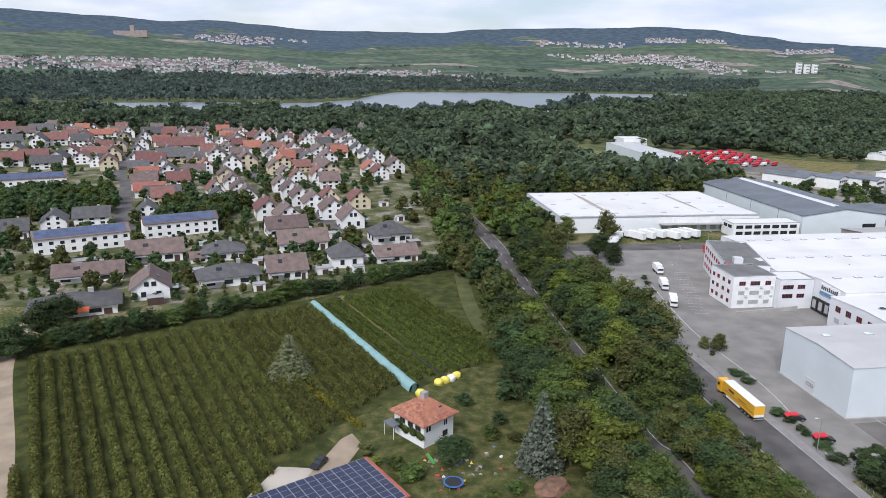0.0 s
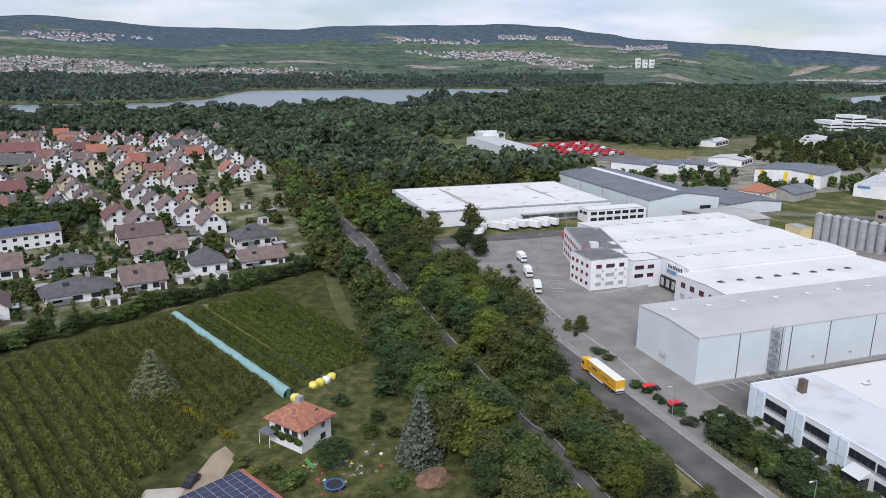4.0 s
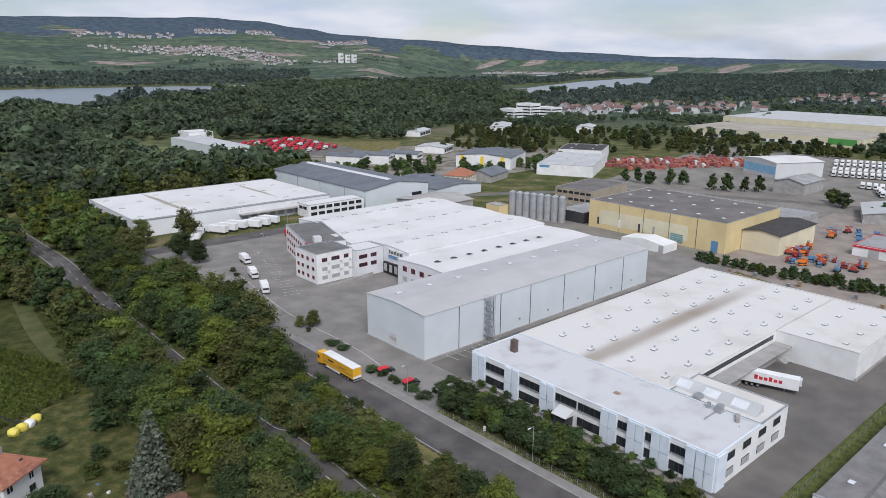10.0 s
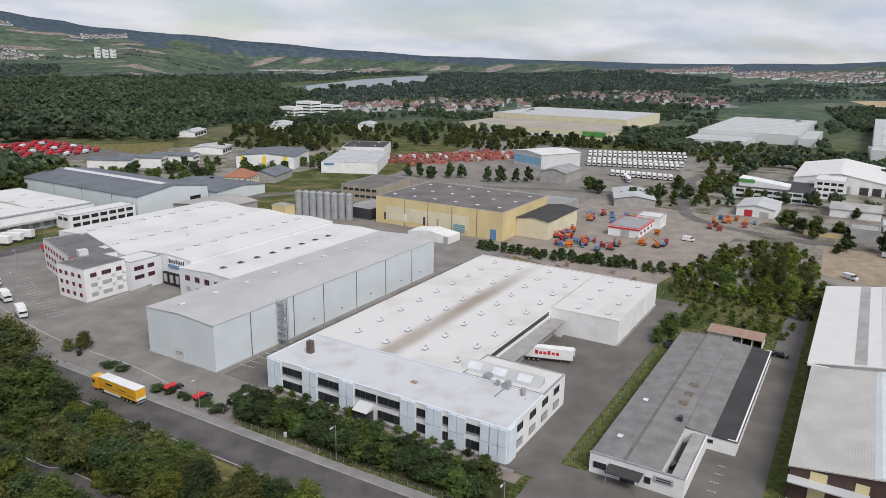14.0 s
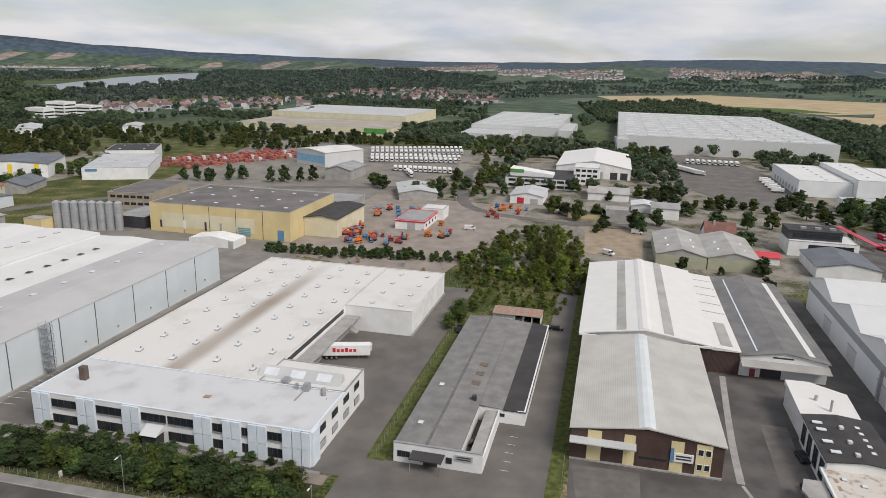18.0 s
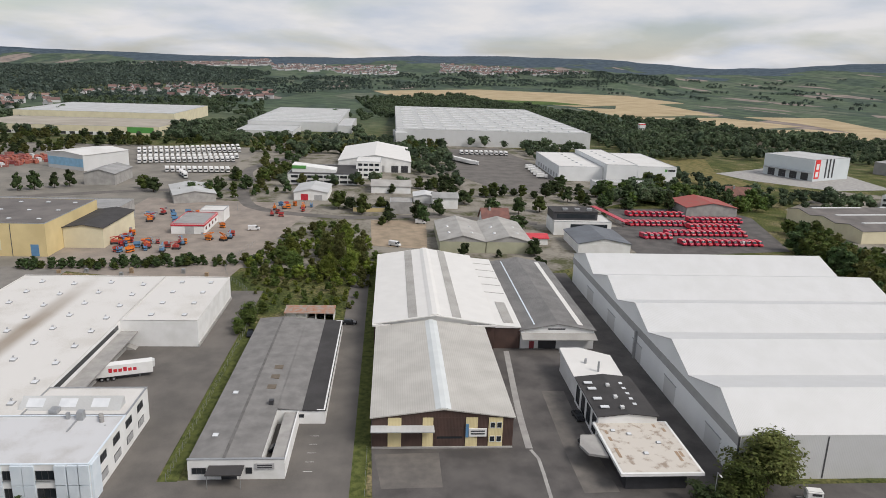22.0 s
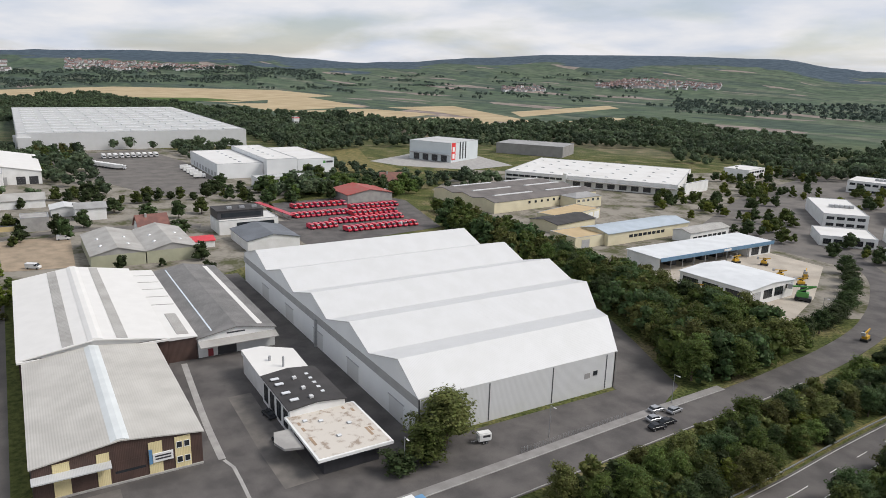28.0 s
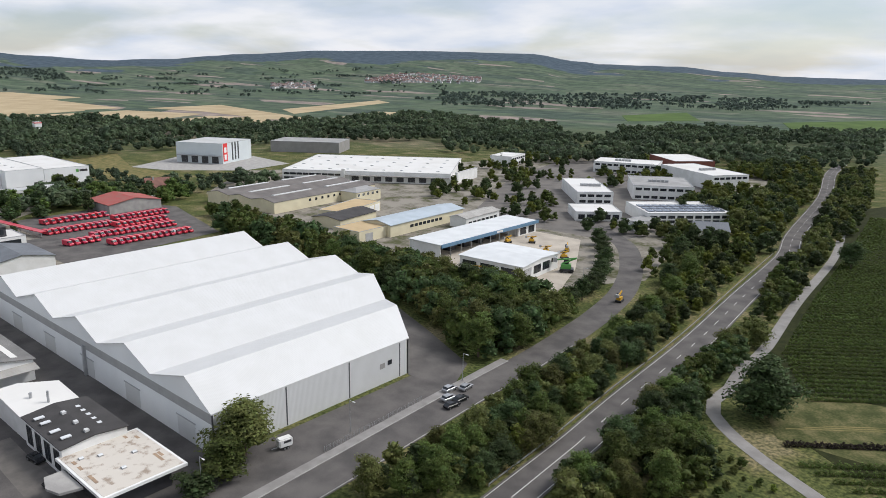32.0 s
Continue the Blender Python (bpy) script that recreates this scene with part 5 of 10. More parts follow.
house(415, -212, 14, 11, 10.5, 70, "r", "w")
simple_hall("low_white_office", 440, -166, 452, -130, 7.5, white_paint, light_roof, "long two-storey white office", wins=[("w", -165, -131, 4.6, 6.0, 10, 1), ("w", -165, -131, 1.4, 2.8, 10, 1)])

# cold store, warehouses
b = Bld("cold_store", 483, -200, "pale grey cold store with several flat roofs")
for x0, y0, x1, y1, h in ((483, -172, 574, -150, 13.2), (491, -149.8, 574, -118, 10.2), (483, -200, 560, -172.2, 12.4)):
    b.walls(x0, y0, x1, y1, h, white_metal_x_lit)
    b.flat(x0, y0, x1, y1, h + 0.1, white_roof)
for k in range(12):
    b.skylight(500 + (k % 6) * 12, -160 + (k // 6) * 24, 10.3 if k > 5 else 13.2, 1.6, 1.6)
for k in range(8):
    b.door("n", -118, 495 + k * 9, 499 + k * 9, 4.2, shutter, 1)
b.put("logo_panel", boxes(b.on("w", 483, -193.4, -191.6, 9.0, 10.8, 0.06)), green_paint)
b.put("logo_bar", boxes(b.on("w", 483, -199, -194, 9.2, 10.6, 0.06)), frame_dark)
b = Bld("big_warehouse", 690, -195, "huge white warehouse with rows of ribbed roof lights")
b.walls(690, -195, 1050, -4, 15.5, white_metal)
b.flat(690, -195, 1050, -4, 15.6, light_roof)
for i in range(11):
    for j in range(9):
        b.box("roof_light", white_metal, 697 + i * 32, -190 + j * 20.6, 15.4, 705 + i * 32, -176 + j * 20.6, 16.3)
for k in range(4):
    b.put("wall_fin", boxes((678 + k * 8, -14 + k, 0, 684 + k * 8, -4 + k, 13)), white_metal)
b = Bld("low_logistics", 735, 40, "spread of pale low logistics sheds with a ribbed roof")
for x0, y0, x1, y1, h in ((800, 60, 1040, 158, 10), (735, 100, 799.5, 158, 6), (790, 44, 900, 59.5, 8)):
    b.walls(x0, y0, x1, y1, h, white_metal)
    b.flat(x0, y0, x1, y1, h + 0.1, light_roof)
for k in range(10):
    b.box("roof_light", white_metal, 815 + k * 22, 64, 9.9, 819 + k * 22, 154, 10.5)
b = Bld("cream_logistics", 705, 225, "long cream logistics halls with brown roofs and a green panel")
b.walls(710, 225, 800, 402, 9, cream_wall)
b.flat(710, 225, 800, 402, 9.1, mat("brown_roof", (0.40, 0.36, 0.30), (0.31, 0.28, 0.235), 20, 0.9))
b.walls(830, 245, 980, 420, 13, cream_wall)
b.flat(830, 245, 980, 420, 13.1, light_roof)
b.put("green_panel", boxes(b.on("w", 710, 230, 255, 3, 8.5, 0.1)), green_paint)
b.put("white_base", boxes(b.on("w", 710, 256, 400, 0.3, 3.4, 0.1)), white_paint)
for k in range(16):
    b.door("w", 709.9, 262 + k * 8.4, 267 + k * 8.4, 3.2, frame_dark, 0.6, 1)

# south-east works
b = turned_hall(512, -318.3, -64, 45, 43, 16.5, "sign_hall", grey_metal, light_roof, "grey cube hall with a tall red sign")
b.put("red_sign", boxes((1, -0.25, 2, 7, -0.05, 16.4)), mat("bright_red", (0.75, 0.05, 0.05), None, 3, 0.5))
for k in range(3):
    b.put("dark_band", boxes((14 + k * 4.5, -0.15, 2, 15.8 + k * 4.5, -0.05, 16.4)), frame_dark)
b.put("canopy", boxes((-3.4, 1, 6.2, -0.05, 41, 6.8)), galv)
for k in range(4):
    b.door("w", 0, 4 + k * 9.5, 10 + k * 9.5, 5.8, frame_dark, 0.3)
for z in (3.2, 9.0):
    b.put("logo", boxes((2.2, -0.32, z, 5.6, -0.26, z + 4.2)), white_paint)
turned_hall(507, -437.5, -56, 40, 66, 10, "grey_block_hall", mat("mid_grey_sheet", (0.30, 0.29, 0.28), (0.25, 0.24, 0.23), 5, 0.7), grey_roof, "windowless mid-grey sheet metal hall")
b = turned_hall(316, -381, -76, 34, 2, 7.4, "works_end", white_paint, white_roof, "white end wall of the works")
b = Bld("long_works", 0, 0, "long low white works with a pale flat roof and dock doors")
b.ob.matrix_basis = pose(413.6, -304, 0, 0, 0, -145)
b.walls(0, 0, 120, 92, 7.4, white_paint)
b.flat(0, 0, 120, 92, 7.5, white_roof)
for i in range(9):
    for j in range(4):
        b.skylight(6 + i * 13, 10 + j * 22, 7.4, 2.4, 1.2, 0.4)
for k in range(9):
    b.window("s", 0, 1 + k * 4.6, 5.2 + k * 4.6, 3.9, 5.4, bars=2)
    b.window("s", 0, 1 + k * 4.6, 5.2 + k * 4.6, 0.9, 2.4, bars=2)
for k in range(8):
    b.door("s", 0, 50 + k * 8, 55 + k * 8, 4, frame_dark, 0.8)
b.box("dock_canopy", concrete, 46, -3, 4.6, 119, -0.05, 5.0)
b.box("sign_tower", white_paint, 43, -1.2, 0, 45.4, -0.05, 9)
# tan saw-roof works
b = Bld("tan_works", 0, 0, "cream works of three low gables with white roof lights")
b.ob.matrix_basis = pose(316, -226, 0, 0, 0, -84)
for k in range(3):
    y0 = k * 19
    b.walls(0, y0, 84, y0 + 18.8, 6.2, cream_wall)
    b.gable(0, y0, 84, y0 + 18.8, 6.2, 1.6, "x", brown_roof, cream_wall, 0.2)
    for i in range(2):
        b.box("roof_light", white_metal, 8 + i * 42, y0 + 9, 7.6, 38 + i * 42, y0 + 11, 8.3)
for k in range(6):
    b.window("s", 0, 26 + k * 5, 27.6 + k * 5, 3.6, 5)
b.walls(52, -13, 74, -0.3, 6.4, cream_wall)
hip_roof(b, 52, -13, 74, -0.3, 6.4, 2.0, grey_roof, 0.3)
for k in range(5):
    b.window("s", -13, 53 + k * 4.2, 55 + k * 4.2, 3.8, 5.4, white_paint, 1)
g = turned_hall(272.5, -238, -73, 38, 16, 5.6, "garage_block", cream_wall, mat("tan_roof", (0.50, 0.38, 0.22), (0.44, 0.33, 0.19), 6, 0.9), "cream garage block with white doors", doors=[("s", 1 + k * 6.2, 6 + k * 6.2, 4.4, white_paint) for k in range(6)])
b = turned_hall(262, -226, -80, 30, 18, 4.6, "black_roof_shed", cream_wall, dark_roof, "shed with a black felt roof", roof="x", rise=1.4)
b = turned_hall(232.5, -231.5, -87, 58, 17, 5.8, "long_cream_hall", cream_wall, mat("blue_grey_roof", (0.42, 0.48, 0.54), (0.36, 0.42, 0.47), 6, 0.6), "long cream hall with a blue-grey roof", roof="x", rise=1.6, wins=[("s", 14, 40, 2.6, 4.0, 8, 2)])
turned_hall(234, -213, -87, 19, 17, 5.4, "tan_roof_hall", cream_wall, mat("tan_roof", (0.5, 0.4, 0.2)), "cream hall end with an ochre roof", doors=[("s", 4, 9, 4, shutter)])
# blue-fascia open hall
b = Bld("machine_shed", 0, 0, "open machine shed with a blue fascia and white roof")
b.ob.matrix_basis = pose(190.5, -219.5, 0, 0, 0, -90)
b.box("back_wall", white_paint, 0, 17.6, 0, 72, 18, 5.6)
b.box("end_wall", white_paint, 0, 0.2, 0, 0.4, 17.6, 5.6)
b.put("roof", prism(bmesh.new(), [(-0.6, -1), (72.6, -1), (72.6, 18.4), (-0.6, 18.4)], 5.6, 5.9), mat("pale_metal_roof", (0.66, 0.68, 0.69), (0.58, 0.60, 0.61), 6, 0.6))
b.box("fascia", mat("steel_blue", (0.13, 0.24, 0.36), (0.10, 0.2, 0.3), 3, 0.5), -0.7, -1.3, 4.6, 72.7, -1.02, 6.2)
for k in range(8):
    b.put("post", cyl(bmesh.new(), 6 + k * 7, -0.6, 0.05, 5.6, 0.18, n=8), galv)
b.walls(57, -0.2, 72, 17.5, 5.5, white_paint)
for s in (58.5, 65.5):
    b.window("s", -0.2, s, s + 5, 0.6, 4.0, bars=3)
b.put("sign_board", boxes((38, -1.4, 5.0, 42.6, -1.32, 5.9)), white_paint)
for k in range(4):
    b.put("stored_machine", boxes((12 + k * 10, 5, 0.1, 16 + k * 10, 9, 2.6)), frame_dark)
turned_hall(219.4, -272, -86, 31, 10, 5.0, "small_white_office", white_paint, fibre_roof, "small white office with a grey roof", roof="x", rise=1.2, wins=[("s", 2, 29, 1.6, 3.0, 7, 0)])
b = Bld("white_workshop", 0, 0, "white workshop with big dark windows and a flat gable")
b.ob.matrix_basis = pose(144.4, -213.6, 0, 0, 0, -86)
b.walls(0, 0, 28, 29, 6.2, white_paint)
b.gable(0, 0, 28, 29, 6.2, 0.9, "y", mat("pale_metal_roof", (0.66, 0.68, 0.69)), white_paint, 0.5)
b.door("s", 0, 1.2, 6.6, 5.0, shutter, 0.2, 6)
for s in (8.5, 15.5):
    b.window("s", 0, s, s + 5.4, 1.8, 5.0, bars=3)
for k in range(3):
    b.window("s", 0, 22.6 + k * 1.5, 23.6 + k * 1.5, 3.6, 5.2)
for s in (3, 12.5, 21):
    b.window("w", 0, s, s + 6.6, 1.6, 4.8, bars=3)
b.box("white_container", white_metal, -3, 3, 0.1, -0.4, 12, 1.8)
# far south offices
specs = [(280, -508, -162, 50, 30, 8.5, white_roof), (230, -549, -132, 34, 50, 9.5, white_roof), (176, -486, -122, 30, 62, 10, white_roof), (198.7, -413.2, -149, 37, 44, 9, grey_roof), (215, -372.6, -139, 22, 56, 7.5, white_roof), (157, -346, -134, 46, 34, 6.5, white_roof), (190, -329, -139, 25, 24, 5, white_roof), (343, -484, -77, 30, 20, 8, white_roof)]
for k, (x, y, a, w, d, h, r) in enumerate(specs):
    wall = mat("brick_red", (0.20, 0.07, 0.05), None, 2, 0.9) if k == 1 else white_paint
    b = turned_hall(x, y, a, w, d, h, "office_block", wall, r, ("brick-red hall with a white roof" if k == 1 else "white office block with ribbon windows"), wins=() if k == 1 else [("s", 1, w - 1, h - 3, h - 1.4, max(3, int(w / 5)), 2), ("s", 1, w - 1, 1, 2.6, max(3, int(w / 5)), 2)])
    if k in (0, 2, 3, 4):
        for j in range(5):
            b.box("roof_unit", galv, w * 0.3 + j * 2.6, d * 0.4, h - 0.2, w * 0.3 + 2 + j * 2.6, d * 0.4 + 3, h + 1.4)
    if k == 5:
        for j in range(10):
            for i in range(3):
                b.box("solar_panel", mat("roof_modules", (0.16, 0.18, 0.23), (0.12, 0.14, 0.18), 2, 0.2), 2 + j * 4.3, 4 + i * 7, h, 5.6 + j * 4.3, 9 + i * 7, h + 0.35)
turned_hall(153, -329, -100, 18, 10, 4.6, "pavilion", white_paint, grey_roof, "low white pavilion with flat grey roof", wins=[("s", 1, 17, 1.2, 2.6, 5, 1)])
turned_hall(128, -338, -150, 16, 16, 3.2, "dark_roof_house", white_paint, slate_roof, "low house with a dark grey roof", roof="x", rise=3)
# blocks and works beyond the estate to the north-east
for x, y, a, w, d, h, nm in ((560, 520, 40, 60, 20, 7, "long_shed"), (305, 430, 30, 14, 30, 7, "blue_white_block"), (325, 424, 30, 14, 30, 7, "blue_white_block"), (346, 416, 30, 14, 30, 7, "blue_white_block"), (400, 445, 30, 26, 26, 5, "grey_barn"), (470, 560, 30, 34, 16, 5, "long_shed"), (640, 470, 30, 36, 18, 6, "long_shed")):
    turned_hall(x, y, a, w, d, h, nm, white_paint, slate_roof if "block" in nm else light_roof, "white building with a grey roof beyond the estate", roof="y" if "block" in nm else "x", rise=1.6, wins=[("s", 1, w - 1, 1.2, 2.8, 4, 1), ("s", 1, w - 1, h - 2.6, h - 1.2, 4, 1)])
b = Bld("school_block", 724, 630, "white stepped office block with dark window bands")
for x, y, w, d, h in ((724, 664, 18, 26, 12), (742, 650, 20, 26, 19), (762, 630, 22, 34, 14)):
    b.walls(x, y, x + w, y + d, h, white_paint)
    b.flat(x, y, x + w, y + d, h + 0.1, white_roof)
    for z in range(2, h - 2, 4):
        b.put("window_band", boxes(b.on("w", x, y + 1, y + d - 1, z, z + 1.7, 0.08)), glass_dark)
        b.put("window_band", boxes(b.on("s", y, x + 1, x + w - 1, z, z + 1.7, 0.08)), glass_dark)
simple_hall("north_depot", 245, 530, 272, 640, 8, grey_metal, light_roof, "grey depot hall at the red vehicle park")
simple_hall("north_depot_box", 262, 640, 285, 665, 11, white_paint, white_roof, "white stair block of the depot")
# hall with five ridges
def ridge_hall():
    b = Bld("ridge_hall", 119.8, -68.5, "big white hall with five long roof ridges")
    south = [(119.8, -125.6), (130, -131.2), (145.5, -142), (157, -148), (170.6, -154.8), (183, -154.5), (199, -155), (252, -153)]

    def ys(x):
        for (x0, a), (x1, c) in zip(south, south[1:]):
            if x <= x1:
                return a + (c - a) * (x - x0) / (x1 - x0)
        return south[-1][1]

    xs = [119.8]
    zs = [9.5]
    for k in range(5):
        xs += [129.5 + 26.6 * k, 144.5 + 26.6 * k]
        zs += [15.0, 10.8]
    for (xa, za), (xb, zb) in zip(list(zip(xs, zs)), list(zip(xs, zs))[1:]):
        bm = bmesh.new()
        k = [bm.verts.new(p) for p in ((xa, -68.2, za), (xb, -68.2, zb), (xb, ys(xb) - 0.4, zb), (xa, ys(xa) - 0.4, za), (xa, -68.2, za + 0.25), (xb, -68.2, zb + 0.25), (xb, ys(xb) - 0.4, zb + 0.25), (xa, ys(xa) - 0.4, za + 0.25))]
        for f in ((0, 1, 2, 3), (7, 6, 5, 4), (0, 4, 5, 1), (1, 5, 6, 2), (2, 6, 7, 3), (3, 7, 4, 0)):
            bm.faces.new([k[i] for i in f])
        bmesh.ops.recalc_face_normals(bm, faces=bm.faces)
        b.put("roof", bm, white_metal)
    prof = [(xs[0], 0)] + list(zip(xs, zs)) + [(xs[-1], 0)]
    b.put("gable_wall", extrude_profile(bmesh.new(), prof, "y", -68.9, -68.5), white_metal_x_lit)
    for xa, xb in zip(xs, xs[1:]):
        za, zb = zs[xs.index(xa)], zs[xs.index(xb)]
        bm = bmesh.new()
        prism(bm, [(xa, ys(xa)), (xb, ys(xb)), (xb, ys(xb) + 0.4), (xa, ys(xa) + 0.4)], 0, lambda x, y, xa=xa, xb=xb, za=za, zb=zb: za + (zb - za) * (x - xa) / (xb - xa))
        b.put("wall", bm, white_metal_x_lit)
    b.box("wall", white_metal, 119.8, -125.6, 0, 120.2, -68.9, 9.5)
    for s in (-86.7, -105.2, -122.5):
        b.put("panel_seam", boxes(b.on("w", 119.8, s - 0.13, s + 0.13, 0.2, 9.4, 0.08)), seam)
    return b





b = ridge_hall()
b.put("dark_band", boxes(b.on("n", -68.5, 119.8, 252, 7.2, 9.4, 0.06)), mat("dark_grey_band", (0.36, 0.36, 0.355), (0.31, 0.31, 0.305), 4, 0.7))
b.put("corner_trim", boxes((119.7, -68.6, 0.1, 119.95, -68.3, 9.5)), seam)
for k in range(5):
    b.door("n", -68.5, 127 + k * 24, 134 + k * 24, 4.8, white_metal, 0.1, 8)
    b.put("door_rail", boxes(b.on("n", -68.5, 126.6 + k * 24, 134.4 + k * 24, 4.9, 5.1, 0.15)), galv)
b.put("flue", boxes(b.on("n", -68.5, 179, 179.8, 0.1, 8.2, 0.7)), galv)
b.put("wall_notice", boxes(b.on("w", 119.8, -117.2, -115.4, 4.2, 5.6, 0.05)), concrete)
b.window("w", 119.8, -119.6, -118.2, 4.6, 5.8)
# ---- trees ----
def leaf_mat(name, c1, c2, objvar=0.34, scale=1.6, island=0.4):
    """Leaves: a diffuse upper side and some light coming through."""
    m = mat(name, c1, c2, scale, 0.7, fine=8, island=island, objvar=objvar, spec=0.2)
    n, l = m.node_tree.nodes, m.node_tree.links
    b, out = n["Principled BSDF"], n["Material Output"]
    if "Translucent BSDF" not in n:
        tr, mx = n.new("ShaderNodeBsdfTranslucent"), n.new("ShaderNodeMixShader")
        l.new(b.inputs["Base Color"].links[0].from_socket, tr.inputs[0])
        mx.inputs[0].default_value = 0.38
        l.new(b.outputs[0], mx.inputs[1])
        l.new(tr.outputs[0], mx.inputs[2])
        l.new(mx.outputs[0], out.inputs[0])
    return m


LEAF = {
    "green": leaf_mat("leaves_green", (0.120, 0.164, 0.041), (0.060, 0.088, 0.025)),
    "dark": leaf_mat("leaves_dark", (0.076, 0.114, 0.042), (0.041, 0.064, 0.027)),
    "bright": leaf_mat("leaves_bright", (0.186, 0.230, 0.042), (0.106, 0.138, 0.027)),
    "olive": leaf_mat("leaves_olive", (0.146, 0.158, 0.049), (0.082, 0.093, 0.031)),
    "grey": leaf_mat("leaves_grey", (0.205, 0.215, 0.115), (0.125, 0.135, 0.068)),
    "blue": leaf_mat("needles_blue", (0.205, 0.235, 0.175), (0.105, 0.128, 0.095)),
}
# far leaves are bluer and paler: distance haze put into the base colour
wood_far_haze = leaf_mat("hazy_far_woods", (0.116, 0.152, 0.122), (0.062, 0.087, 0.076), 0, 30, 0.4)
wood_near = leaf_mat("riverside_leaves", (0.118, 0.160, 0.086), (0.055, 0.079, 0.048), 0, 34, 0.45)

ICO = bmesh.new()
bmesh.ops.create_icosphere(ICO, subdivisions=2, radius=1.0)
ICO_V = np.array([v.co for v in ICO.verts])
ICO_F = np.array([[v.index for v in f.verts] for f in ICO.faces])
ICO.free()
ICO = bmesh.new()
bmesh.ops.create_icosphere(ICO, subdivisions=1, radius=1.0)
ICO_V1 = np.array([v.co for v in ICO.verts])
ICO_F1 = np.array([[v.index for v in f.verts] for f in ICO.faces])
ICO.free()


def leaf_cloud(rng, centres, radii, count, size, flat=0.5, core=0.8, fine_core=True, sprays=0, loose=0.42):
    """Small leaves, gathered in sprays, round uneven inner lumps of twigs: corner points and faces."""
    centres, radii = np.array(centres, float), np.array(radii, float)
    w = radii.prod(axis=1) ** (2 / 3)
    many = sprays or count
    k = rng.choice(len(centres), many, p=w / w.sum())
    d = rng.normal(size=(many, 3))
    d /= np.linalg.norm(d, axis=1)[:, None]
    d[:, 2] = np.where(d[:, 2] < -0.35, -d[:, 2], d[:, 2])
    rad = rng.uniform(0.78, 1.12, many)[:, None]
    p = centres[k] + d * radii[k] * rad
    if sprays:
        pick = rng.integers(0, sprays, count)
        p, d = p[pick] + rng.normal(size=(count, 3)) * (loose, loose, loose * 0.6), d[pick]
        d = d + (0, 0, 0.5)
    n = d + rng.normal(size=(count, 3)) * flat
    n /= np.linalg.norm(n, axis=1)[:, None]
    a = np.cross(n, rng.normal(size=(count, 3)))
    a /= np.linalg.norm(a, axis=1)[:, None]
    c = np.cross(n, a)
    s = (size * rng.uniform(0.6, 1.4, count))[:, None]
    a, c = a * s, c * s * rng.uniform(0.6, 1.0, count)[:, None]
    tri = np.stack([p - a - c * 0.5, p + a - c * 0.5, p + c], 1)
    verts, faces = [tri.reshape(-1, 3)], [np.arange(count * 3).reshape(-1, 3)]
    if core:
        n0 = count * 3
        for ce, r in zip(centres, radii):
            sv, sf = (ICO_V, ICO_F) if fine_core else (ICO_V1, ICO_F1)
            bump = 1 + rng.uniform(-0.25, 0.18, (len(sv), 1))
            verts.append(ce + sv * r * core * bump)
            faces.append(sf + n0)
            n0 += len(sv)
    return np.concatenate(verts), np.concatenate(faces)


def mesh_from(name, verts, faces, material):
    me = bpy.data.meshes.new(name)
    me.vertices.add(len(verts))
    me.vertices.foreach_set("co", np.asarray(verts, np.float32).ravel())
    me.loops.add(faces.size)
    me.loops.foreach_set("vertex_index", faces.astype(np.int32).ravel())
    me.polygons.add(len(faces))
    me.polygons.foreach_set("loop_start", np.arange(0, faces.size, faces.shape[1], dtype=np.int32))
    me.update(calc_edges=True)
    me.materials.append(material)
    return me


def limb(bm, a, b, r0, r1, n=6):
    a, b = Vector(a), Vector(b)
    q = (b - a).to_track_quat("Z", "Y")
    lo = [bm.verts.new(a + q @ Vector((r0 * math.cos(2 * math.pi * i / n), r0 * math.sin(2 * math.pi * i / n), 0))) for i in range(n)]
    hi = [bm.verts.new(b + q @ Vector((r1 * math.cos(2 * math.pi * i / n), r1 * math.sin(2 * math.pi * i / n), 0))) for i in range(n)]
    for i in range(n):
        j = (i + 1) % n
        bm.faces.new((lo[i], lo[j], hi[j], hi[i]))
    bm.faces.new(hi)


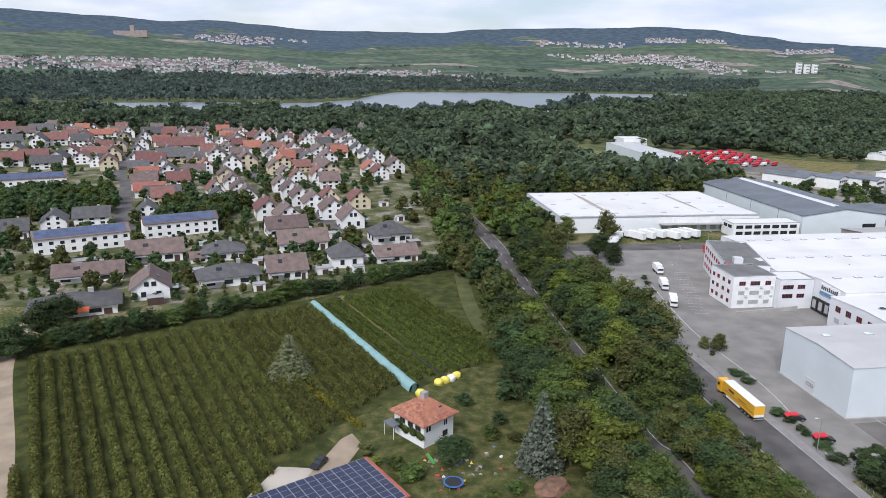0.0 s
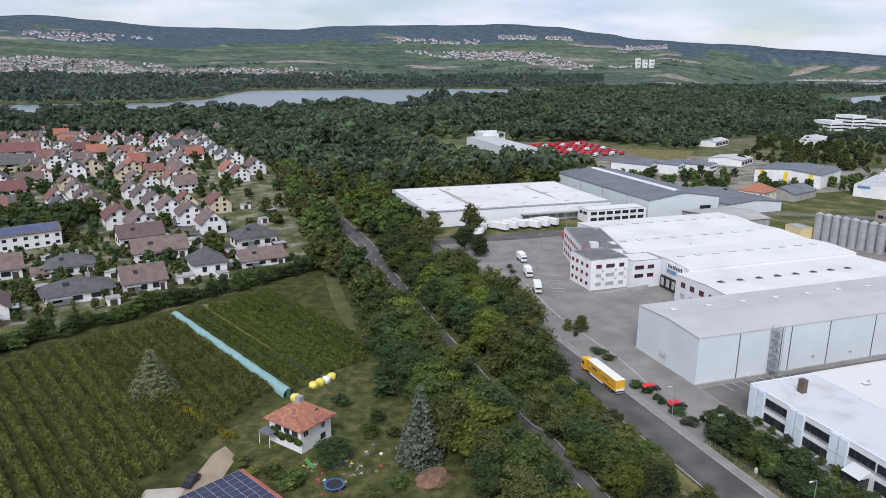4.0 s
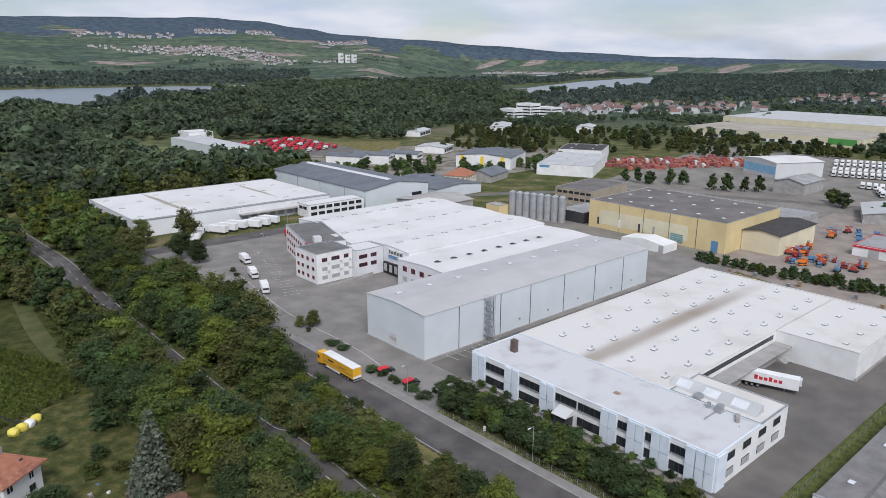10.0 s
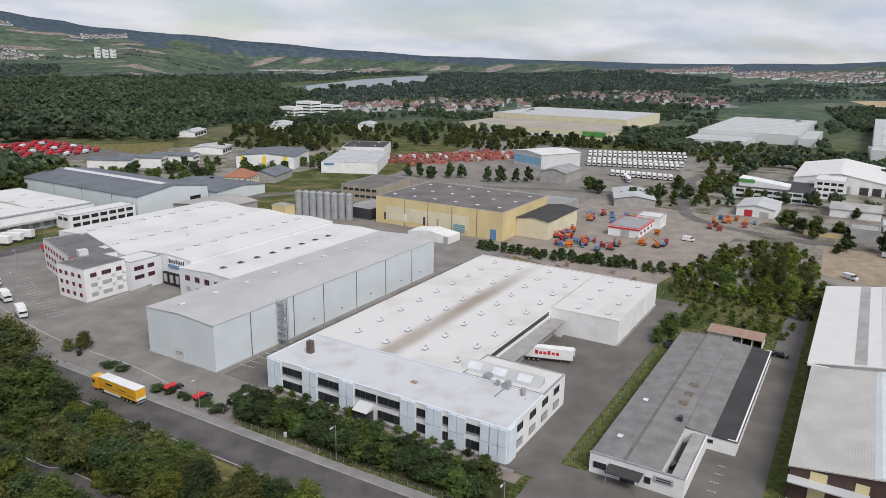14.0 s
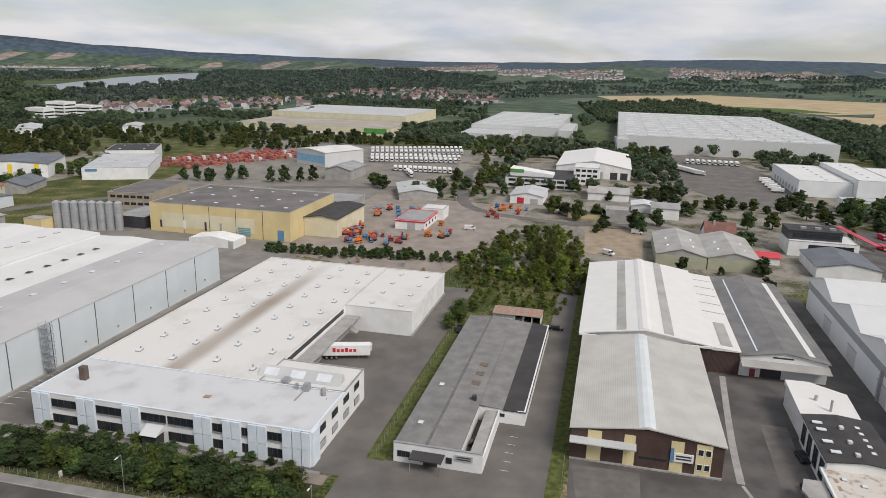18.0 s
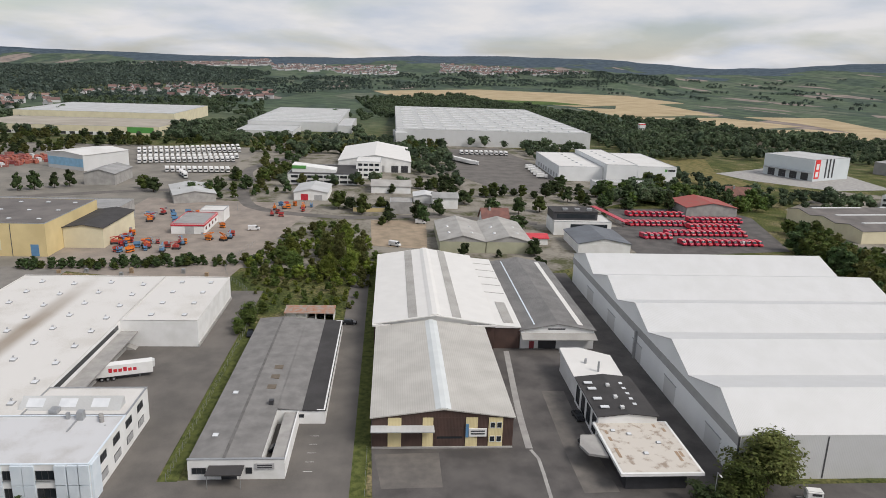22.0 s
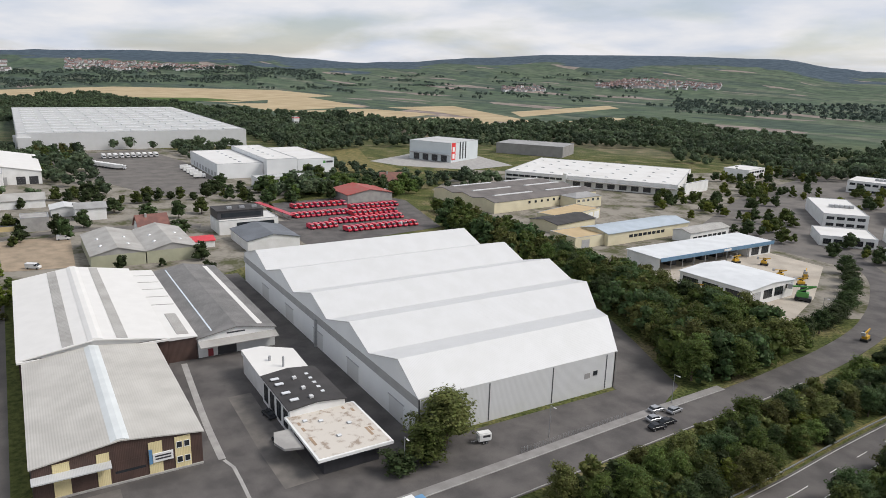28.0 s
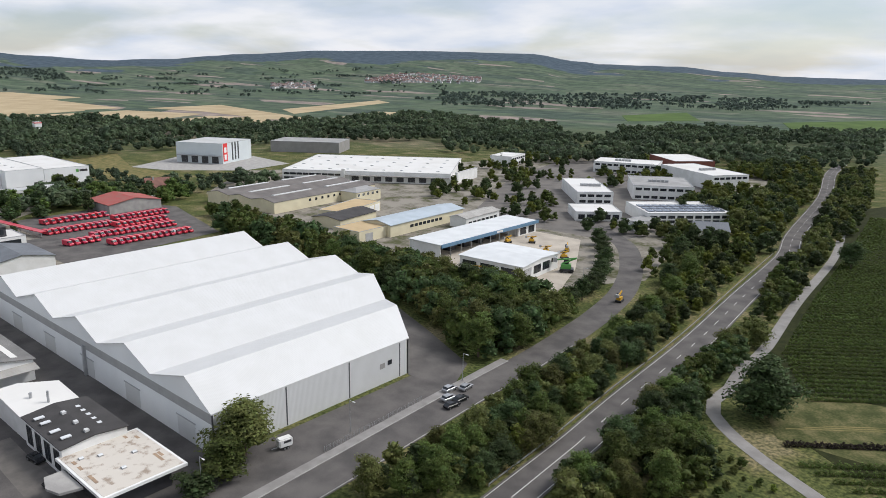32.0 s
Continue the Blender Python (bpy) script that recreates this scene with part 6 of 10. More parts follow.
def broad_meshes(seed, count, size, bushy=False, lumps=11):
    """A broad crown 10 m tall and about 8 m wide with its trunk and limbs."""
    rng = np.random.default_rng(seed)
    cs, rs = [], []
    base = 0.3 if bushy else 1.4
    for i in range(lumps):
        t = (i + rng.uniform(0, 0.9)) / lumps
        z = base + 1.2 + t * (8.0 - base)
        spread = 2.9 * math.sin(math.pi * min(0.97, 0.2 + 0.72 * t)) ** 0.8
        a = i * 2.4 + rng.uniform(-0.6, 0.6)
        r = rng.uniform(1.0, 2.0) * (1.12 - 0.35 * t) * (11 / lumps) ** 0.5
        off = spread * rng.uniform(0.4, 1.0)
        cs.append((off * math.cos(a), off * math.sin(a), z))
        rs.append((r * rng.uniform(0.9, 1.25), r * rng.uniform(0.9, 1.25), r * rng.uniform(0.8, 1.1)))
    cs.append((0, 0, 5.2))
    rs.append((2.2, 2.2, 2.9))
    v, f = leaf_cloud(rng, cs, rs, count, size, 0.7, 0.7, False, count // 11) if count > 1000 else leaf_cloud(rng, cs, rs, count, size, 0.6, 0.9, False)
    bm = bmesh.new()
    limb(bm, (0, 0, -0.3), (0.1, 0.05, 3.2), 0.28, 0.2)
    limb(bm, (0.1, 0.05, 3.2), (0, 0.1, 6.8), 0.2, 0.07)
    for c in cs[::2]:
        limb(bm, (0.05, 0.02, 2.4 + 0.1 * c[2]), (c[0] * 0.8, c[1] * 0.8, c[2]), 0.1, 0.03, 4)
    me = bpy.data.meshes.new("trunk")
    bm.to_mesh(me)
    bm.free()
    me.materials.append(bark)
    return me, (v, f)


def conifer_meshes(seed, count, size):
    rng = np.random.default_rng(seed)
    cs, rs = [], []
    for i in range(15):
        z = 0.9 + i * 0.6
        r = 2.5 * (1 - i / 15.5) + 0.15
        for k in range(max(3, int(r * 3.2))):
            a = 6.28 * k / max(3, int(r * 3.2)) + rng.uniform(-0.3, 0.3)
            cs.append((r * 0.62 * math.cos(a), r * 0.62 * math.sin(a), z - 0.2 * r))
            rs.append((0.5 * r + 0.12, 0.5 * r + 0.12, 0.34))
    v, f = leaf_cloud(rng, cs, rs, count, size, 0.35, 0)
    bm = bmesh.new()
    limb(bm, (0, 0, -0.2), (0, 0, 9.6), 0.22, 0.03)
    me = bpy.data.meshes.new("trunk")
    bm.to_mesh(me)
    bm.free()
    me.materials.append(bark)
    return me, (v, f)


NEAR = [broad_meshes(11 + i, 4600, 0.215, i % 3 != 1, 13) for i in range(7)]
SHRUB = [broad_meshes(91 + i, 1500, 0.36, True, 9) for i in range(4)]
MID = [broad_meshes(41 + i, 360, 0.62, True, 9) for i in range(4)]
CONE = [conifer_meshes(71, 5200, 0.2)]
CROWNS = {}


def plant(x, y, h, w=None, tone="green", detail=1, kind="tree", z=0.0, group="trees along the roads", label=""):
    """One tree: Empty, trunk and crown; crowns of one shape and tone share their mesh."""
    pool = {0: MID, 1: NEAR, 2: CONE, 3: SHRUB}[detail if detail != 1 or h > 5 else 3]
    detail = 3 if pool is SHRUB else detail
    i = random.randrange(len(pool))
    trunk, (v, f) = pool[i]
    key = (detail, i, tone)
    if key not in CROWNS:
        CROWNS[key] = mesh_from("crown", v, f, LEAF[tone])
    sx = (w or h * 0.85) / 8.2
    lab = label or {"green": "leafy green broadleaf tree", "dark": "dense dark green broadleaf tree", "bright": "bright yellow-green young tree", "olive": "olive-green bushy tree", "grey": "silvery grey-green tree", "blue": "tall blue-green spruce"}[tone] + " on rough grass"
    ob = thing(kind, pose(x, y, z, 0, 0, random.uniform(0, 360)) @ Matrix.Diagonal((sx, sx, h / 10, 1)), lab, kind, group)
    for nm, me in (("trunk", trunk), ("crown", CROWNS[key])):
        o = new(nm, me)
        o.parent = ob
    return ob


def inside(p, poly):
    c = False
    for (x0, y0), (x1, y1) in zip(poly, poly[1:] + poly[:1]):
        if (y0 > p[1]) != (y1 > p[1]) and p[0] < (x1 - x0) * (p[1] - y0) / (y1 - y0) + x0:
            c = not c
    return c


KEEP_OUT = []
WATERS = [WATER_NEAR, WATER_FAR, WATER_BEND]


CELLS = {}
CELL_STATE = [0]


def clear_of(p):
    """Whether a plan point lies outside all kept-free rectangles and the water."""
    for x0, y0, x1, y1 in KEEP_OUT[CELL_STATE[0]:]:
        for i in range(int(x0 // 40), int(x1 // 40) + 1):
            for j in range(int(y0 // 40), int(y1 // 40) + 1):
                CELLS.setdefault((i, j), []).append((x0, y0, x1, y1))
    CELL_STATE[0] = len(KEEP_OUT)
    if any(x0 < p[0] < x1 and y0 < p[1] < y1 for x0, y0, x1, y1 in CELLS.get((int(p[0] // 40), int(p[1] // 40)), ())):
        return False
    return p[1] < 1000 or not any(inside(p, q) for q in WATERS)


def scatter(poly, gap, most, seed, free=False):
    """Points at least gap apart inside a plan polygon."""
    rnd = random.Random(seed)
    xs, ys = [p[0] for p in poly], [p[1] for p in poly]
    grid, out = {}, []
    area = (max(xs) - min(xs)) * (max(ys) - min(ys))
    for _ in range(int(area / gap ** 2 * 4)):
        p = (rnd.uniform(min(xs), max(xs)), rnd.uniform(min(ys), max(ys)))
        if not inside(p, poly) or not (free or clear_of(p)):
            continue
        k = (int(p[0] // gap), int(p[1] // gap))
        if any((q[0] - p[0]) ** 2 + (q[1] - p[1]) ** 2 < gap * gap for i in (-1, 0, 1) for j in (-1, 0, 1) for q in grid.get((k[0] + i, k[1] + j), ())):
            continue
        grid.setdefault(k, []).append(p)
        out.append(p)
        if len(out) >= most:
            break
    return out


def belt(poly, gap, most, seed, tones, hs, **kw):
    """Trees as things inside a plan polygon."""
    for x, y in scatter(poly, gap, most, seed):
        h = random.uniform(*hs)
        plant(x, y, h, h * random.uniform(0.85, 1.2), random.choice(tones), 1, **kw)


def grove(name, poly, gap, most, seed, tones, hs, label, shapes=None, clump=None, free=False):
    """Many trees past counting, joined by tone into one mesh each."""
    rng = np.random.default_rng(seed)
    pts = scatter(poly, gap, most, seed, free)
    for tone in sorted(set(tones)):
        vs, fs, n = [], [], 0
        for x, y in pts:
            if tones[int(abs(x * 7.3 + y * 3.1)) % len(tones)] != tone:
                continue
            if clump is not None and noise.noise(Vector((x / 24, y / 24, seed))) < clump:
                continue
            v, f = (shapes or [m[1] for m in MID])[rng.integers(4)]
            a, h = rng.uniform(0, 6.28), rng.uniform(*hs) / 10
            w = h * rng.uniform(0.95, 1.3)
            c, s = math.cos(a), math.sin(a)
            vs.append(np.stack([(v[:, 0] * c - v[:, 1] * s) * w + x, (v[:, 0] * s + v[:, 1] * c) * w + y, v[:, 2] * h], 1))
            fs.append(f + n)
            n += len(v)
        if vs:
            tagged(new(name, mesh_from(name, np.concatenate(vs), np.concatenate(fs), LEAF[tone])), label, "trees", kind="stuff")


FAR_SHAPES = []
for i in range(5):
    rng = np.random.default_rng(200 + i)
    cs = [(rng.uniform(-2.4, 2.4), rng.uniform(-2.4, 2.4), rng.uniform(4, 8)) for _ in range(5)] + [(0, 0, 5)]
    FAR_SHAPES.append(leaf_cloud(rng, cs, [(2.2, 2.2, 1.9)] * 5 + [(3, 3, 3.6)], 90, 1.0, 0.6, 0.8, False))
SMALL_SHAPES = []
for i in range(5):
    rng = np.random.default_rng(300 + i)
    SMALL_SHAPES.append(leaf_cloud(rng, [(0, 0, 5), (1.5, 1, 6.5), (-1.6, -0.6, 6)], [(3.4, 3.4, 4), (2, 2, 2), (2, 2, 2)], 46, 1.6, 0.5, 0))


def far_wood(name, poly, gap, most, seed, hs, label, material=None, near=False, clump=None):
    """A closed wood far off: one mesh of many loose crowns."""
    pts = scatter(poly, gap, most, seed)
    rng = np.random.default_rng(seed)
    vs, fs, n = [], [], 0
    for x, y in pts:
        v, f = (FAR_SHAPES if near else SMALL_SHAPES)[rng.integers(5)]
        lie = noise.noise(Vector((x / 90, y / 90, seed)))
        if clump is not None and lie < clump:
            continue
        a, h = rng.uniform(0, 6.28), rng.uniform(*hs) / 10 * (1 + 0.7 * lie)
        w = h * rng.uniform(0.9, 1.3)
        c, s = math.cos(a), math.sin(a)
        r = math.hypot(x, y)
        z = ground_height(r, math.degrees(math.atan2(x, y)))
        vs.append(np.stack([(v[:, 0] * c - v[:, 1] * s) * w + x, (v[:, 0] * s + v[:, 1] * c) * w + y, v[:, 2] * h + z - 0.8 * h], 1))
        fs.append(f + n)
        n += len(v)
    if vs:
        tagged(new(name, mesh_from(name, np.concatenate(vs), np.concatenate(fs), material or wood_far_haze)), label, "woods", kind="stuff")


# rectangles where no tree grows: buildings, yards and roads
KEEP_OUT += [(84, -70, 262, 300), (104, 300, 265, 405), (59.2, -100, 65.2, 640), (262, 60, 400, 330), (186, -66, 262, 6), (470, -200, 580, -100), (284, -110, 420, 0), (300, -200, 402, -118), (400, 0, 450, 60), (452, -15, 605, 70), (125, -290, 235, -195), (510, -370, 565, -295), (340, -405, 525, -312), (280, -322, 380, -228), (186, -290, 208, -230), (140, -244, 178, -210), (690, -200, 870, 0), (700, 220, 865, 405), (730, 40, 1005, 165), (270, 510, 360, 640), (100, -135, 107, -70)]
for line, q in (([(91, 60), (94, 0), (97, -70), (99.5, -120), (100.5, -150), (102, -172), (106, -205), (113, -235), (128, -270), (149, -302), (190, -335)], 5.2), ([(66.5, -98), (67.5, -123), (69.4, -150), (72, -200), (77, -256), (83, -328), (93, -380), (111, -511), (136, -636)], 5.4), ([(5, -126), (23, -137), (30, -141), (42, -149), (51, -158), (53.5, -165), (53, -175), (55, -190), (55, -210), (60.5, -262), (67, -344), (80, -420)], 2.4), ([(439, 91), (379, 73), (357, 25), (363, -19), (356, -56), (350, -75)], 5), ([(275, 296), (300, 290), (345, 262), (380, 230), (420, 150), (440, 91), (520, 100), (650, 60)], 5)):
    KEEP_OUT += [(x - q, y - q, x + q, y + q) for x, y in smooth_line(line, 5.0)]
KEEP_OUT += [(122, -385, 190, -338), (165, -470, 228, -405), (186, -350, 215, -325), (198, -425, 258, -370), (105, -355, 134, -334), (140, -560, 200, -480), (200, -620, 260, -540), (238, -560, 310, -500), (186, -346, 200, -325)]
KEEP_OUT += [(228, 455, 340, 515), (215, 500, 272, 650), (715, 622, 790, 695), (175, 588, 232, 640), (64, 500, 76, 530), (68, 520, 84, 560), (76, 545, 98, 590), (88, 575, 112, 620), (100, 600, 128, 650)]
KEEP_OUT += [(684, -200, 1056, 0), (440, -122, 680, -46), (430, 100, 600, 200), (262, 120, 440, 330), (440, 222, 560, 350)]
STREET_A = [(-146, 330, 13, 10, 7.6, 14, "dw"), (-135, 348, 12, 9, 7.6, 104, "dw"), (-121, 357, 13, 10, 7.6, 14, "dw"), (-97, 364, 12, 9, 8.5, 104, "dw"), (-89, 356, 9, 8, 6.6, 104, "dw"), (-92, 262, 22, 9, 5.7, 14, "bw"), (-85, 227, 24, 13, 5.7, 14, "dw"), (-66, 243, 15, 12, 7.6, 104, "bw"), (-75, 287, 20, 10, 7.6, 14, "bw"), (-49, 288, 16, 11, 6.6, 14, "dw"), (-42, 254, 20, 12, 6.6, 14, "dw"), (-22, 259, 14, 12, 7.6, 14, "bw"), (-18, 300, 20, 10, 7.6, 14, "bw"), (0, 274, 12, 12, 8.5, 100, "dw")]
STREET_B = [(20, 310, 17, 12, 8.5, 14, "dw"), (20, 279, 17, 10, 5.7, 14, "bw"), (-27, 328, 18, 10, 7.6, 14, "bw"), (-56, 283, 10, 5, 3.8, 14, "bw"), (-39, 365, 14, 10, 9.5, 10, "rw"), (3, 341, 13, 11, 9.5, 10, "bw"), (-6, 363, 12, 10, 9.5, 10, "bw"), (-16, 381, 11, 10, 9.5, 10, "bw"), (-24, 399, 11, 9, 9.5, 10, "bw"), (-31, 420, 11, 9, 9.5, 10, "bw"), (-38, 443, 11, 9, 8.5, 10, "bw"), (-54, 408, 13, 9, 8.5, 10, "bw"), (-61, 429, 13, 9, 8.5, 10, "bw"), (-69, 455, 13, 9, 8.5, 10, "bw")]
STREET_C = [(-77, 483, 12, 9, 8.5, 10, "bc"), (-12, 505, 24, 12, 10.4, 10, "bc"), (19, 500, 12, 10, 10.4, 100, "ow"), (37, 515, 12, 10, 10.4, 100, "bw"), (26, 566, 10, 10, 10.4, 100, "dw"), (19, 593, 10, 10, 9.5, 100, "dw"), (13, 623, 10, 10, 9.5, 100, "dw"), (6, 656, 10, 10, 9.5, 100, "dw"), (21, 755, 12, 12, 14.2, 100, "bw"), (-12, 712, 15, 11, 10.4, 100, "ow"), (-3, 683, 12, 10, 9.5, 10, "bw"), (-34, 712, 17, 11, 10.4, 100, "dw"), (-46, 789, 15, 11, 9.5, 10, "dw"), (-54, 693, 14, 11, 10.4, 10, "dw")]
STREET_D = [(-76, 790, 15, 12, 14.2, 100, "bw"), (-75, 694, 16, 12, 13.3, 10, "bw"), (-96, 676, 14, 11, 11.4, 10, "dw"), (-20, 609, 14, 11, 9.5, 100, "bw"), (-12, 568, 18, 11, 9.5, 10, "bw"), (-27, 562, 12, 11, 9.5, 100, "dw"), (-42, 624, 13, 10, 9.5, 10, "rw"), (-61, 611, 22, 11, 10.4, 10, "bw"), (-45, 539, 16, 11, 9.5, 10, "oc"), (-70, 535, 16, 12, 12.3, 10, "bc"), (-79, 527, 12, 11, 11.4, 10, "dw"), (-93, 612, 12, 11, 9.5, 10, "bw"), (-100, 587, 14, 11, 9.5, 10, "bw"), (-122, 663, 13, 11, 11.4, 100, "dw")]
STREET_E = [(-107, 541, 14, 10, 9.5, 100, "bc"), (-139, 644, 30, 12, 11.4, 10, "rw"), (-127, 573, 24, 13, 10.4, 10, "dc"), (-116, 495, 12, 10, 9.5, 100, "dw"), (-139, 543, 16, 12, 10.4, 10, "rw"), (-128, 486, 12, 9, 8.5, 14, "ow"), (-122, 454, 12, 9, 8.5, 14, "bw"), (-112, 429, 14, 9, 7.6, 14, "ow"), (-104, 424, 16, 8, 6.6, 14, "dw"), (-152, 548, 10, 9, 10.4, 104, "dw"), (-163, 599, 10, 9, 10.4, 104, "dw"), (-173, 651, 10, 9, 10.4, 104, "bw"), (-186, 713, 10, 9, 10.4, 104, "dw"), (-190, 755, 16, 11, 10.4, 14, "dw")]
STREET_F = [(-202, 839, 14, 11, 10.4, 100, "dw"), (-185, 868, 16, 12, 11.4, 14, "dw"), (-228, 945, 16, 12, 12.3, 14, "bw"), (-167, 538, 12, 10, 10.4, 104, "rc"), (-179, 589, 12, 10, 10.4, 104, "rc"), (-190, 644, 12, 10, 10.4, 104, "bc"), (-203, 704, 12, 10, 10.4, 104, "bc"), (-216, 765, 12, 10, 10.4, 104, "bw"), (-229, 832, 12, 10, 10.4, 104, "bw"), (-250, 866, 16, 11, 10.4, 14, "bw"), (-195, 601, 18, 12, 8.5, 14, "rc"), (-236, 755, 20, 11, 8.5, 14, "ow"), (-240, 710, 18, 11, 11.4, 100, "rw"), (-197, 575, 16, 11, 8.5, 100, "rw")]
STREET_G = [(-210, 591, 13, 11, 10.4, 100, "rw"), (-212, 569, 14, 11, 9.5, 100, "dw"), (-212, 546, 16, 11, 8.5, 14, "dw"), (-232, 576, 16, 11, 9.5, 14, "rw"), (-250, 592, 14, 11, 11.4, 100, "dc"), (-244, 558, 18, 11, 9.5, 14, "rw"), (-260, 696, 16, 11, 10.4, 14, "rw"), (-268, 679, 14, 11, 11.4, 100, "dw"), (-293, 679, 18, 11, 10.4, 14, "dw"), (-344, 789, 18, 12, 12.3, 14, "rw"), (-368, 908, 16, 12, 13.3, 14, "bc"), (-307, 789, 18, 12, 10.4, 14, "dw"), (-312, 760, 16, 11, 10.4, 14, "bw"), (-291, 895, 26, 12, 11.4, 14, "dw")]
STREET_H = [(-309, 880, 16, 12, 14.2, 100, "bw"), (-333, 994, 16, 12, 11.4, 14, "dw"), (-385, 885, 18, 12, 10.4, 14, "dw")]
VILLAGE_STREETS = [[(-100, 340), (-111, 370), (-135, 464), (-160, 538), (-187, 680), (-216, 814)], [(28, 280), (7, 307), (-5, 342), (-21, 385), (-46, 459), (-62, 507), (-80, 560)]]
STANDING = []
for row in (STREET_A, STREET_B, STREET_C, STREET_D, STREET_E, STREET_F, STREET_G, STREET_H):
    for hx, hy, hw, hd, hh, turn, look_of in row:
        k = 1.0 if hy < 345 else 1.2
        house(hx, hy, hw * k, hd * k, hh * (1.1 if hy > 345 else 1.12), (turn + 90 if turn == 10 and row in (STREET_B, STREET_C, STREET_D) else turn) + random.uniform(-3, 3), look_of[0], look_of[1])
        STANDING.append((hx, hy, max(hw, hd) * 0.55))
for line in VILLAGE_STREETS:
    STANDING += [(x, y, 4.5) for x, y in smooth_line(line, 6.0)]
for (xa, ya), (xb, yb) in (((-120, 292), (-92, 308)), ((-94, 316), (-66, 336)), ((-202, 448), (-169, 470))):
    STANDING += [(xa + (xb - xa) * t, ya + (yb - ya) * t, 10) for t in (0, 0.35, 0.7, 1)]
# closer-set houses between the streets
rnd = random.Random(77)
n = 0
for _ in range(6000):
    hx, hy = rnd.uniform(-330, 45), rnd.uniform(330, 860)
    if hx > 45 - (hy - 330) * 0.09 or hx < -60 - (hy - 300) * 0.48 or (-215 < hx < -112 and 350 < hy < 425) or (-92 < hx < -52 and 345 < hy < 395) or (10 < hx and hy < 470):
        continue
    r = rnd.uniform(6.5, 8.5)
    if any((hx - x) ** 2 + (hy - y) ** 2 < (r + q) ** 2 for x, y, q in STANDING):
        continue
    STANDING.append((hx, hy, r))
    house(hx, hy, r * 1.75, r * 1.45, rnd.uniform(8.5, 11.5), rnd.choice([10, 14, 100, 104]) + rnd.uniform(-3, 3), rnd.choice("bbbbddrrro"), rnd.choice("wwwwc"))
    n += 1
    if n >= 110:
        break
KEEP_HOUSES = STANDING
village_ground = mat("garden_plots", (0.25, 0.23, 0.195), (0.065, 0.078, 0.03), 11, 0.95, fine=6, c3=(0.125, 0.125, 0.06), lo=0.38, hi=0.64, spec=0.1)
sheet("village_ground", [(-130, 235), (-40, 225), (40, 275), (46, 330), (52, 520), (20, 780), (-200, 900), (-420, 950), (-330, 620), (-190, 300)], 0.045, village_ground, "gardens, lawns and paved courts of the village", "ground")
cells = mat("solar_modules", (0.10, 0.13, 0.22), (0.07, 0.09, 0.16), 3, 0.25)


def solar_block(x, y, length, turn, h=8.2):
    """A long white block of flats whose low roof carries rows of panels."""
    b = Bld("apartment_block", 0, 0, "long white apartment block with solar panels on its roof", "apartment block", "apartment blocks")
    b.box("wall", WALLS["w"], 0, 0, -0.2, length, 11, h)
    b.gable(0, 0, length, 11, h, 2.6, "x", ROOFS["b"], WALLS["w"], 0.5, 0.22)
    w = bmesh.new()
    cols = int(length / 1.3)
    for i in range(cols):
        for j in range(3):
            y0 = 0.25 + j * 1.65
            z0 = h + 0.32 + 2.6 * y0 / 5.5
            x0 = 0.5 + i * 1.28
            q = [w.verts.new(p) for p in ((x0, y0, z0), (x0 + 1.2, y0, z0), (x0 + 1.2, y0 + 1.55, z0 + 0.733), (x0, y0 + 1.55, z0 + 0.733))]
            w.faces.new(q)
    pn = b.put("solar_array", w, cells)
    pn["kind"] = "stuff"
    for z in (1.0, 4.0):
        row = b.put("glazing", boxes(*[b.on("s", 0, 1.5 + 4 * k, 3.1 + 4 * k, z, z + 1.3, 0.05) for k in range(int(length / 4))]), glass_dark)
        row["kind"] = "stuff"
    b.ob.matrix_basis = pose(x, y, 0, 0, 0, turn)
    return b


solar_block(-124, 296, 36, 24, 6.6)
solar_block(-88, 322, 32, 22, 6.6)
solar_block(-206, 446, 40, 20, 7)
awn = Bld("awning", 0, 0, "orange fabric awning on the terrace of a modern house", "awning")
awn.put("fabric", prism(bmesh.new(), [(0, 0), (5, 0), (5, 3.2), (0, 3.2)], lambda x, y: 2.6 + y * 0.2, lambda x, y: 2.66 + y * 0.2), mat("orange_fabric", (0.75, 0.16, 0.05), None, 2, 0.8))
for q in (0.1, 4.9):
    awn.put("support", cyl(bmesh.new(), q, 0.1, 0, 2.6, 0.05, n=6), galv)
awn.ob.matrix_basis = pose(-83, 217, 0, 0, 0, 14)

# garden sheds and garages between the near houses
for k, (x, y, w, d, turn) in enumerate(((-62, 232, 5, 4, 14), (-30, 243, 4, 3, 14), (-8, 262, 6, 5, 14), (-55, 262, 6, 6, 104), (-33, 276, 6, 4, 14), (5, 262, 4, 3, 14), (10, 292, 5, 5, 104), (-58, 305, 7, 6, 14), (-5, 318, 6, 5, 14), (30, 300, 5, 4, 14), (-100, 280, 8, 5, 14), (28, 352, 4, 3, 20), (34, 372, 4, 3, 30), (22, 390, 5, 3, 10))):
    sh = Bld("garden_shed", 0, 0, "small flat-roofed garage between village gardens", "shed", "sheds of the village")
    sh.box("wall", WALLS["w"] if k % 3 else brown_panel, -w / 2, -d / 2, 0, w / 2, d / 2, 2.5)
    sh.box("roof", grey_roof, -w / 2 - 0.2, -d / 2 - 0.2, 2.5, w / 2 + 0.2, d / 2 + 0.2, 2.7)
    sh.put("door", boxes(sh.on("s", -d / 2, -1.1, 1.1, 0.1, 2.1, 0.05)), brown_panel)
    sh.ob.matrix_basis = pose(x, y, 0, 0, 0, turn)
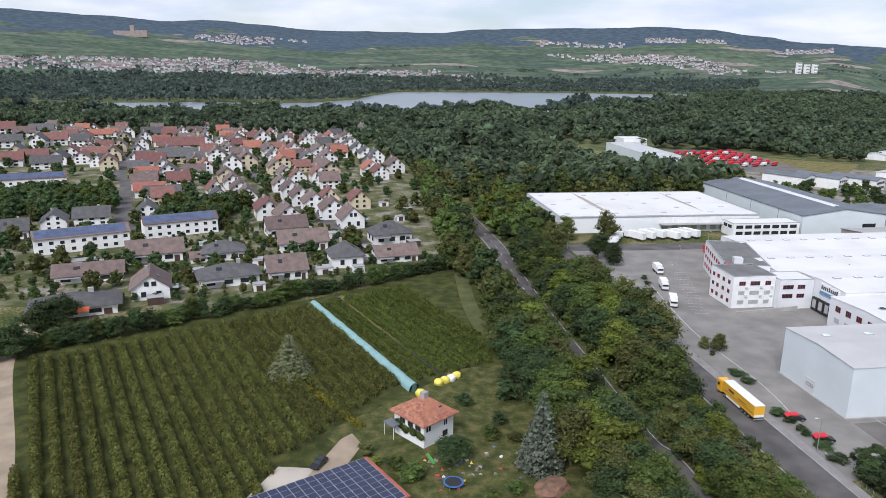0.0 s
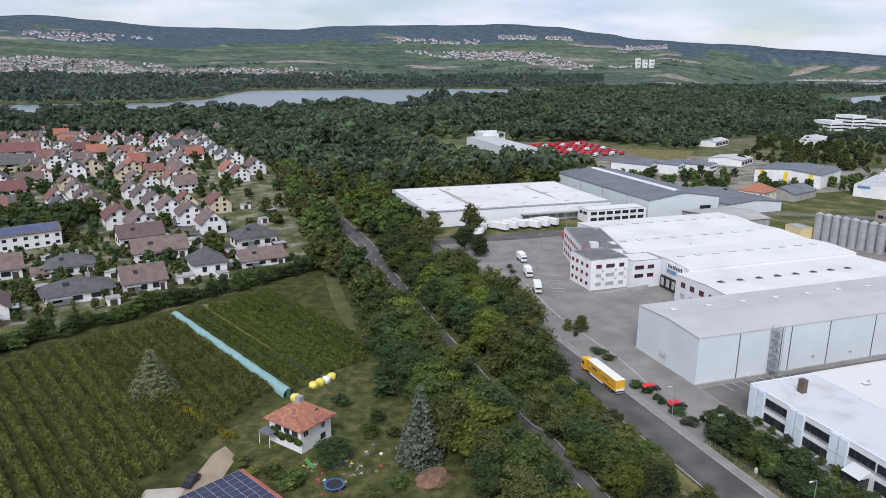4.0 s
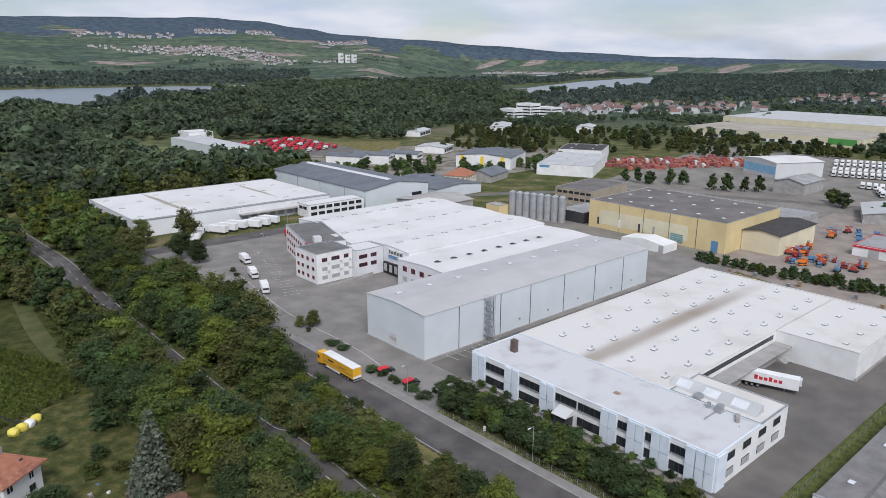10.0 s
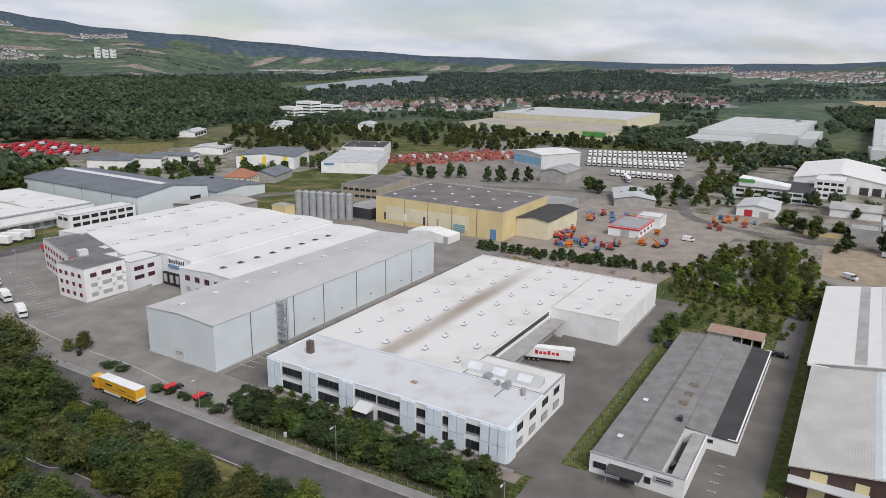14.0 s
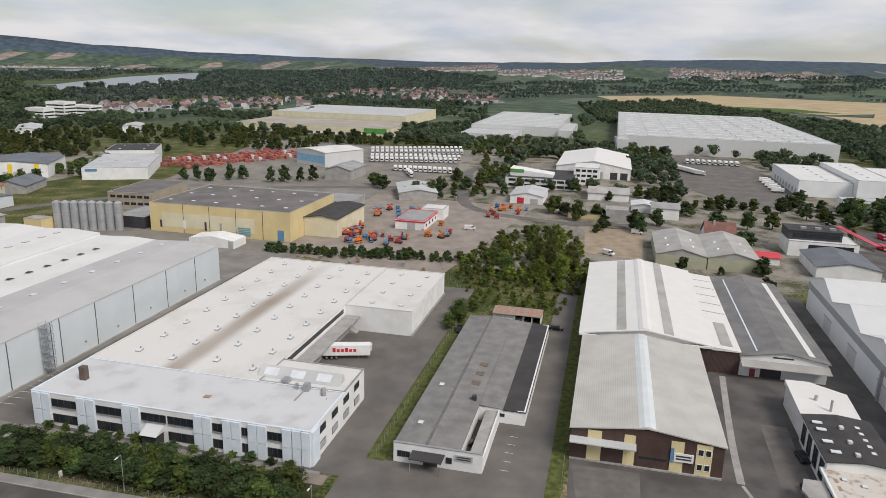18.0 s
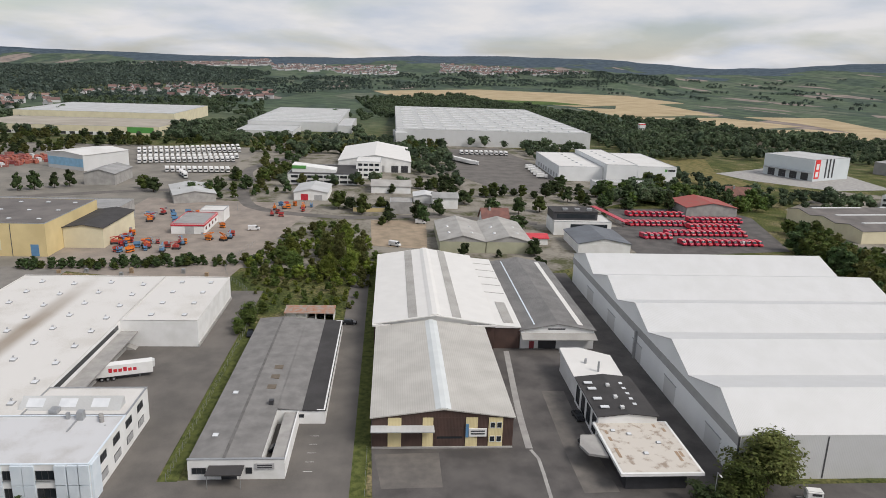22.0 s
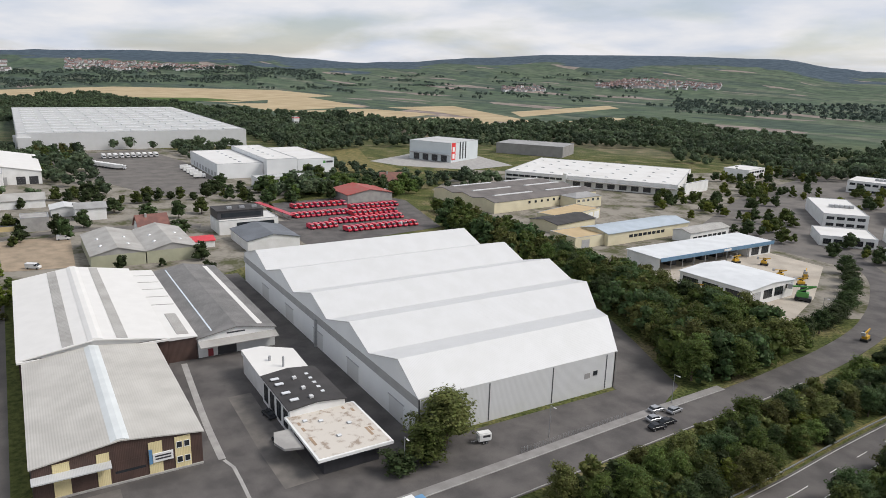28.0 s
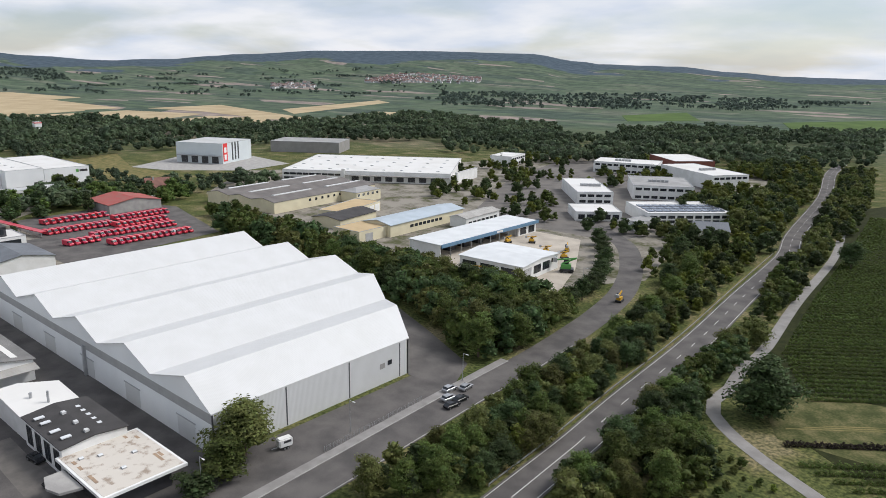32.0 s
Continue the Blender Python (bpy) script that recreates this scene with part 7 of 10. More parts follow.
# ---- planting: belts, woods and hedges ----
MIXED = ["green", "green", "dark", "dark", "bright", "olive"]
belt([(67, 40), (78, 40), (79.5, 100), (80, 145), (69, 145), (68.5, 130)], 4.6, 58, 1, MIXED, (6.5, 10))
belt([(69, 145), (80, 145), (82, 170), (83.5, 215), (83, 275), (70, 284), (67.5, 200)], 5.4, 75, 71, MIXED, (9, 14))
for x, y, h, w, tn in ((86.5, 176, 14, 14, "olive"), (87, 190, 14, 14, "green"), (88, 204, 13.5, 13, "olive"), (86, 218, 13, 12, "green"), (87, 232, 12, 12, "olive"), (76, 184, 13, 12, "bright"), (74, 168, 11.5, 10, "bright"), (76.5, 114.7, 6.5, 9, "grey"), (88.5, 283, 13, 14, "olive"), (84, 300, 12, 12, "green"), (101, 306, 11, 11, "olive"), (118, 300, 14, 12, "olive")):
    plant(x, y, h, w, tn)
belt([(46, 60), (56, 60), (56, 200), (45, 200), (43, 170), (44, 108)], 4.8, 72, 2, ["green", "dark", "dark", "olive", "green", "bright"], (9.5, 13))
belt([(72, -100), (87, -75), (89, -120), (90, -150), (91.5, -185), (94, -212), (86, -225), (78, -180), (75, -140)], 4.4, 62, 3, ["green", "dark", "green", "olive", "dark"], (5, 8.5))
belt([(45, -112), (59, -100), (62, -150), (63.5, -205), (58, -210), (57.5, -180), (56, -152), (45, -135)], 4.4, 34, 4, ["dark", "green", "green", "olive"], (4.5, 9))
belt([(182, -172), (158, -166), (138, -158), (122, -150), (109, -144), (108.5, -165), (112, -188), (126, -196), (190, -192), (226, -196), (226, -182)], 6.0, 66, 5, ["dark", "green", "green", "olive"], (8, 13))
grove("road_trees", [(67, 40), (81, 40), (83.5, 185), (83.5, 215), (83, 275), (70, 284), (67, 200)], 3.2, 260, 31, MIXED, (2.5, 5), "dense green undergrowth between road and street")
grove("road_trees", [(51, 60), (58.5, 60), (58.5, 290), (52, 290), (51, 200)], 3.4, 170, 85, ["green", "dark", "olive"], (2.5, 5.5), "low green growth along the road")
grove("road_trees", [(46, 190), (55, 190), (55, 262), (50, 288), (44, 290), (38, 268), (46, 250), (48, 215)], 4.6, 90, 32, ["green", "dark", "green", "olive"], (8, 11.5), "dense green trees along the road")
grove("road_trees", [(73, -95), (88, -75), (90, -135), (92, -185), (98, -235), (108, -262), (130, -320), (140, -430), (100, -370), (84, -250), (77, -170)], 4.2, 330, 33, ["green", "dark", "olive", "bright"], (3, 7), "dense green trees between road and street")
grove("road_trees", [(50, -100), (60, -100), (62, -150), (64, -205), (69, -260), (79, -350), (75, -350), (65, -270), (59, -215), (57, -180), (55, -150), (40, -130)], 3.8, 110, 34, ["dark", "green", "olive"], (3, 7), "green bushes between road and field path")
grove("belt_trees", [(182, -168), (158, -163), (126, -150), (108.5, -143), (108, -176), (113, -196), (186, -194), (210, -196), (262, -205), (340, -200), (348, -180), (262, -180), (226, -176), (190, -168)], 4.4, 240, 35, ["dark", "green", "green", "olive"], (6, 12), "dense tree belt behind the white hall")
grove("estate_grove", [(268, 57), (286, 50), (311, 46), (332, 32), (323, 12), (267, 4), (240, 8), (240, 16), (252, 30), (246, 46)], 4.4, 100, 36, ["green", "bright", "olive", "bright"], (2.5, 6), "overgrown grove between the yards", free=True)
grove("village_edge", [(44, 304), (57, 304), (58, 420), (60, 520), (54, 560), (50, 440), (46, 350)], 4.8, 130, 37, ["green", "dark", "olive"], (11, 15), "green trees along the country road")
grove("junction_trees", [(72, 304), (98, 306), (98, 400), (75, 430), (70, 350)], 5.4, 90, 38, ["green", "dark", "bright"], (8, 14), "green trees beside the junction")
grove("belt_trees", [(104, 384), (215, 386), (262, 408), (262, 470), (60, 470), (66, 420)], 6.5, 240, 39, ["green", "dark", "olive"], (9, 15), "wood behind the dispatch hall")
for x, y, h in ((107, 262, 9), (104, 272, 11)):
    plant(x, y, h, h * 1.05, "dark", 1, label="large dark green tree at the works gate")
# hedge line at the orchard's end
for k in range(46):
    t = k / 45
    plant(-92 + 137 * t + random.uniform(-1, 1), 190 + 76 * t + random.uniform(-1.5, 1.5), random.uniform(4, 7.5), random.uniform(5.5, 8), random.choice(["dark", "green", "dark"]), 1, "hedge_tree", label="dark green hedge tree at the orchard's edge", group="hedge at the orchard")
plant(-14.4, 170.8, 11.5, 17, "grey", 2, label="broad silvery grey-green tree among orchard rows")
plant(37.5, 121.4, 17, 14, "blue", 2, "spruce")
plant(42, -165, 14.5, 18, "dark", 1, label="large round dark green tree beside the field path")
plant(57, -327, 11, 12, "dark", 1)
plant(116, -73, 12, 17, "olive", 1, label="feathery olive-green tree beside the white hall")
plant(112, -66, 8.5, 12.5, "green", 1)
for x, y, h, w in ((-85, 203, 12, 13), (-88, 190, 10, 11), (-84, 216, 9, 9)):
    plant(x, y, h, w, "dark", 1, label="big dark tree beside the orchard", group="trees by the orchard")
plant(110, -59, 5, 8, "dark", 1)
# gardens and estate
KEEP_OUT += [(x - q * 0.8, y - q * 0.8, x + q * 0.8, y + q * 0.8) for x, y, q in KEEP_HOUSES]
grove("village_trees", [(-130, 230), (-30, 260), (30, 290), (46, 420), (40, 600), (20, 760), (-200, 900), (-420, 900), (-420, 640), (-300, 400)], 8.5, 760, 9, ["green", "dark", "dark", "olive"], (3, 9.5), "garden trees and bushes among village houses")
grove("village_trees", [(-150, 240), (-40, 232), (35, 280), (25, 340), (-60, 345), (-160, 330)], 4.0, 620, 40, ["green", "dark", "dark", "olive"], (1.0, 4.2), "garden hedges and bushes among village houses", clump=-0.2)
grove("village_trees", [(-210, 420), (-125, 420), (-112, 372), (-190, 350)], 6.5, 80, 41, ["dark", "dark", "green"], (8, 13), "dark trees round the school")
grove("village_trees", [(-92, 345), (-60, 345), (-52, 392), (-88, 395)], 6.0, 40, 42, ["green", "dark"], (7, 12), "dense green garden trees")
grove("estate_trees", [(262, -62), (330, -62), (360, -120), (420, -120), (470, -100), (470, 30), (400, 40), (330, 0), (300, 0)], 5.5, 420, 10, ["green", "dark"], (3, 8.5), "green trees and bushes of the estate", clump=0.06)
grove("estate_trees", [(400, 40), (480, 30), (600, -60), (680, -60), (690, 110), (640, 130), (400, 120)], 5.5, 800, 11, ["green", "dark", "olive"], (3, 9.5), "green trees and bushes of the estate", clump=0.08)
grove("estate_trees", [(395, -125), (440, -125), (438, -200), (400, -235), (380, -200)], 8, 60, 43, ["dark", "green"], (7, 12), "row of tall trees behind the red vans")
grove("estate_trees", [(110, -250), (190, -300), (300, -330), (350, -420), (380, -600), (140, -620), (150, -450)], 6.5, 800, 12, ["green", "dark", "bright"], (4, 9), "green trees among the southern offices", clump=0.06)
grove("estate_trees", [(262, 255), (420, 250), (470, 340), (330, 430), (265, 420)], 6, 380, 44, ["green", "dark"], (4, 9), "green trees and bushes of the estate", clump=0.05)
grove("estate_trees", [(410, 460), (660, 170), (690, 200), (700, 420), (560, 600)], 7.5, 700, 45, ["green", "dark", "olive"], (4, 10), "green trees and allotments beyond the estate", clump=0.0)

far_wood("north_woods", [(63, 430), (109, 410), (240, 415), (265, 500), (300, 640), (375, 640), (400, 600), (603, 690), (1100, 1000), (1320, 1030), (1120, 1080), (1500, 1430), (1300, 1900), (880, 1780), (450, 1390), (166, 1140), (26, 1050), (10, 700), (50, 560)], 13, 3200, 20, (13, 23), "green riverside woods of uneven height", wood_near, near=True, clump=-0.5)
far_wood("north_woods", [(375, 640), (603, 690), (1100, 1005), (1327, 1035), (1100, 955), (860, 735), (784, 675), (700, 650), (560, 612), (430, 550)], 10.5, 700, 66, (8, 14), "mixed trees between woods and estate", wood_near, near=True, clump=-0.3)
far_wood("village_woods", [(-800, 1150), (-490, 1120), (-320, 1060), (-85, 1050), (24, 1050), (20, 740), (-150, 800), (-420, 860), (-700, 900)], 10.5, 1100, 21, (13, 22), "green trees between village and river", wood_near, near=True, clump=-0.4)
far_wood("bank_trees", [(-900, 1080), (-494, 1052), (-321, 1044), (-85, 1040), (161, 1094), (400, 1192), (625, 1390), (660, 1360), (430, 1150), (180, 1050), (-85, 1005), (-494, 1020), (-900, 1040)], 17, 130, 81, (16, 27), "tall dark poplars and willows on the river bank", near=True, clump=-0.15)
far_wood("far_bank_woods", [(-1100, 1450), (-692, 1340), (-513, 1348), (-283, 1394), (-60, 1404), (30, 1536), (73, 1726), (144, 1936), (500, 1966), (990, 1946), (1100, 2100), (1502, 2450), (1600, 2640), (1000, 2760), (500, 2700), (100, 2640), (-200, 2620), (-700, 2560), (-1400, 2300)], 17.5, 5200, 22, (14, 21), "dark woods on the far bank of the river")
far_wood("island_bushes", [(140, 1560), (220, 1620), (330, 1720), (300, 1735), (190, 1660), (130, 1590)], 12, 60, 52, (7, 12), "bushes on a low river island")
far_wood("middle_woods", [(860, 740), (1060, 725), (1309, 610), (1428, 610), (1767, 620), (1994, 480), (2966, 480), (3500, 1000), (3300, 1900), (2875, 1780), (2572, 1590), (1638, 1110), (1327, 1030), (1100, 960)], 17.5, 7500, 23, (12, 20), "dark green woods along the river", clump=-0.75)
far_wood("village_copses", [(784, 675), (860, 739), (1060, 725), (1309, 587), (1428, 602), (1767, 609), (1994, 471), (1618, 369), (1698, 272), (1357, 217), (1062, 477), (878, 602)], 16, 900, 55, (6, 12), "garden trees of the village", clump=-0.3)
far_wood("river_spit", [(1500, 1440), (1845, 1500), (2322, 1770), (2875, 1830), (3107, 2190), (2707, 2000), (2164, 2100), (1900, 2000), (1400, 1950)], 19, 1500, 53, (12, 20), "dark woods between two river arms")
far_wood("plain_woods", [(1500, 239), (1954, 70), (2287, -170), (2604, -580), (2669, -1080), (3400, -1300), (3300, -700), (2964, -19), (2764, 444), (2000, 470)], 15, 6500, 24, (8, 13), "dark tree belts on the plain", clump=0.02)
far_wood("plain_belts", [(1020, 20), (1433, 71), (1751, -150), (1309, -250), (1208, -310), (1124, -350), (1023, -420), (900, -340), (694, -295), (672, -228), (880, -210), (880, -100)], 10.5, 1500, 25, (8, 14), "tree belts round the warehouses", wood_near, near=True)
far_wood("field_edge_woods", [(600, -215), (846, -215), (1020, -360), (1010, -432), (821, -579), (815, -930), (640, -830), (560, -893), (410, -690), (519, -600), (600, -480), (640, -300)], 10, 1900, 26, (8, 15), "wood at the edge of stubble fields", wood_near, near=True)
far_wood("south_woods", [(345, -520), (451, -521), (723, -834), (540, -826), (440, -720), (400, -1000), (276, -1020), (181, -1128), (120, -716), (160, -640)], 10, 1900, 27, (8, 14), "scattered woods and orchards to the south", wood_near, near=True, clump=-0.3)
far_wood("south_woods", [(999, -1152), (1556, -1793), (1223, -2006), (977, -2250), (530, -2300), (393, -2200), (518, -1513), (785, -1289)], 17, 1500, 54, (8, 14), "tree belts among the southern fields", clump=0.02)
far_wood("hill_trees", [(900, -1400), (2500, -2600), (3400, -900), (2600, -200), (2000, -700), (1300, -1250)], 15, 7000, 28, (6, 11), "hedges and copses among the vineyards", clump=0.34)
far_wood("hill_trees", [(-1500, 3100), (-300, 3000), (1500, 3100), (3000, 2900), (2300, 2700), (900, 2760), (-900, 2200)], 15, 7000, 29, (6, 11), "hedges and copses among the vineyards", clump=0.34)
far_wood("estate_copses", [(640, 130), (730, 170), (1000, 175), (1300, 230), (1300, 540), (1062, 470), (878, 600), (700, 650), (560, 620), (700, 430), (690, 230)], 10, 1900, 56, (6, 12), "hedges and trees behind the estate", wood_near, near=True, clump=0.0)
far_wood("estate_copses", [(450, -95), (600, -125), (690, -205), (690, -10), (730, 30), (1010, 30), (1010, 170), (690, 215), (640, 130), (610, 75), (440, 70)], 9, 1300, 57, (6, 12), "hedges and trees round the warehouses", wood_near, near=True, clump=-0.1)
far_wood("estate_copses", [(395, -125), (560, -205), (470, -230), (400, -300), (385, -235)], 8, 160, 58, (6, 11), "trees beside the red van park", wood_near, near=True, clump=-0.4)
grove("scrub", [(40, -112), (57, -103), (58, -130), (54, -150), (44, -142), (30, -134)], 2.6, 170, 59, ["green", "bright", "olive"], (1.0, 2.6), "low green scrub between road and path")
grove("road_trees", [(52, -140), (60, -130), (63, -170), (64, -205), (58, -206), (57, -170)], 3.6, 60, 60, ["dark", "dark", "green"], (5, 8), "dark bushes between road and path")
grove("road_trees", [(88, -300), (150, -330), (200, -600), (160, -680), (140, -620), (118, -511), (99, -390)], 6, 330, 61, MIXED, (6, 11), "dense trees along the embankment road")
grove("road_trees", [(62, -250), (70, -250), (78, -330), (105, -511), (128, -636), (110, -660), (84, -500), (72, -400)], 5, 230, 62, ["dark", "green", "olive"], (5, 9), "dense trees between road and vineyard")
for k in range(11):
    t = k / 10
    plant(117 + 34 * t * t + 4 * t + random.uniform(-0.8, 0.8), -203 - 86 * t, random.uniform(6.5, 9), random.uniform(7, 9.5), "dark", 1, label="round dark green tree between the yard and the street", group="street trees")
for x, y in ((100, -262), (104, -272), (112, -284), (104, -252), (118, -296), (126, -306), (96, -240)):
    plant(x, y, random.uniform(7, 11), random.uniform(8, 11), random.choice(["green", "dark"]), 1, label="broad green tree on the dry meadow by the street", group="street trees")
for x, y, h, w in ((272, 20, 14, 9), (299, 21, 13, 8), (251, 14, 13, 10), (249, 22, 11, 9), (288, 18, 14, 9), (264, 12, 15, 9), (281, 26, 12, 9), (258, 36, 9, 10), (270, 42, 8, 10), (283, 40, 9, 10)):
    plant(x, y, h * 0.9, w * 0.85, random.choice(["green", "olive", "bright"]), 1, label="tall ragged tree in the overgrown lot", group="trees of the overgrown lot")
for x, y in ((466, 101), (434, 88), (465, 82), (416, 100), (379, 28), (353, -14), (367, -25), (366, 15), (418, 138), (428, 147), (346, -16), (399, -42), (373, -55), (372, -69), (379, -82), (436, -102), (435, -118), (394, -122), (393, -136), (444, -172), (392, -160), (336, -62), (287, -61), (425, -95), (410, -105), (450, -110), (402, -128), (430, -128), (452, -160), (460, -180), (472, -176)):
    plant(x, y, random.uniform(7, 11), random.uniform(7, 11), random.choice(["dark", "green", "dark"]), 0, label="dark green tree between the yards of the estate", group="trees of the estate")
for x, y in ((402, 267), (401, 257), (404, 250), (412, 240), (418, 234), (414, 212), (417, 204), (424, 196), (430, 190)):
    plant(x, y, random.uniform(8, 12), random.uniform(6, 9), "dark", 0, label="dark green tree behind the yellow hall", group="trees of the estate")
for k in range(13):
    plant(689 + k * 2.4, -10 - k * 9, random.uniform(7, 12), random.uniform(5, 8), "dark", 0, label="dark tree before the big warehouse", group="trees of the estate")
grove("road_trees", [(46, 5), (55, 5), (55, 62), (46, 62)], 4.2, 50, 63, ["green", "dark", "olive"], (6, 10), "dense green trees along the road")
grove("road_trees", [(67, 0), (80, 0), (79, 45), (67, 45)], 4.0, 50, 64, MIXED, (6, 9.5), "dense green trees between road and street")
grove("estate_hedge", [(258, 136), (262, 136), (268, 98), (272, 76), (274, 50), (267, 50), (264.5, 76), (259, 100)], 2.4, 120, 86, ["dark", "green", "dark"], (2.4, 4.4), "overgrown hedge along the fence of the plant hire yard", free=True)
grove("estate_grove", [(216, 12), (266, 8), (266, 54), (244, 52), (222, 40)], 3.4, 120, 65, ["green", "bright", "olive"], (1.2, 3.6), "rough bushes behind the garages", free=True)
estate_mat = mat("estate_ground", (0.27, 0.25, 0.215), (0.085, 0.09, 0.045), 13, 0.95, fine=7, c3=(0.19, 0.175, 0.145), lo=0.34, hi=0.58, spec=0.1)
sheet("estate_ground", [(262, -62), (300, -120), (395, -122), (470, -205), (560, -205), (690, -110), (690, 110), (640, 112), (400, 132), (264, 58)], 0.03, estate_mat, "patchy gravel, asphalt and grass of the trading estate", "ground")
sheet("estate_ground_north", [(266, 335), (300, 345), (400, 335), (480, 355), (520, 380), (480, 440), (400, 520), (300, 560), (270, 500)], 0.032, estate_mat, "patchy gravel, asphalt and grass beyond the estate", "ground")
sheet("estate_ground_south", [(140, -205), (262, -205), (400, -235), (470, -310), (400, -420), (360, -600), (160, -600), (150, -420), (112, -250)], 0.028, estate_mat, "patchy gravel, asphalt and grass among the offices", "ground")
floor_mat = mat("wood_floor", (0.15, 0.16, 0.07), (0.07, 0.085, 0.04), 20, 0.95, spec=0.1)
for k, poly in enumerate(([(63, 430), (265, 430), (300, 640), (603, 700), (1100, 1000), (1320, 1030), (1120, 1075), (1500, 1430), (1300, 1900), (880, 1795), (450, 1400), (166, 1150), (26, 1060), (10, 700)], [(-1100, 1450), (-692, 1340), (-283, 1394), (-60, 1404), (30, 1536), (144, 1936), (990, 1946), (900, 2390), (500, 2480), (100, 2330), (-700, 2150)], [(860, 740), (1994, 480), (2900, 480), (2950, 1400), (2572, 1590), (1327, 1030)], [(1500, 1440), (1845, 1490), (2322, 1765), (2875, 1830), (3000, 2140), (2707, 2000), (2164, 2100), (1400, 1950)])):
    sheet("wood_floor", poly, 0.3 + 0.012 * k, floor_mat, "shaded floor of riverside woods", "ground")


# ---- towns far off ----
def town(name, poly, count, seed, roofs, label, size=(9, 17)):
    """Many small houses past counting: one mesh of walls and one of roofs."""
    rng = np.random.default_rng(seed)
    walls, tops = [[], []], [[], []]
    for x, y in scatter(poly, 11, count, seed):
        if noise.noise(Vector((x / 120, y / 120, seed))) < -0.25:
            continue
        w, d, h, r = rng.uniform(*size), rng.uniform(7, 11), rng.uniform(4, 8), rng.uniform(2.5, 4.5)
        z = ground_height(math.hypot(x, y), math.degrees(math.atan2(x, y))) - 1
        a = rng.choice([0.3, 1.87]) + rng.normal() * 0.25
        c, s = math.cos(a), math.sin(a)

        def at(u, v, k):
            return (x + u * c - v * s, y + u * s + v * c, z + k)
        n = len(walls[0])
        walls[0] += [at(u, v, k) for k in (0, h + 1) for u, v in ((-w / 2, -d / 2), (w / 2, -d / 2), (w / 2, d / 2), (-w / 2, d / 2))] + [at(-w / 2, 0, h + r + 0.8), at(w / 2, 0, h + r + 0.8)]
        walls[1] += [tuple(n + i for i in q) for q in ((0, 1, 5, 4), (1, 2, 6, 5), (2, 3, 7, 6), (3, 0, 4, 7), (7, 4, 8), (5, 6, 9))]
        n = len(tops[0])
        e = 0.5
        tops[0] += [at(-w / 2 - e, -d / 2 - e, h + 0.8), at(w / 2 + e, -d / 2 - e, h + 0.8), at(w / 2 + e, 0, h + r + 1.1), at(-w / 2 - e, 0, h + r + 1.1), at(w / 2 + e, d / 2 + e, h + 0.8), at(-w / 2 - e, d / 2 + e, h + 0.8)]
        tops[1] += [tuple(n + i for i in q) for q in ((0, 1, 2, 3), (3, 2, 4, 5))]
    for nm, (v, f), m in ((name, walls, far_walls), (name + "_roofs", tops, roofs)):
        me = bpy.data.meshes.new(nm)
        me.from_pydata(v, [], f)
        me.materials.append(m)
        tagged(new(nm, me), label, "town", kind="stuff")


far_walls = mat("far_house_walls", (0.56, 0.56, 0.56), (0.44, 0.44, 0.45), 20, 0.9, island=0.2)
mixed_roofs = mat("town_roofs", (0.22, 0.15, 0.13), (0.13, 0.105, 0.105), 14, 0.9, island=0.35)
red_roofs = mat("town_red_roofs", (0.22, 0.135, 0.115), (0.14, 0.10, 0.095), 14, 0.9, island=0.35)
town("river_town", [(-1204, 2812), (-662, 3150), (-104, 3100), (-61, 2760), (-300, 2640), (-700, 2600), (-1150, 2600)], 620, 61, mixed_roofs, "white houses of a town on the far bank")
town("river_town", [(-100, 2900), (520, 2850), (500, 2720), (0, 2640), (-100, 2660)], 160, 62, mixed_roofs, "white houses of a town on the far bank")
town("hill_village", [(-737, 3931), (-482, 4036), (-171, 3996), (-181, 3885), (-547, 3674), (-715, 3808)], 150, 63, mixed_roofs, "white hamlet on the vineyard slope")
town("hill_village", [(1040, 3960), (1518, 3738), (1468, 3612), (1041, 3794)], 90, 64, mixed_roofs, "white hamlet on the vineyard slope")
town("hill_village", [(1649, 3824), (2052, 3721), (2001, 3624), (1595, 3695)], 110, 65, mixed_roofs, "white hamlet on the vineyard slope")
town("hill_village", [(969, 3523), (1266, 3460), (1640, 3266), (1709, 2979), (1932, 2870), (1542, 2860), (1443, 3078), (1143, 3350)], 260, 66, mixed_roofs, "village at the foot of the hills")
town("hill_village", [(2236, 3537), (2548, 3525), (2456, 3394), (2161, 3413)], 90, 67, mixed_roofs, "white hamlet on the vineyard slope")
town("hill_village", [(2843, 2850), (3299, 2599), (3526, 2504), (3384, 2401), (2766, 2770)], 160, 68, mixed_roofs, "white town beyond the river")
town("plain_village", [(784, 675), (860, 739), (1060, 725), (1309, 587), (1062, 477), (878, 602)], 75, 69, red_roofs, "village of red and brown roofs behind the warehouses")
town("plain_village", [(1331, 561), (1428, 602), (1767, 609), (1994, 471), (1618, 369), (1698, 272), (1357, 217), (1353, 375)], 130, 70, red_roofs, "village of red and brown roofs behind the warehouses")
town("far_city", [(3423, 1206), (4200, 697), (3707, 598), (3459, 960)], 260, 71, mixed_roofs, "pale blocks of a city far off", (14, 40))
town("far_city", [(3820, 616), (3639, -20), (3034, -19), (3292, 530)], 300, 72, mixed_roofs, "pale blocks of a city far off", (12, 30))
town("hill_town", [(3806, -247), (3601, -652), (3403, -917), (3205, -865), (3083, -474), (3093, -204)], 420, 73, red_roofs, "town at the foot of the long hill")
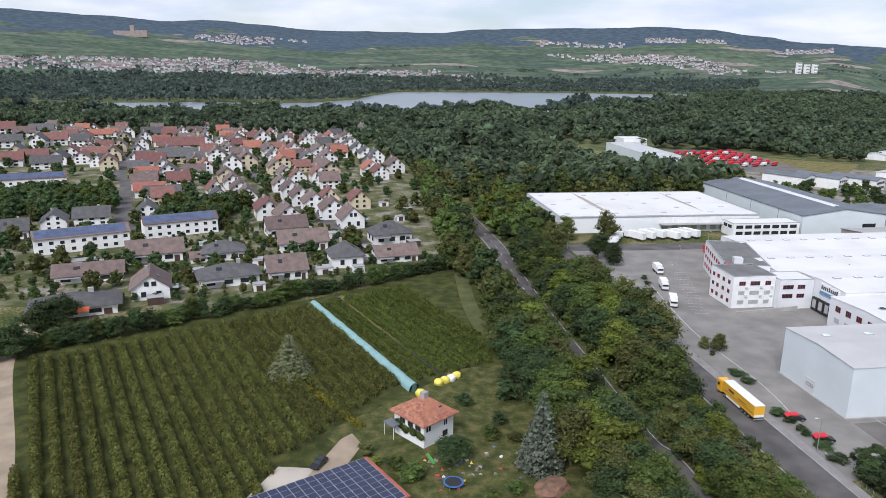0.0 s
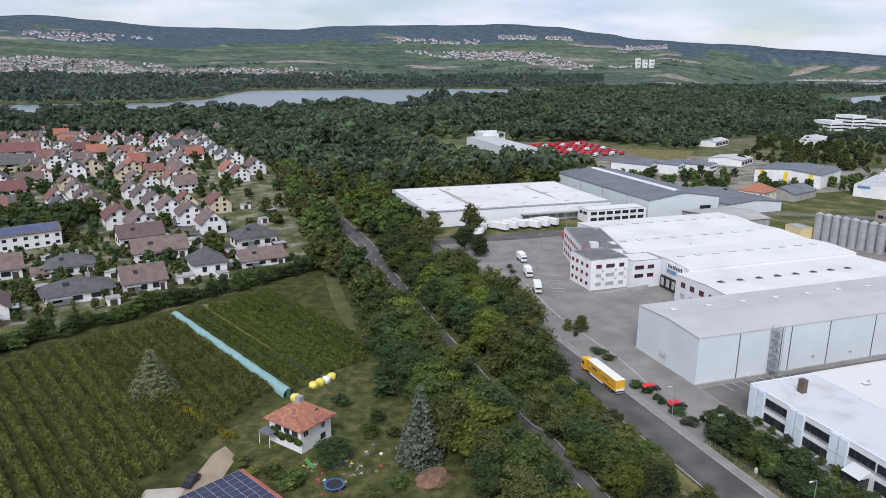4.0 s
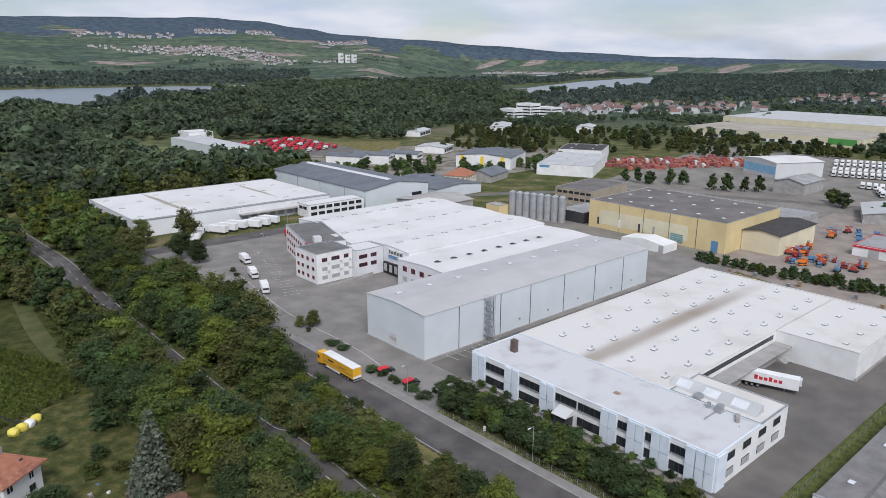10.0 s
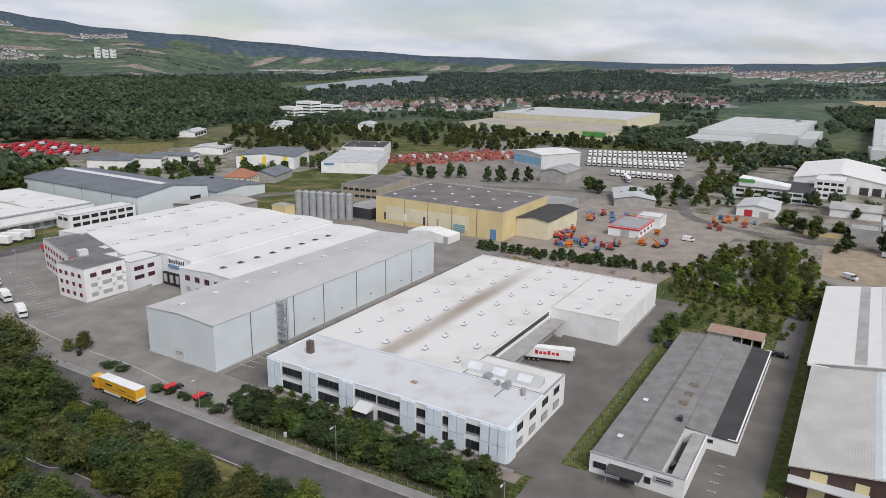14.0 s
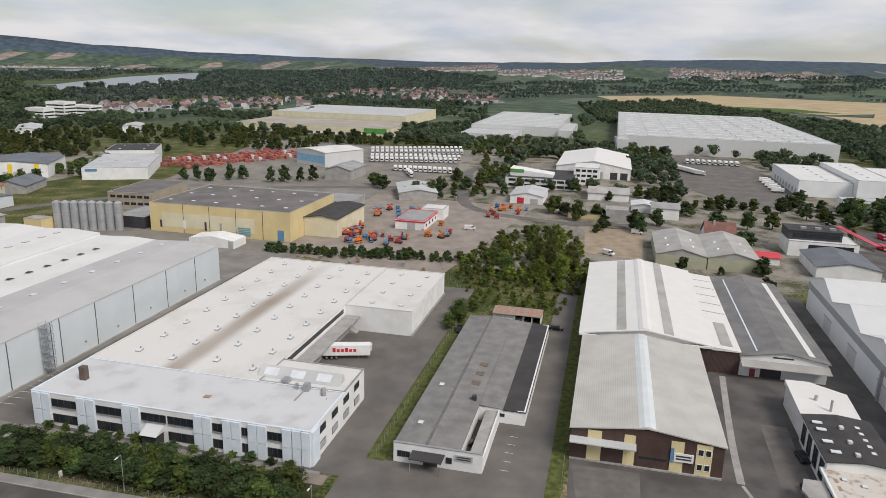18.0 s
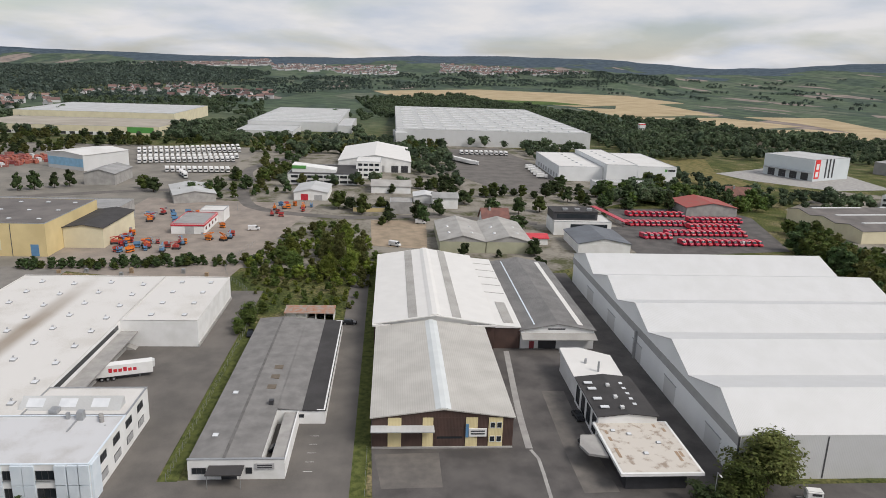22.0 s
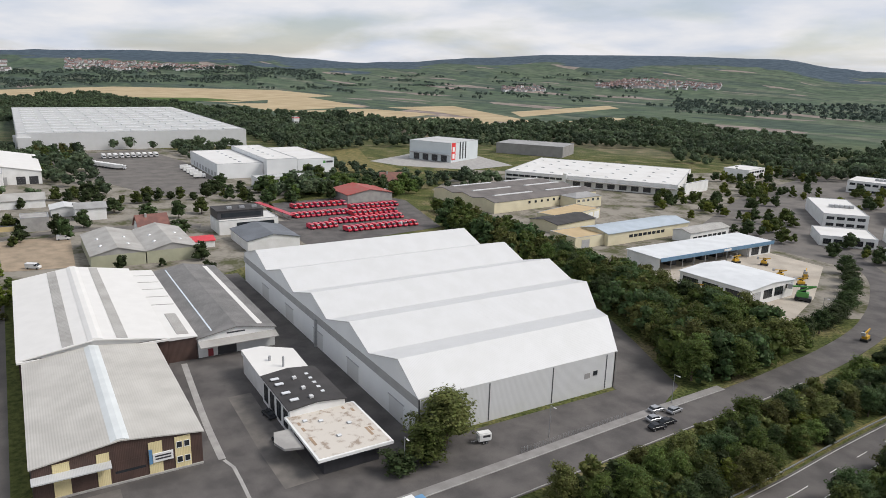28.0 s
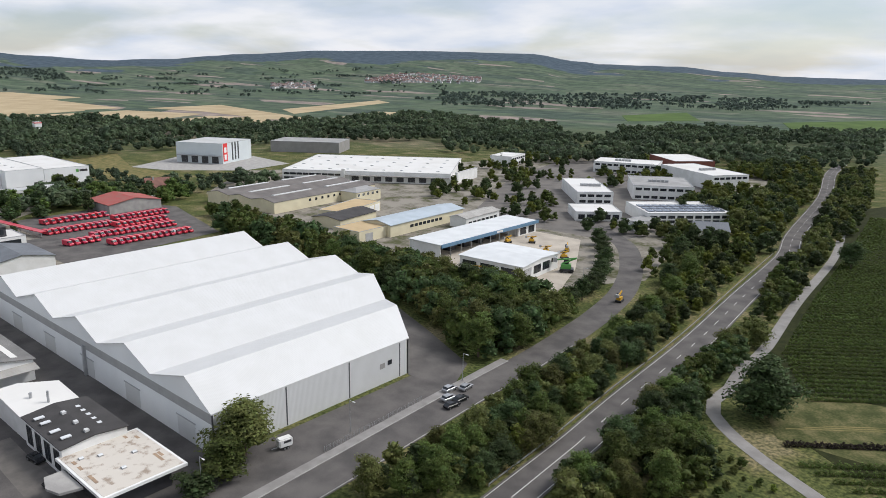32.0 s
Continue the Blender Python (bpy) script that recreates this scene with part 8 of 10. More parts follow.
town("hill_town", [(2180, -2024), (2233, -2256), (1919, -2453), (1768, -2260), (1916, -1936), (2026, -1881)], 330, 74, red_roofs, "red-roofed village under the vineyard hill")
town("hill_town", [(2138, -1539), (2085, -1698), (1946, -1584), (2005, -1442)], 60, 75, mixed_roofs, "houses at the vineyard's edge")
# tower blocks beyond the river
for x, y, h in ((1896, 2822, 44), (1922, 2806, 36), (1948, 2792, 36)):
    z = ground_height(math.hypot(x, y), math.degrees(math.atan2(x, y)))
    b = Bld("tower_block", x, y, "white concrete tower block far beyond the river", "tower block", "tower blocks")
    b.box("wall", WALLS["w"], x - 9, y - 8, z - 5, x + 9, y + 8, z + h)
    for k in range(int(h / 6)):
        b.box("window_band", glass_dark, x - 8, y - 8.2, z + 3 + 6 * k, x + 8, y - 7.9, z + 5 + 6 * k)
# ruined abbey on the slope
x, y = -993, 3698
z = ground_height(math.hypot(x, y), math.degrees(math.atan2(x, y)))
b = Bld("abbey", x, y, "pale stone abbey with a tower on the vineyard slope", "abbey")
stone_far = mat("abbey_stone", (0.34, 0.28, 0.25), (0.27, 0.22, 0.2), 9, 0.95)
b.box("nave", stone_far, x - 70, y - 14, z - 6, x + 80, y + 14, z + 22)
b.box("tower", stone_far, x + 5, y - 10, z - 6, x + 24, y + 10, z + 48)
b.box("east_wing", stone_far, x + 30, y - 22, z - 6, x + 85, y - 14, z + 26)

# slim white tower among the trees
b = Bld("lattice_tower", 802.8, -285.3, "slim white lattice tower with a red-topped head", "tower")
for dx in (-2.4, 2.4):
    for dy in (-2.4, 2.4):
        b.box("leg", white_paint, 802.8 + dx - 0.3, -285.3 + dy - 0.3, 0, 802.8 + dx + 0.3, -285.3 + dy + 0.3, 13.5)
for k in range(4):
    z = 3 + 2.62 * k
    b.box("platform", white_paint, 802.8 - 2.8, -285.3 - 2.8, z, 802.8 + 2.8, -285.3 + 2.8, z + 0.5)
b.box("head", white_paint, 802.8 - 3.4, -285.3 - 3.4, 13.5, 802.8 + 3.4, -285.3 + 3.4, 18.5)
b.box("red_band", red_paint, 802.8 - 3.45, -285.3 - 3.45, 17.1, 802.8 + 3.45, -285.3 + 3.45, 18.1)
# ---- orchard, house and garden ----
ROW_DIR, ROW_SIDE = Vector((0.371, -0.929)), Vector((0.929, 0.371))
sheet("field_orchard", [(-92, 196), (-10, 232), (46, 264), (58, 250), (58, 110), (-10, 96), (-58, 96)], 0.05, mat("orchard_grass", (0.080, 0.082, 0.025), (0.032, 0.038, 0.012), 4, 0.95, bump=0.6, fine=9, c3=(0.050, 0.058, 0.018), spec=0.1), "mown grass and bare soil between orchard rows", "field")
ORCHARD = [(-84, 186), (-10, 224), (26, 246), (46, 258), (56, 240), (50, 190), (40, 172), (28, 168), (8, 158), (-2, 143), (-14, 130), (-18, 104), (-54, 104)]


def leaf_row(rng, a, b, height, width, per_m, size, gaps=True, loose=0.6):
    """Leaf sprays of one row of bushes, from a to b, with uneven tops and gaps."""
    a, b = np.array(a), np.array(b)
    L = np.linalg.norm(b - a)
    n = int(L * per_m)
    t = rng.uniform(0, L, n)
    phase = rng.uniform(0, 6.28, 4)
    if gaps:
        # leaves gather round the stems of single bushes
        t = np.clip(t + 0.34 * np.sin(t * 4.2 + phase[0]), 0, L)
    top = height * (0.74 + 0.2 * np.sin(t * 4.2 + phase[0]) + 0.1 * np.sin(t * 1.27 + phase[1]) + 0.1 * np.sin(t * 0.4 + phase[2]))
    keep = np.sin(t * 0.9 + phase[3]) + np.sin(t * 0.37 + phase[1]) > (-1.9 if gaps else -9)
    ang = rng.uniform(0, np.pi, n)
    rr = np.sqrt(rng.uniform(0.25, 1, n))
    off, z = rr * np.cos(ang) * width / 2, np.maximum(0.25, rr * np.sin(ang) * top)
    d = (b - a) / L
    s = np.array([-d[1], d[0]])
    p = np.concatenate([a + d * t[:, None] + s * off[:, None], z[:, None]], 1)[keep]
    nrm = np.concatenate([s * (np.cos(ang) * 1.0)[:, None], np.sin(ang)[:, None]], 1)[keep] + rng.normal(size=(keep.sum(), 3)) * loose
    nrm /= np.linalg.norm(nrm, axis=1)[:, None]
    u = np.cross(nrm, rng.normal(size=nrm.shape))
    u /= np.linalg.norm(u, axis=1)[:, None]
    w = np.cross(nrm, u)
    k = (size * rng.uniform(0.6, 1.4, len(p)))[:, None]
    q = np.stack([p - u * k - w * k * 0.5, p + u * k - w * k * 0.5, p + w * k], 1)
    return q.reshape(-1, 3), np.arange(len(p) * 3).reshape(-1, 3)


def clip_line(origin, d, poly):
    """Where a plan line runs inside a polygon: first and last crossing."""
    hits = []
    for (x0, y0), (x1, y1) in zip(poly, poly[1:] + poly[:1]):
        ex, ey = x1 - x0, y1 - y0
        den = d[0] * ey - d[1] * ex
        if abs(den) < 1e-9:
            continue
        t = ((x0 - origin[0]) * ey - (y0 - origin[1]) * ex) / den
        u = ((x0 - origin[0]) * d[1] - (y0 - origin[1]) * d[0]) / den
        if 0 <= u <= 1:
            hits.append(t)
    return (min(hits), max(hits)) if len(hits) > 1 else None


LEAF["orchard"] = leaf_mat("orchard_leaves", (0.172, 0.184, 0.046), (0.086, 0.096, 0.025), 0.15)
LEAF["young"] = leaf_mat("orchard_young_leaves", (0.150, 0.192, 0.040), (0.078, 0.105, 0.022), 0.12)
rng = np.random.default_rng(5)
base = Vector((-62.0, 128.0))
for k in range(-1, 34):
    o = base + ROW_SIDE * (3.55 * k - 0.6)
    seg = clip_line(o, ROW_DIR, ORCHARD)
    if seg is None or seg[1] - seg[0] < 8:
        continue
    a, b = o + ROW_DIR * (seg[0] + rng.uniform(0, 1.5)), o + ROW_DIR * (seg[1] - rng.uniform(0, 2))
    young = k > 23
    v, f = leaf_row(rng, a, b, 3.0 if not young else 2.5, 1.9 if young else 2.3, 105, 0.22, True, 0.6)
    row = thing("orchard_row", pose(0, 0, 0), "row of young fruit trees" if young else "row of grey-green fruit trees in the orchard", "orchard row", "orchard rows")
    c = new("foliage", mesh_from("foliage", v, f, LEAF["young" if young else "orchard"]))
    c.parent = row
    bm = bmesh.new()
    n = int((b - a).length / 9)
    for i in range(n + 1):
        p = a + (b - a) * (i / max(1, n))
        cyl(bm, p.x, p.y, 0, 2.4, 0.05, n=5)
    c = link_mesh("staking", bm, bark, row)
    c["kind"] = "stuff"
# a yellowing stretch in one row
v, f = leaf_row(rng, (-10.5, 163), (3, 141), 2.4, 1.5, 60, 0.19)
tagged(new("yellow_bush_row", mesh_from("yellow_bush_row", v, f, leaf_mat("yellow_leaves", (0.30, 0.27, 0.03), (0.18, 0.17, 0.02)))), "row of yellowing fruit bushes in the orchard", "bush row")
# teal net tunnel
teal = mat("teal_net", (0.24, 0.39, 0.38), (0.19, 0.325, 0.32), 2, 0.8, bump=0.3)
tn = thing("net_tunnel", pose(0, 0, 0), "long teal net tunnel between the orchard rows", "tunnel")
a, b = Vector((-10.6, 224.2)), Vector((16.2, 158.4))
bm = bmesh.new()
rings_t = []
for i in range(36):
    p = a + (b - a) * (i / 35)
    d = (b - a).normalized()
    s = Vector((-d.y, d.x))
    rings_t.append([bm.verts.new((p.x + s.x * 1.55 * math.cos(q), p.y + s.y * 1.55 * math.cos(q), 0.1 + (1.9 + 0.1 * math.sin(i * 1.3)) * math.sin(q))) for q in [math.pi * j / 8 for j in range(9)]])
for r, q in zip(rings_t, rings_t[1:]):
    for j in range(8):
        bm.faces.new((r[j], r[j + 1], q[j + 1], q[j])).smooth = True
part("net", bm, teal, tn)
bm = bmesh.new()
for i in (0.0, 1.0):
    p = a + (b - a) * i
    cyl(bm, p.x, p.y, 0.05, 1.9, 0.9, 0.5, n=10)
part("end_closure", bm, mat("dark_green_net", (0.04, 0.09, 0.07), None, 2, 0.8), tn)
# black film strip
ribbon("path_film", [(-3.3, 233.4), (7.2, 205.1), (16.6, 184.2), (25.1, 165.4)], 0.9, 0.25, mat("black_film", (0.03, 0.03, 0.035), (0.05, 0.05, 0.05), 1, 0.4), "black plastic film strip in the orchard", "film")
ribbon("path_soil", [(-1.9, 233.8), (8.6, 205.7), (18.0, 184.8), (26.5, 166.0)], 1.5, 0.1, dry_grass, "dry grass strip in the orchard", "path")
sheet("yard_garden", [(-14, 128), (-4, 126), (8, 118), (14, 104), (-20, 100), (-22, 112)], 0.09, pale_concrete, "pale gravel forecourt beside the shed", "yard")
sheet("grass_garden", [(-6, 140), (30, 170), (57, 175), (57, 105), (12, 104), (8, 120)], 0.07, mat("garden_grass", (0.125, 0.112, 0.045), (0.042, 0.050, 0.017), 2.6, 0.95, bump=0.5, fine=8, c3=(0.070, 0.078, 0.026), spec=0.1), "worn garden lawn", "lawn")

# house with red hip roof
b = Bld("farmhouse", 0, 0, "white farmhouse with a red tiled hip roof and ivy", "house")
b.ob.matrix_basis = pose(15.4, 131.4, 0, 0, 0, 36)
b.walls(0, 0, 8.6, 9.4, 5.6, white_paint)
# tile courses over the two slopes that face the camera
tile_piece = mat("tile_piece", (0.36, 0.155, 0.095), (0.26, 0.11, 0.07), 0.8, 0.9, objvar=0.22)
cx, cy, over, rise, z0 = 4.3, 4.7, 0.9, 3.6, 5.5
hip_roof(b, 0, 0, 8.6, 9.4, 5.5, 3.5, tiles_red, 0.9)
for (sx, sy), courses in (((0, -1), 15), ((-1, 0), 15)):
    for i in range(courses):
        t0 = i / courses
        t1 = (i + 1) / courses
        hw = ((8.6 if sy else 9.4) / 2 + over) * (1 - t0)
        n = max(1, int(hw * 2 / 0.62))
        for j in range(n):
            u0, u1 = -hw + 2 * hw * j / n, -hw + 2 * hw * (j + 1) / n - 0.03
            if sy:
                y_a, y_b = -over + (cy + over) * t0, -over + (cy + over) * t1
                pts = [(cx + u0, y_a), (cx + u1, y_a), (cx + u1 * 0.97, y_b), (cx + u0 * 0.97, y_b)]
                zf = lambda x, y: z0 + rise * (y + over) / (cy + over)
            else:
                x_a, x_b = -over + (cx + over) * t0, -over + (cx + over) * t1
                pts = [(x_a, cy + u0), (x_a, cy + u1), (x_b, cy + u1 * 0.97), (x_b, cy + u0 * 0.97)]
                zf = lambda x, y: z0 + rise * (x + over) / (cx + over)
            if len(b.ob.children) < 300:
                b.put("roof_tile", prism(bmesh.new(), pts, lambda x, y: zf(x, y) - 0.02, lambda x, y: zf(x, y) + 0.05), tile_piece)
b.box("chimney", concrete, 3.6, 4.0, 8.2, 4.9, 5.2, 10.0)
for s in (1.0, 3.4, 5.9):
    b.window("w", 0, s, s + 1.6, 3.5, 5.1, frame_dark, 1)
b.window("s", 0, 0.5, 2.0, 3.4, 5.0, white_paint, 1)
b.window("s", 0, 5.6, 6.8, 3.3, 4.9, blue_panel, 1)
b.window("s", 0, 5.4, 6.8, 0.9, 2.2, frame_dark, 1)
b.box("roof_window", glass_dark, 5.6, 1.3, 7.05, 6.3, 2.3, 7.25)
b.box("porch", slate_roof, -2.4, 7.0, 2.9, -0.05, 10.4, 3.2)
for yy in (7.1, 10.2):
    b.put("porch_post", cyl(bmesh.new(), -2.2, yy, 0, 2.9, 0.08, n=6), white_paint)
v, f = leaf_cloud(np.random.default_rng(3), [(-0.2, 1, 2.4), (-0.2, 3.4, 2.6), (-0.2, 5.8, 2.2), (-0.25, 7.6, 3)], [(0.35, 1.5, 1.1)] * 4, 700, 0.17)
c = new("ivy", mesh_from("ivy", v, f, LEAF["green"]))
c.parent = b.ob
plant(21, 126.5, 5.2, 8.5, "dark", 1, "bush", label="large round dark shrub beside the farmhouse", group="garden bushes")
for x, y, h, w, tn_ in ((9, 125, 2.6, 5, "green"), (12.5, 121, 2.8, 6, "green"), (3.5, 131, 2.2, 4, "olive"), (30, 134, 3.2, 4.4, "green"), (33, 140, 3, 4, "dark"), (27, 150, 3, 4.5, "dark"), (38, 152, 5, 7, "dark"), (41, 160, 6, 8, "dark"), (31, 113, 3, 4, "green"), (26, 110, 3, 5, "green"), (20, 108, 3, 4, "green"), (35, 132, 2.5, 3.5, "olive"), (1, 122, 2, 3.4, "olive"), (5, 127, 1.5, 3, "bright")):
    plant(x, y, h, w, tn_, 1, "bush", label=f"{ {'green': 'leafy green', 'dark': 'dense dark green', 'olive': 'olive-brown', 'bright': 'yellow-green'}[tn_] } garden bush on the lawn", group="garden bushes")
# shed with solar roof
b = Bld("solar_shed", 0, 0, "shed with a roof full of dark solar panels", "shed")
b.ob.matrix_basis = pose(10.6, 109.9, 0, 0, 0, 0)
ax = Vector((3.4 - 10.6, 123.7 - 109.9)).normalized()
ang = math.degrees(math.atan2(ax.y, ax.x))
b.ob.matrix_basis = pose(10.6, 109.9, 0, 0, 0, ang)
b.walls(0.4, 0.4, 15.2, 26, 3.4, concrete)
b.box("roof", mat("old_red_sheet", (0.36, 0.10, 0.07), None, 2, 0.8), 0, 0, 3.42, 15.6, 26.4, 3.7)
b.box("panel_frame", galv, 0.3, 0.74, 3.7, 15.5, 26.1, 3.75)
cell = mat("solar_cell", (0.02, 0.03, 0.07), (0.015, 0.02, 0.05), 2, 0.15)
for i in range(9):
    for j in range(14):
        b.box("solar_panel", cell, 0.4 + i * 1.68, 0.86 + j * 1.8, 3.74, 1.94 + i * 1.68, 2.52 + j * 1.8, 3.79)
# bales and clutter
yellow_wrap = mat("yellow_wrap", (0.72, 0.62, 0.10), (0.6, 0.5, 0.08), 1, 0.5)
for x, y, m, nm, lb in ((22.6, 161.5, yellow_wrap, "bale", "yellow wrapped bale by the net tunnel"), (24.4, 162.6, yellow_wrap, "bale", "yellow wrapped bale by the net tunnel"), (27.6, 165, yellow_wrap, "bale", "yellow wrapped bale by the net tunnel"), (26, 163.4, white_paint, "tarp_heap", "white tarpaulin heap beside the bales"), (17.4, 156, yellow_wrap, "bale", "yellow wrapped bale behind the house")):
    bm = bmesh.new()
    bmesh.ops.create_icosphere(bm, subdivisions=2, radius=1.0)
    for q in bm.verts:
        q.co *= 1 + 0.18 * noise.noise(q.co * 2.1 + Vector((x, y, 0)))
        q.co.z = max(q.co.z, -0.55)
    bmesh.ops.scale(bm, verts=bm.verts, vec=(1.3, 1.2, 1.1))
    ob = link_mesh(nm, bm, m)
    ob.matrix_basis = pose(x, y, 0.6)
    tagged(ob, lb, "bale" if nm == "bale" else "tarpaulin")
rnd = random.Random(12)
faded_red = mat("faded_red", (0.42, 0.07, 0.06), None, 1, 0.6)
faded_blue = mat("faded_blue", (0.10, 0.16, 0.26), None, 1, 0.6)
grey_wood = mat("grey_wood", (0.24, 0.21, 0.18), (0.16, 0.14, 0.12), 1, 0.9)
clutter = [faded_red, white_paint, grey_wood, faded_blue, grey_wood, bark, concrete, yellow_wrap, concrete, grey_wood]
for k in range(34):
    x, y = (rnd.uniform(14, 26), rnd.uniform(116, 127)) if k < 24 else (rnd.uniform(24, 34), rnd.uniform(117, 133))
    m = clutter[rnd.randrange(10)]
    w, d, h = rnd.uniform(0.3, 1.2), rnd.uniform(0.25, 0.6), rnd.uniform(0.12, 0.5)
    bm = boxes((-w / 2, -d / 2, 0, w / 2, d / 2, h), (-w / 2, -d / 2 - 0.2, 0, -w / 2 + 0.25, d / 2 + 0.15, h * 0.6))
    bmesh.ops.bevel(bm, geom=bm.edges[:], offset=0.05, segments=1, affect="EDGES")
    ob = link_mesh("garden_junk", bm, m)
    ob.matrix_basis = pose(x, y, 0.07, 0, 0, rnd.uniform(0, 180))
    tagged(ob, "small worn piece of garden junk on the lawn", "clutter", "garden clutter")
sl = thing("slide", pose(16.8, 125.4, 0.07, 0, 0, 125), "bright green plastic garden slide on the lawn", "slide")
bm = boxes((0, -0.3, 0, 2.6, 0.3, 0.06), (0, -0.34, 0, 2.6, -0.28, 0.22), (0, 0.28, 0, 2.6, 0.34, 0.22))
bmesh.ops.transform(bm, matrix=Matrix.Translation((0, 0, 0.05)) @ Matrix.Rotation(radians(-28), 4, "Y"), verts=bm.verts)
part("chute", bm, green_paint, sl)
for q in (-0.3, 0.3):
    part("ladder_rail", boxes((2.3, q - 0.04, 0, 2.4, q + 0.04, 1.7)), faded_red, sl)
for k in range(4):
    part("rung", boxes((2.3, -0.3, 0.25 + 0.3 * k, 2.38, 0.3, 0.31 + 0.3 * k)), faded_red, sl)
tp = thing("trampoline", pose(19.5, 117.5, 0.07), "round trampoline with a blue edge pad on the lawn", "trampoline")
bm = bmesh.new()
cyl(bm, 0, 0, 0.78, 0.84, 1.75, n=24)
part("mat", bm, black_rubber, tp)
bm = bmesh.new()
ring_a = [[bm.verts.new((r * math.cos(q * math.pi / 12), r * math.sin(q * math.pi / 12), z)) for q in range(24)] for r, z in ((1.6, 0.86), (2.0, 0.86), (2.0, 0.78))]
for ra, rb in zip(ring_a, ring_a[1:]):
    for q in range(24):
        bm.faces.new((ra[q], ra[(q + 1) % 24], rb[(q + 1) % 24], rb[q]))
part("edge_pad", bm, mat("pad_blue", (0.05, 0.14, 0.36), None, 1, 0.5), tp)
for q in range(6):
    a = q * math.pi / 3
    part("leg", cyl(bmesh.new(), 1.85 * math.cos(a), 1.85 * math.sin(a), 0, 0.8, 0.05, n=6), galv, tp)
    part("net_pole", cyl(bmesh.new(), 1.98 * math.cos(a), 1.98 * math.sin(a), 0.8, 2.5, 0.03, n=6), frame_dark, tp)
bm = bmesh.new()
bmesh.ops.create_icosphere(bm, subdivisions=3, radius=1.0)
for q in bm.verts:
    q.co = Vector((q.co.x * 4.2, q.co.y * 2.8, q.co.z * 1.5)) * (1 + 0.25 * noise.noise(q.co * 1.7))
    q.co.z = max(q.co.z, -0.3)
eh = link_mesh("earth_mound", bm, mat("red_earth", (0.22, 0.12, 0.075), (0.12, 0.075, 0.05), 1.2, 0.95, bump=0.5, fine=9))
eh.matrix_basis = pose(38.2, 114.6, 0.07, 0, 0, 30)
tagged(eh, "low heap of reddish earth and brush beside the spruce", "heap")
for x, y in ((33.5, 122.5), (34.6, 124.5), (35.6, 121.4)):
    bm = boxes((-0.7, -0.5, 0, 0.7, 0.5, 1.0))
    bmesh.ops.bevel(bm, geom=bm.edges[:], offset=0.04, segments=1, affect="EDGES")
    ob = link_mesh("wooden_crate", bm, mat("old_wood", (0.28, 0.23, 0.18), (0.2, 0.16, 0.12), 1, 0.9))
    ob.matrix_basis = pose(x, y, 0.07, 0, 0, 20)
    tagged(ob, "weathered wooden crate beside the spruce", "crate", "crates")

# ---- vineyards ----
VINE = [(36, -180), (50, -208), (57, -270), (63, -345), (76, -480), (60, -520), (-60, -460), (-80, -272)]
VINE_DIR, VINE_SIDE = Vector((-0.785, -0.62)), Vector((0.62, -0.785))
LEAF["vine"] = leaf_mat("vine_leaves", (0.120, 0.165, 0.040), (0.066, 0.098, 0.024), 0.12)
# near-black ground colour carries the shade between the vine rows
sheet("field_vineyard", [(50, -178), (56, -215), (66, -330), (84, -480), (60, -540), (-80, -440), (-90, -180), (20, -150), (34, -160)], 0.04, mat("vineyard_row_shade", (0.035, 0.04, 0.014), (0.02, 0.024, 0.009), 3, 0.95, bump=0.5, spec=0.1), "vineyard ground darkened for the shade between vine rows", "field")
sheet("field_fallow", [(36, -156), (49, -180), (30, -188), (-40, -205), (-60, -190), (10, -158)], 0.06, mat("fallow_grass", (0.15, 0.135, 0.065), (0.05, 0.06, 0.022), 5, 0.95, bump=0.5, fine=8, c3=(0.085, 0.09, 0.036), spec=0.1), "dry fallow grass beside the vines", "field")
far_rows = []
for k in range(88):
    o = Vector((34, -179)) + VINE_SIDE * (2.74 * k)
    seg = clip_line(o, VINE_DIR, VINE)
    if seg is None or seg[1] - seg[0] < 5:
        continue
    a, b2 = o + VINE_DIR * seg[0], o + VINE_DIR * min(seg[1], seg[0] + 80)
    v, f = leaf_row(rng, a, b2, 1.7, 0.6, 44 if k < 22 else 22 if k < 50 else 10, 0.2 if k < 22 else 0.3 if k < 60 else 0.42, False, 0.18)
    if k < 44:
        tagged(new("vine_hedge", mesh_from("vine_hedge", v, f, LEAF["vine"])), "long green trained vine hedge on the slope", "vine hedge", "vines on the slope")
    else:
        far_rows.append((v, f))
n = 0
vs, fs = [], []
for v, f in far_rows:
    vs.append(v)
    fs.append(f + n)
    n += len(v)
tagged(new("vine_rows", mesh_from("vine_rows", np.concatenate(vs), np.concatenate(fs), LEAF["vine"])), "many more rows of grapevines farther along the road", "vine rows", kind="stuff")
for k in range(7):
    o = Vector((30, -146)) - VINE_SIDE * (2.9 * k)
    v, f = leaf_row(rng, o + VINE_DIR * (1 + k * 2.2), o + VINE_DIR * 42, 1.9, 0.8, 44, 0.2, False, 0.18)
    tagged(new("vine_hedge", mesh_from("vine_hedge", v, f, LEAF["vine"])), "long green trained vine hedge beside the path", "vine hedge", "vines on the slope")
v, f = leaf_row(rng, Vector((34, -153.6)), Vector((34, -153.6)) + VINE_DIR * 45, 1.5, 1.6, 60, 0.22, False)
tagged(new("dead_hedge", mesh_from("dead_hedge", v, f, leaf_mat("dry_twigs", (0.075, 0.06, 0.045), (0.04, 0.033, 0.026)))), "low dark dry hedge beside the fallow strip", "hedge")
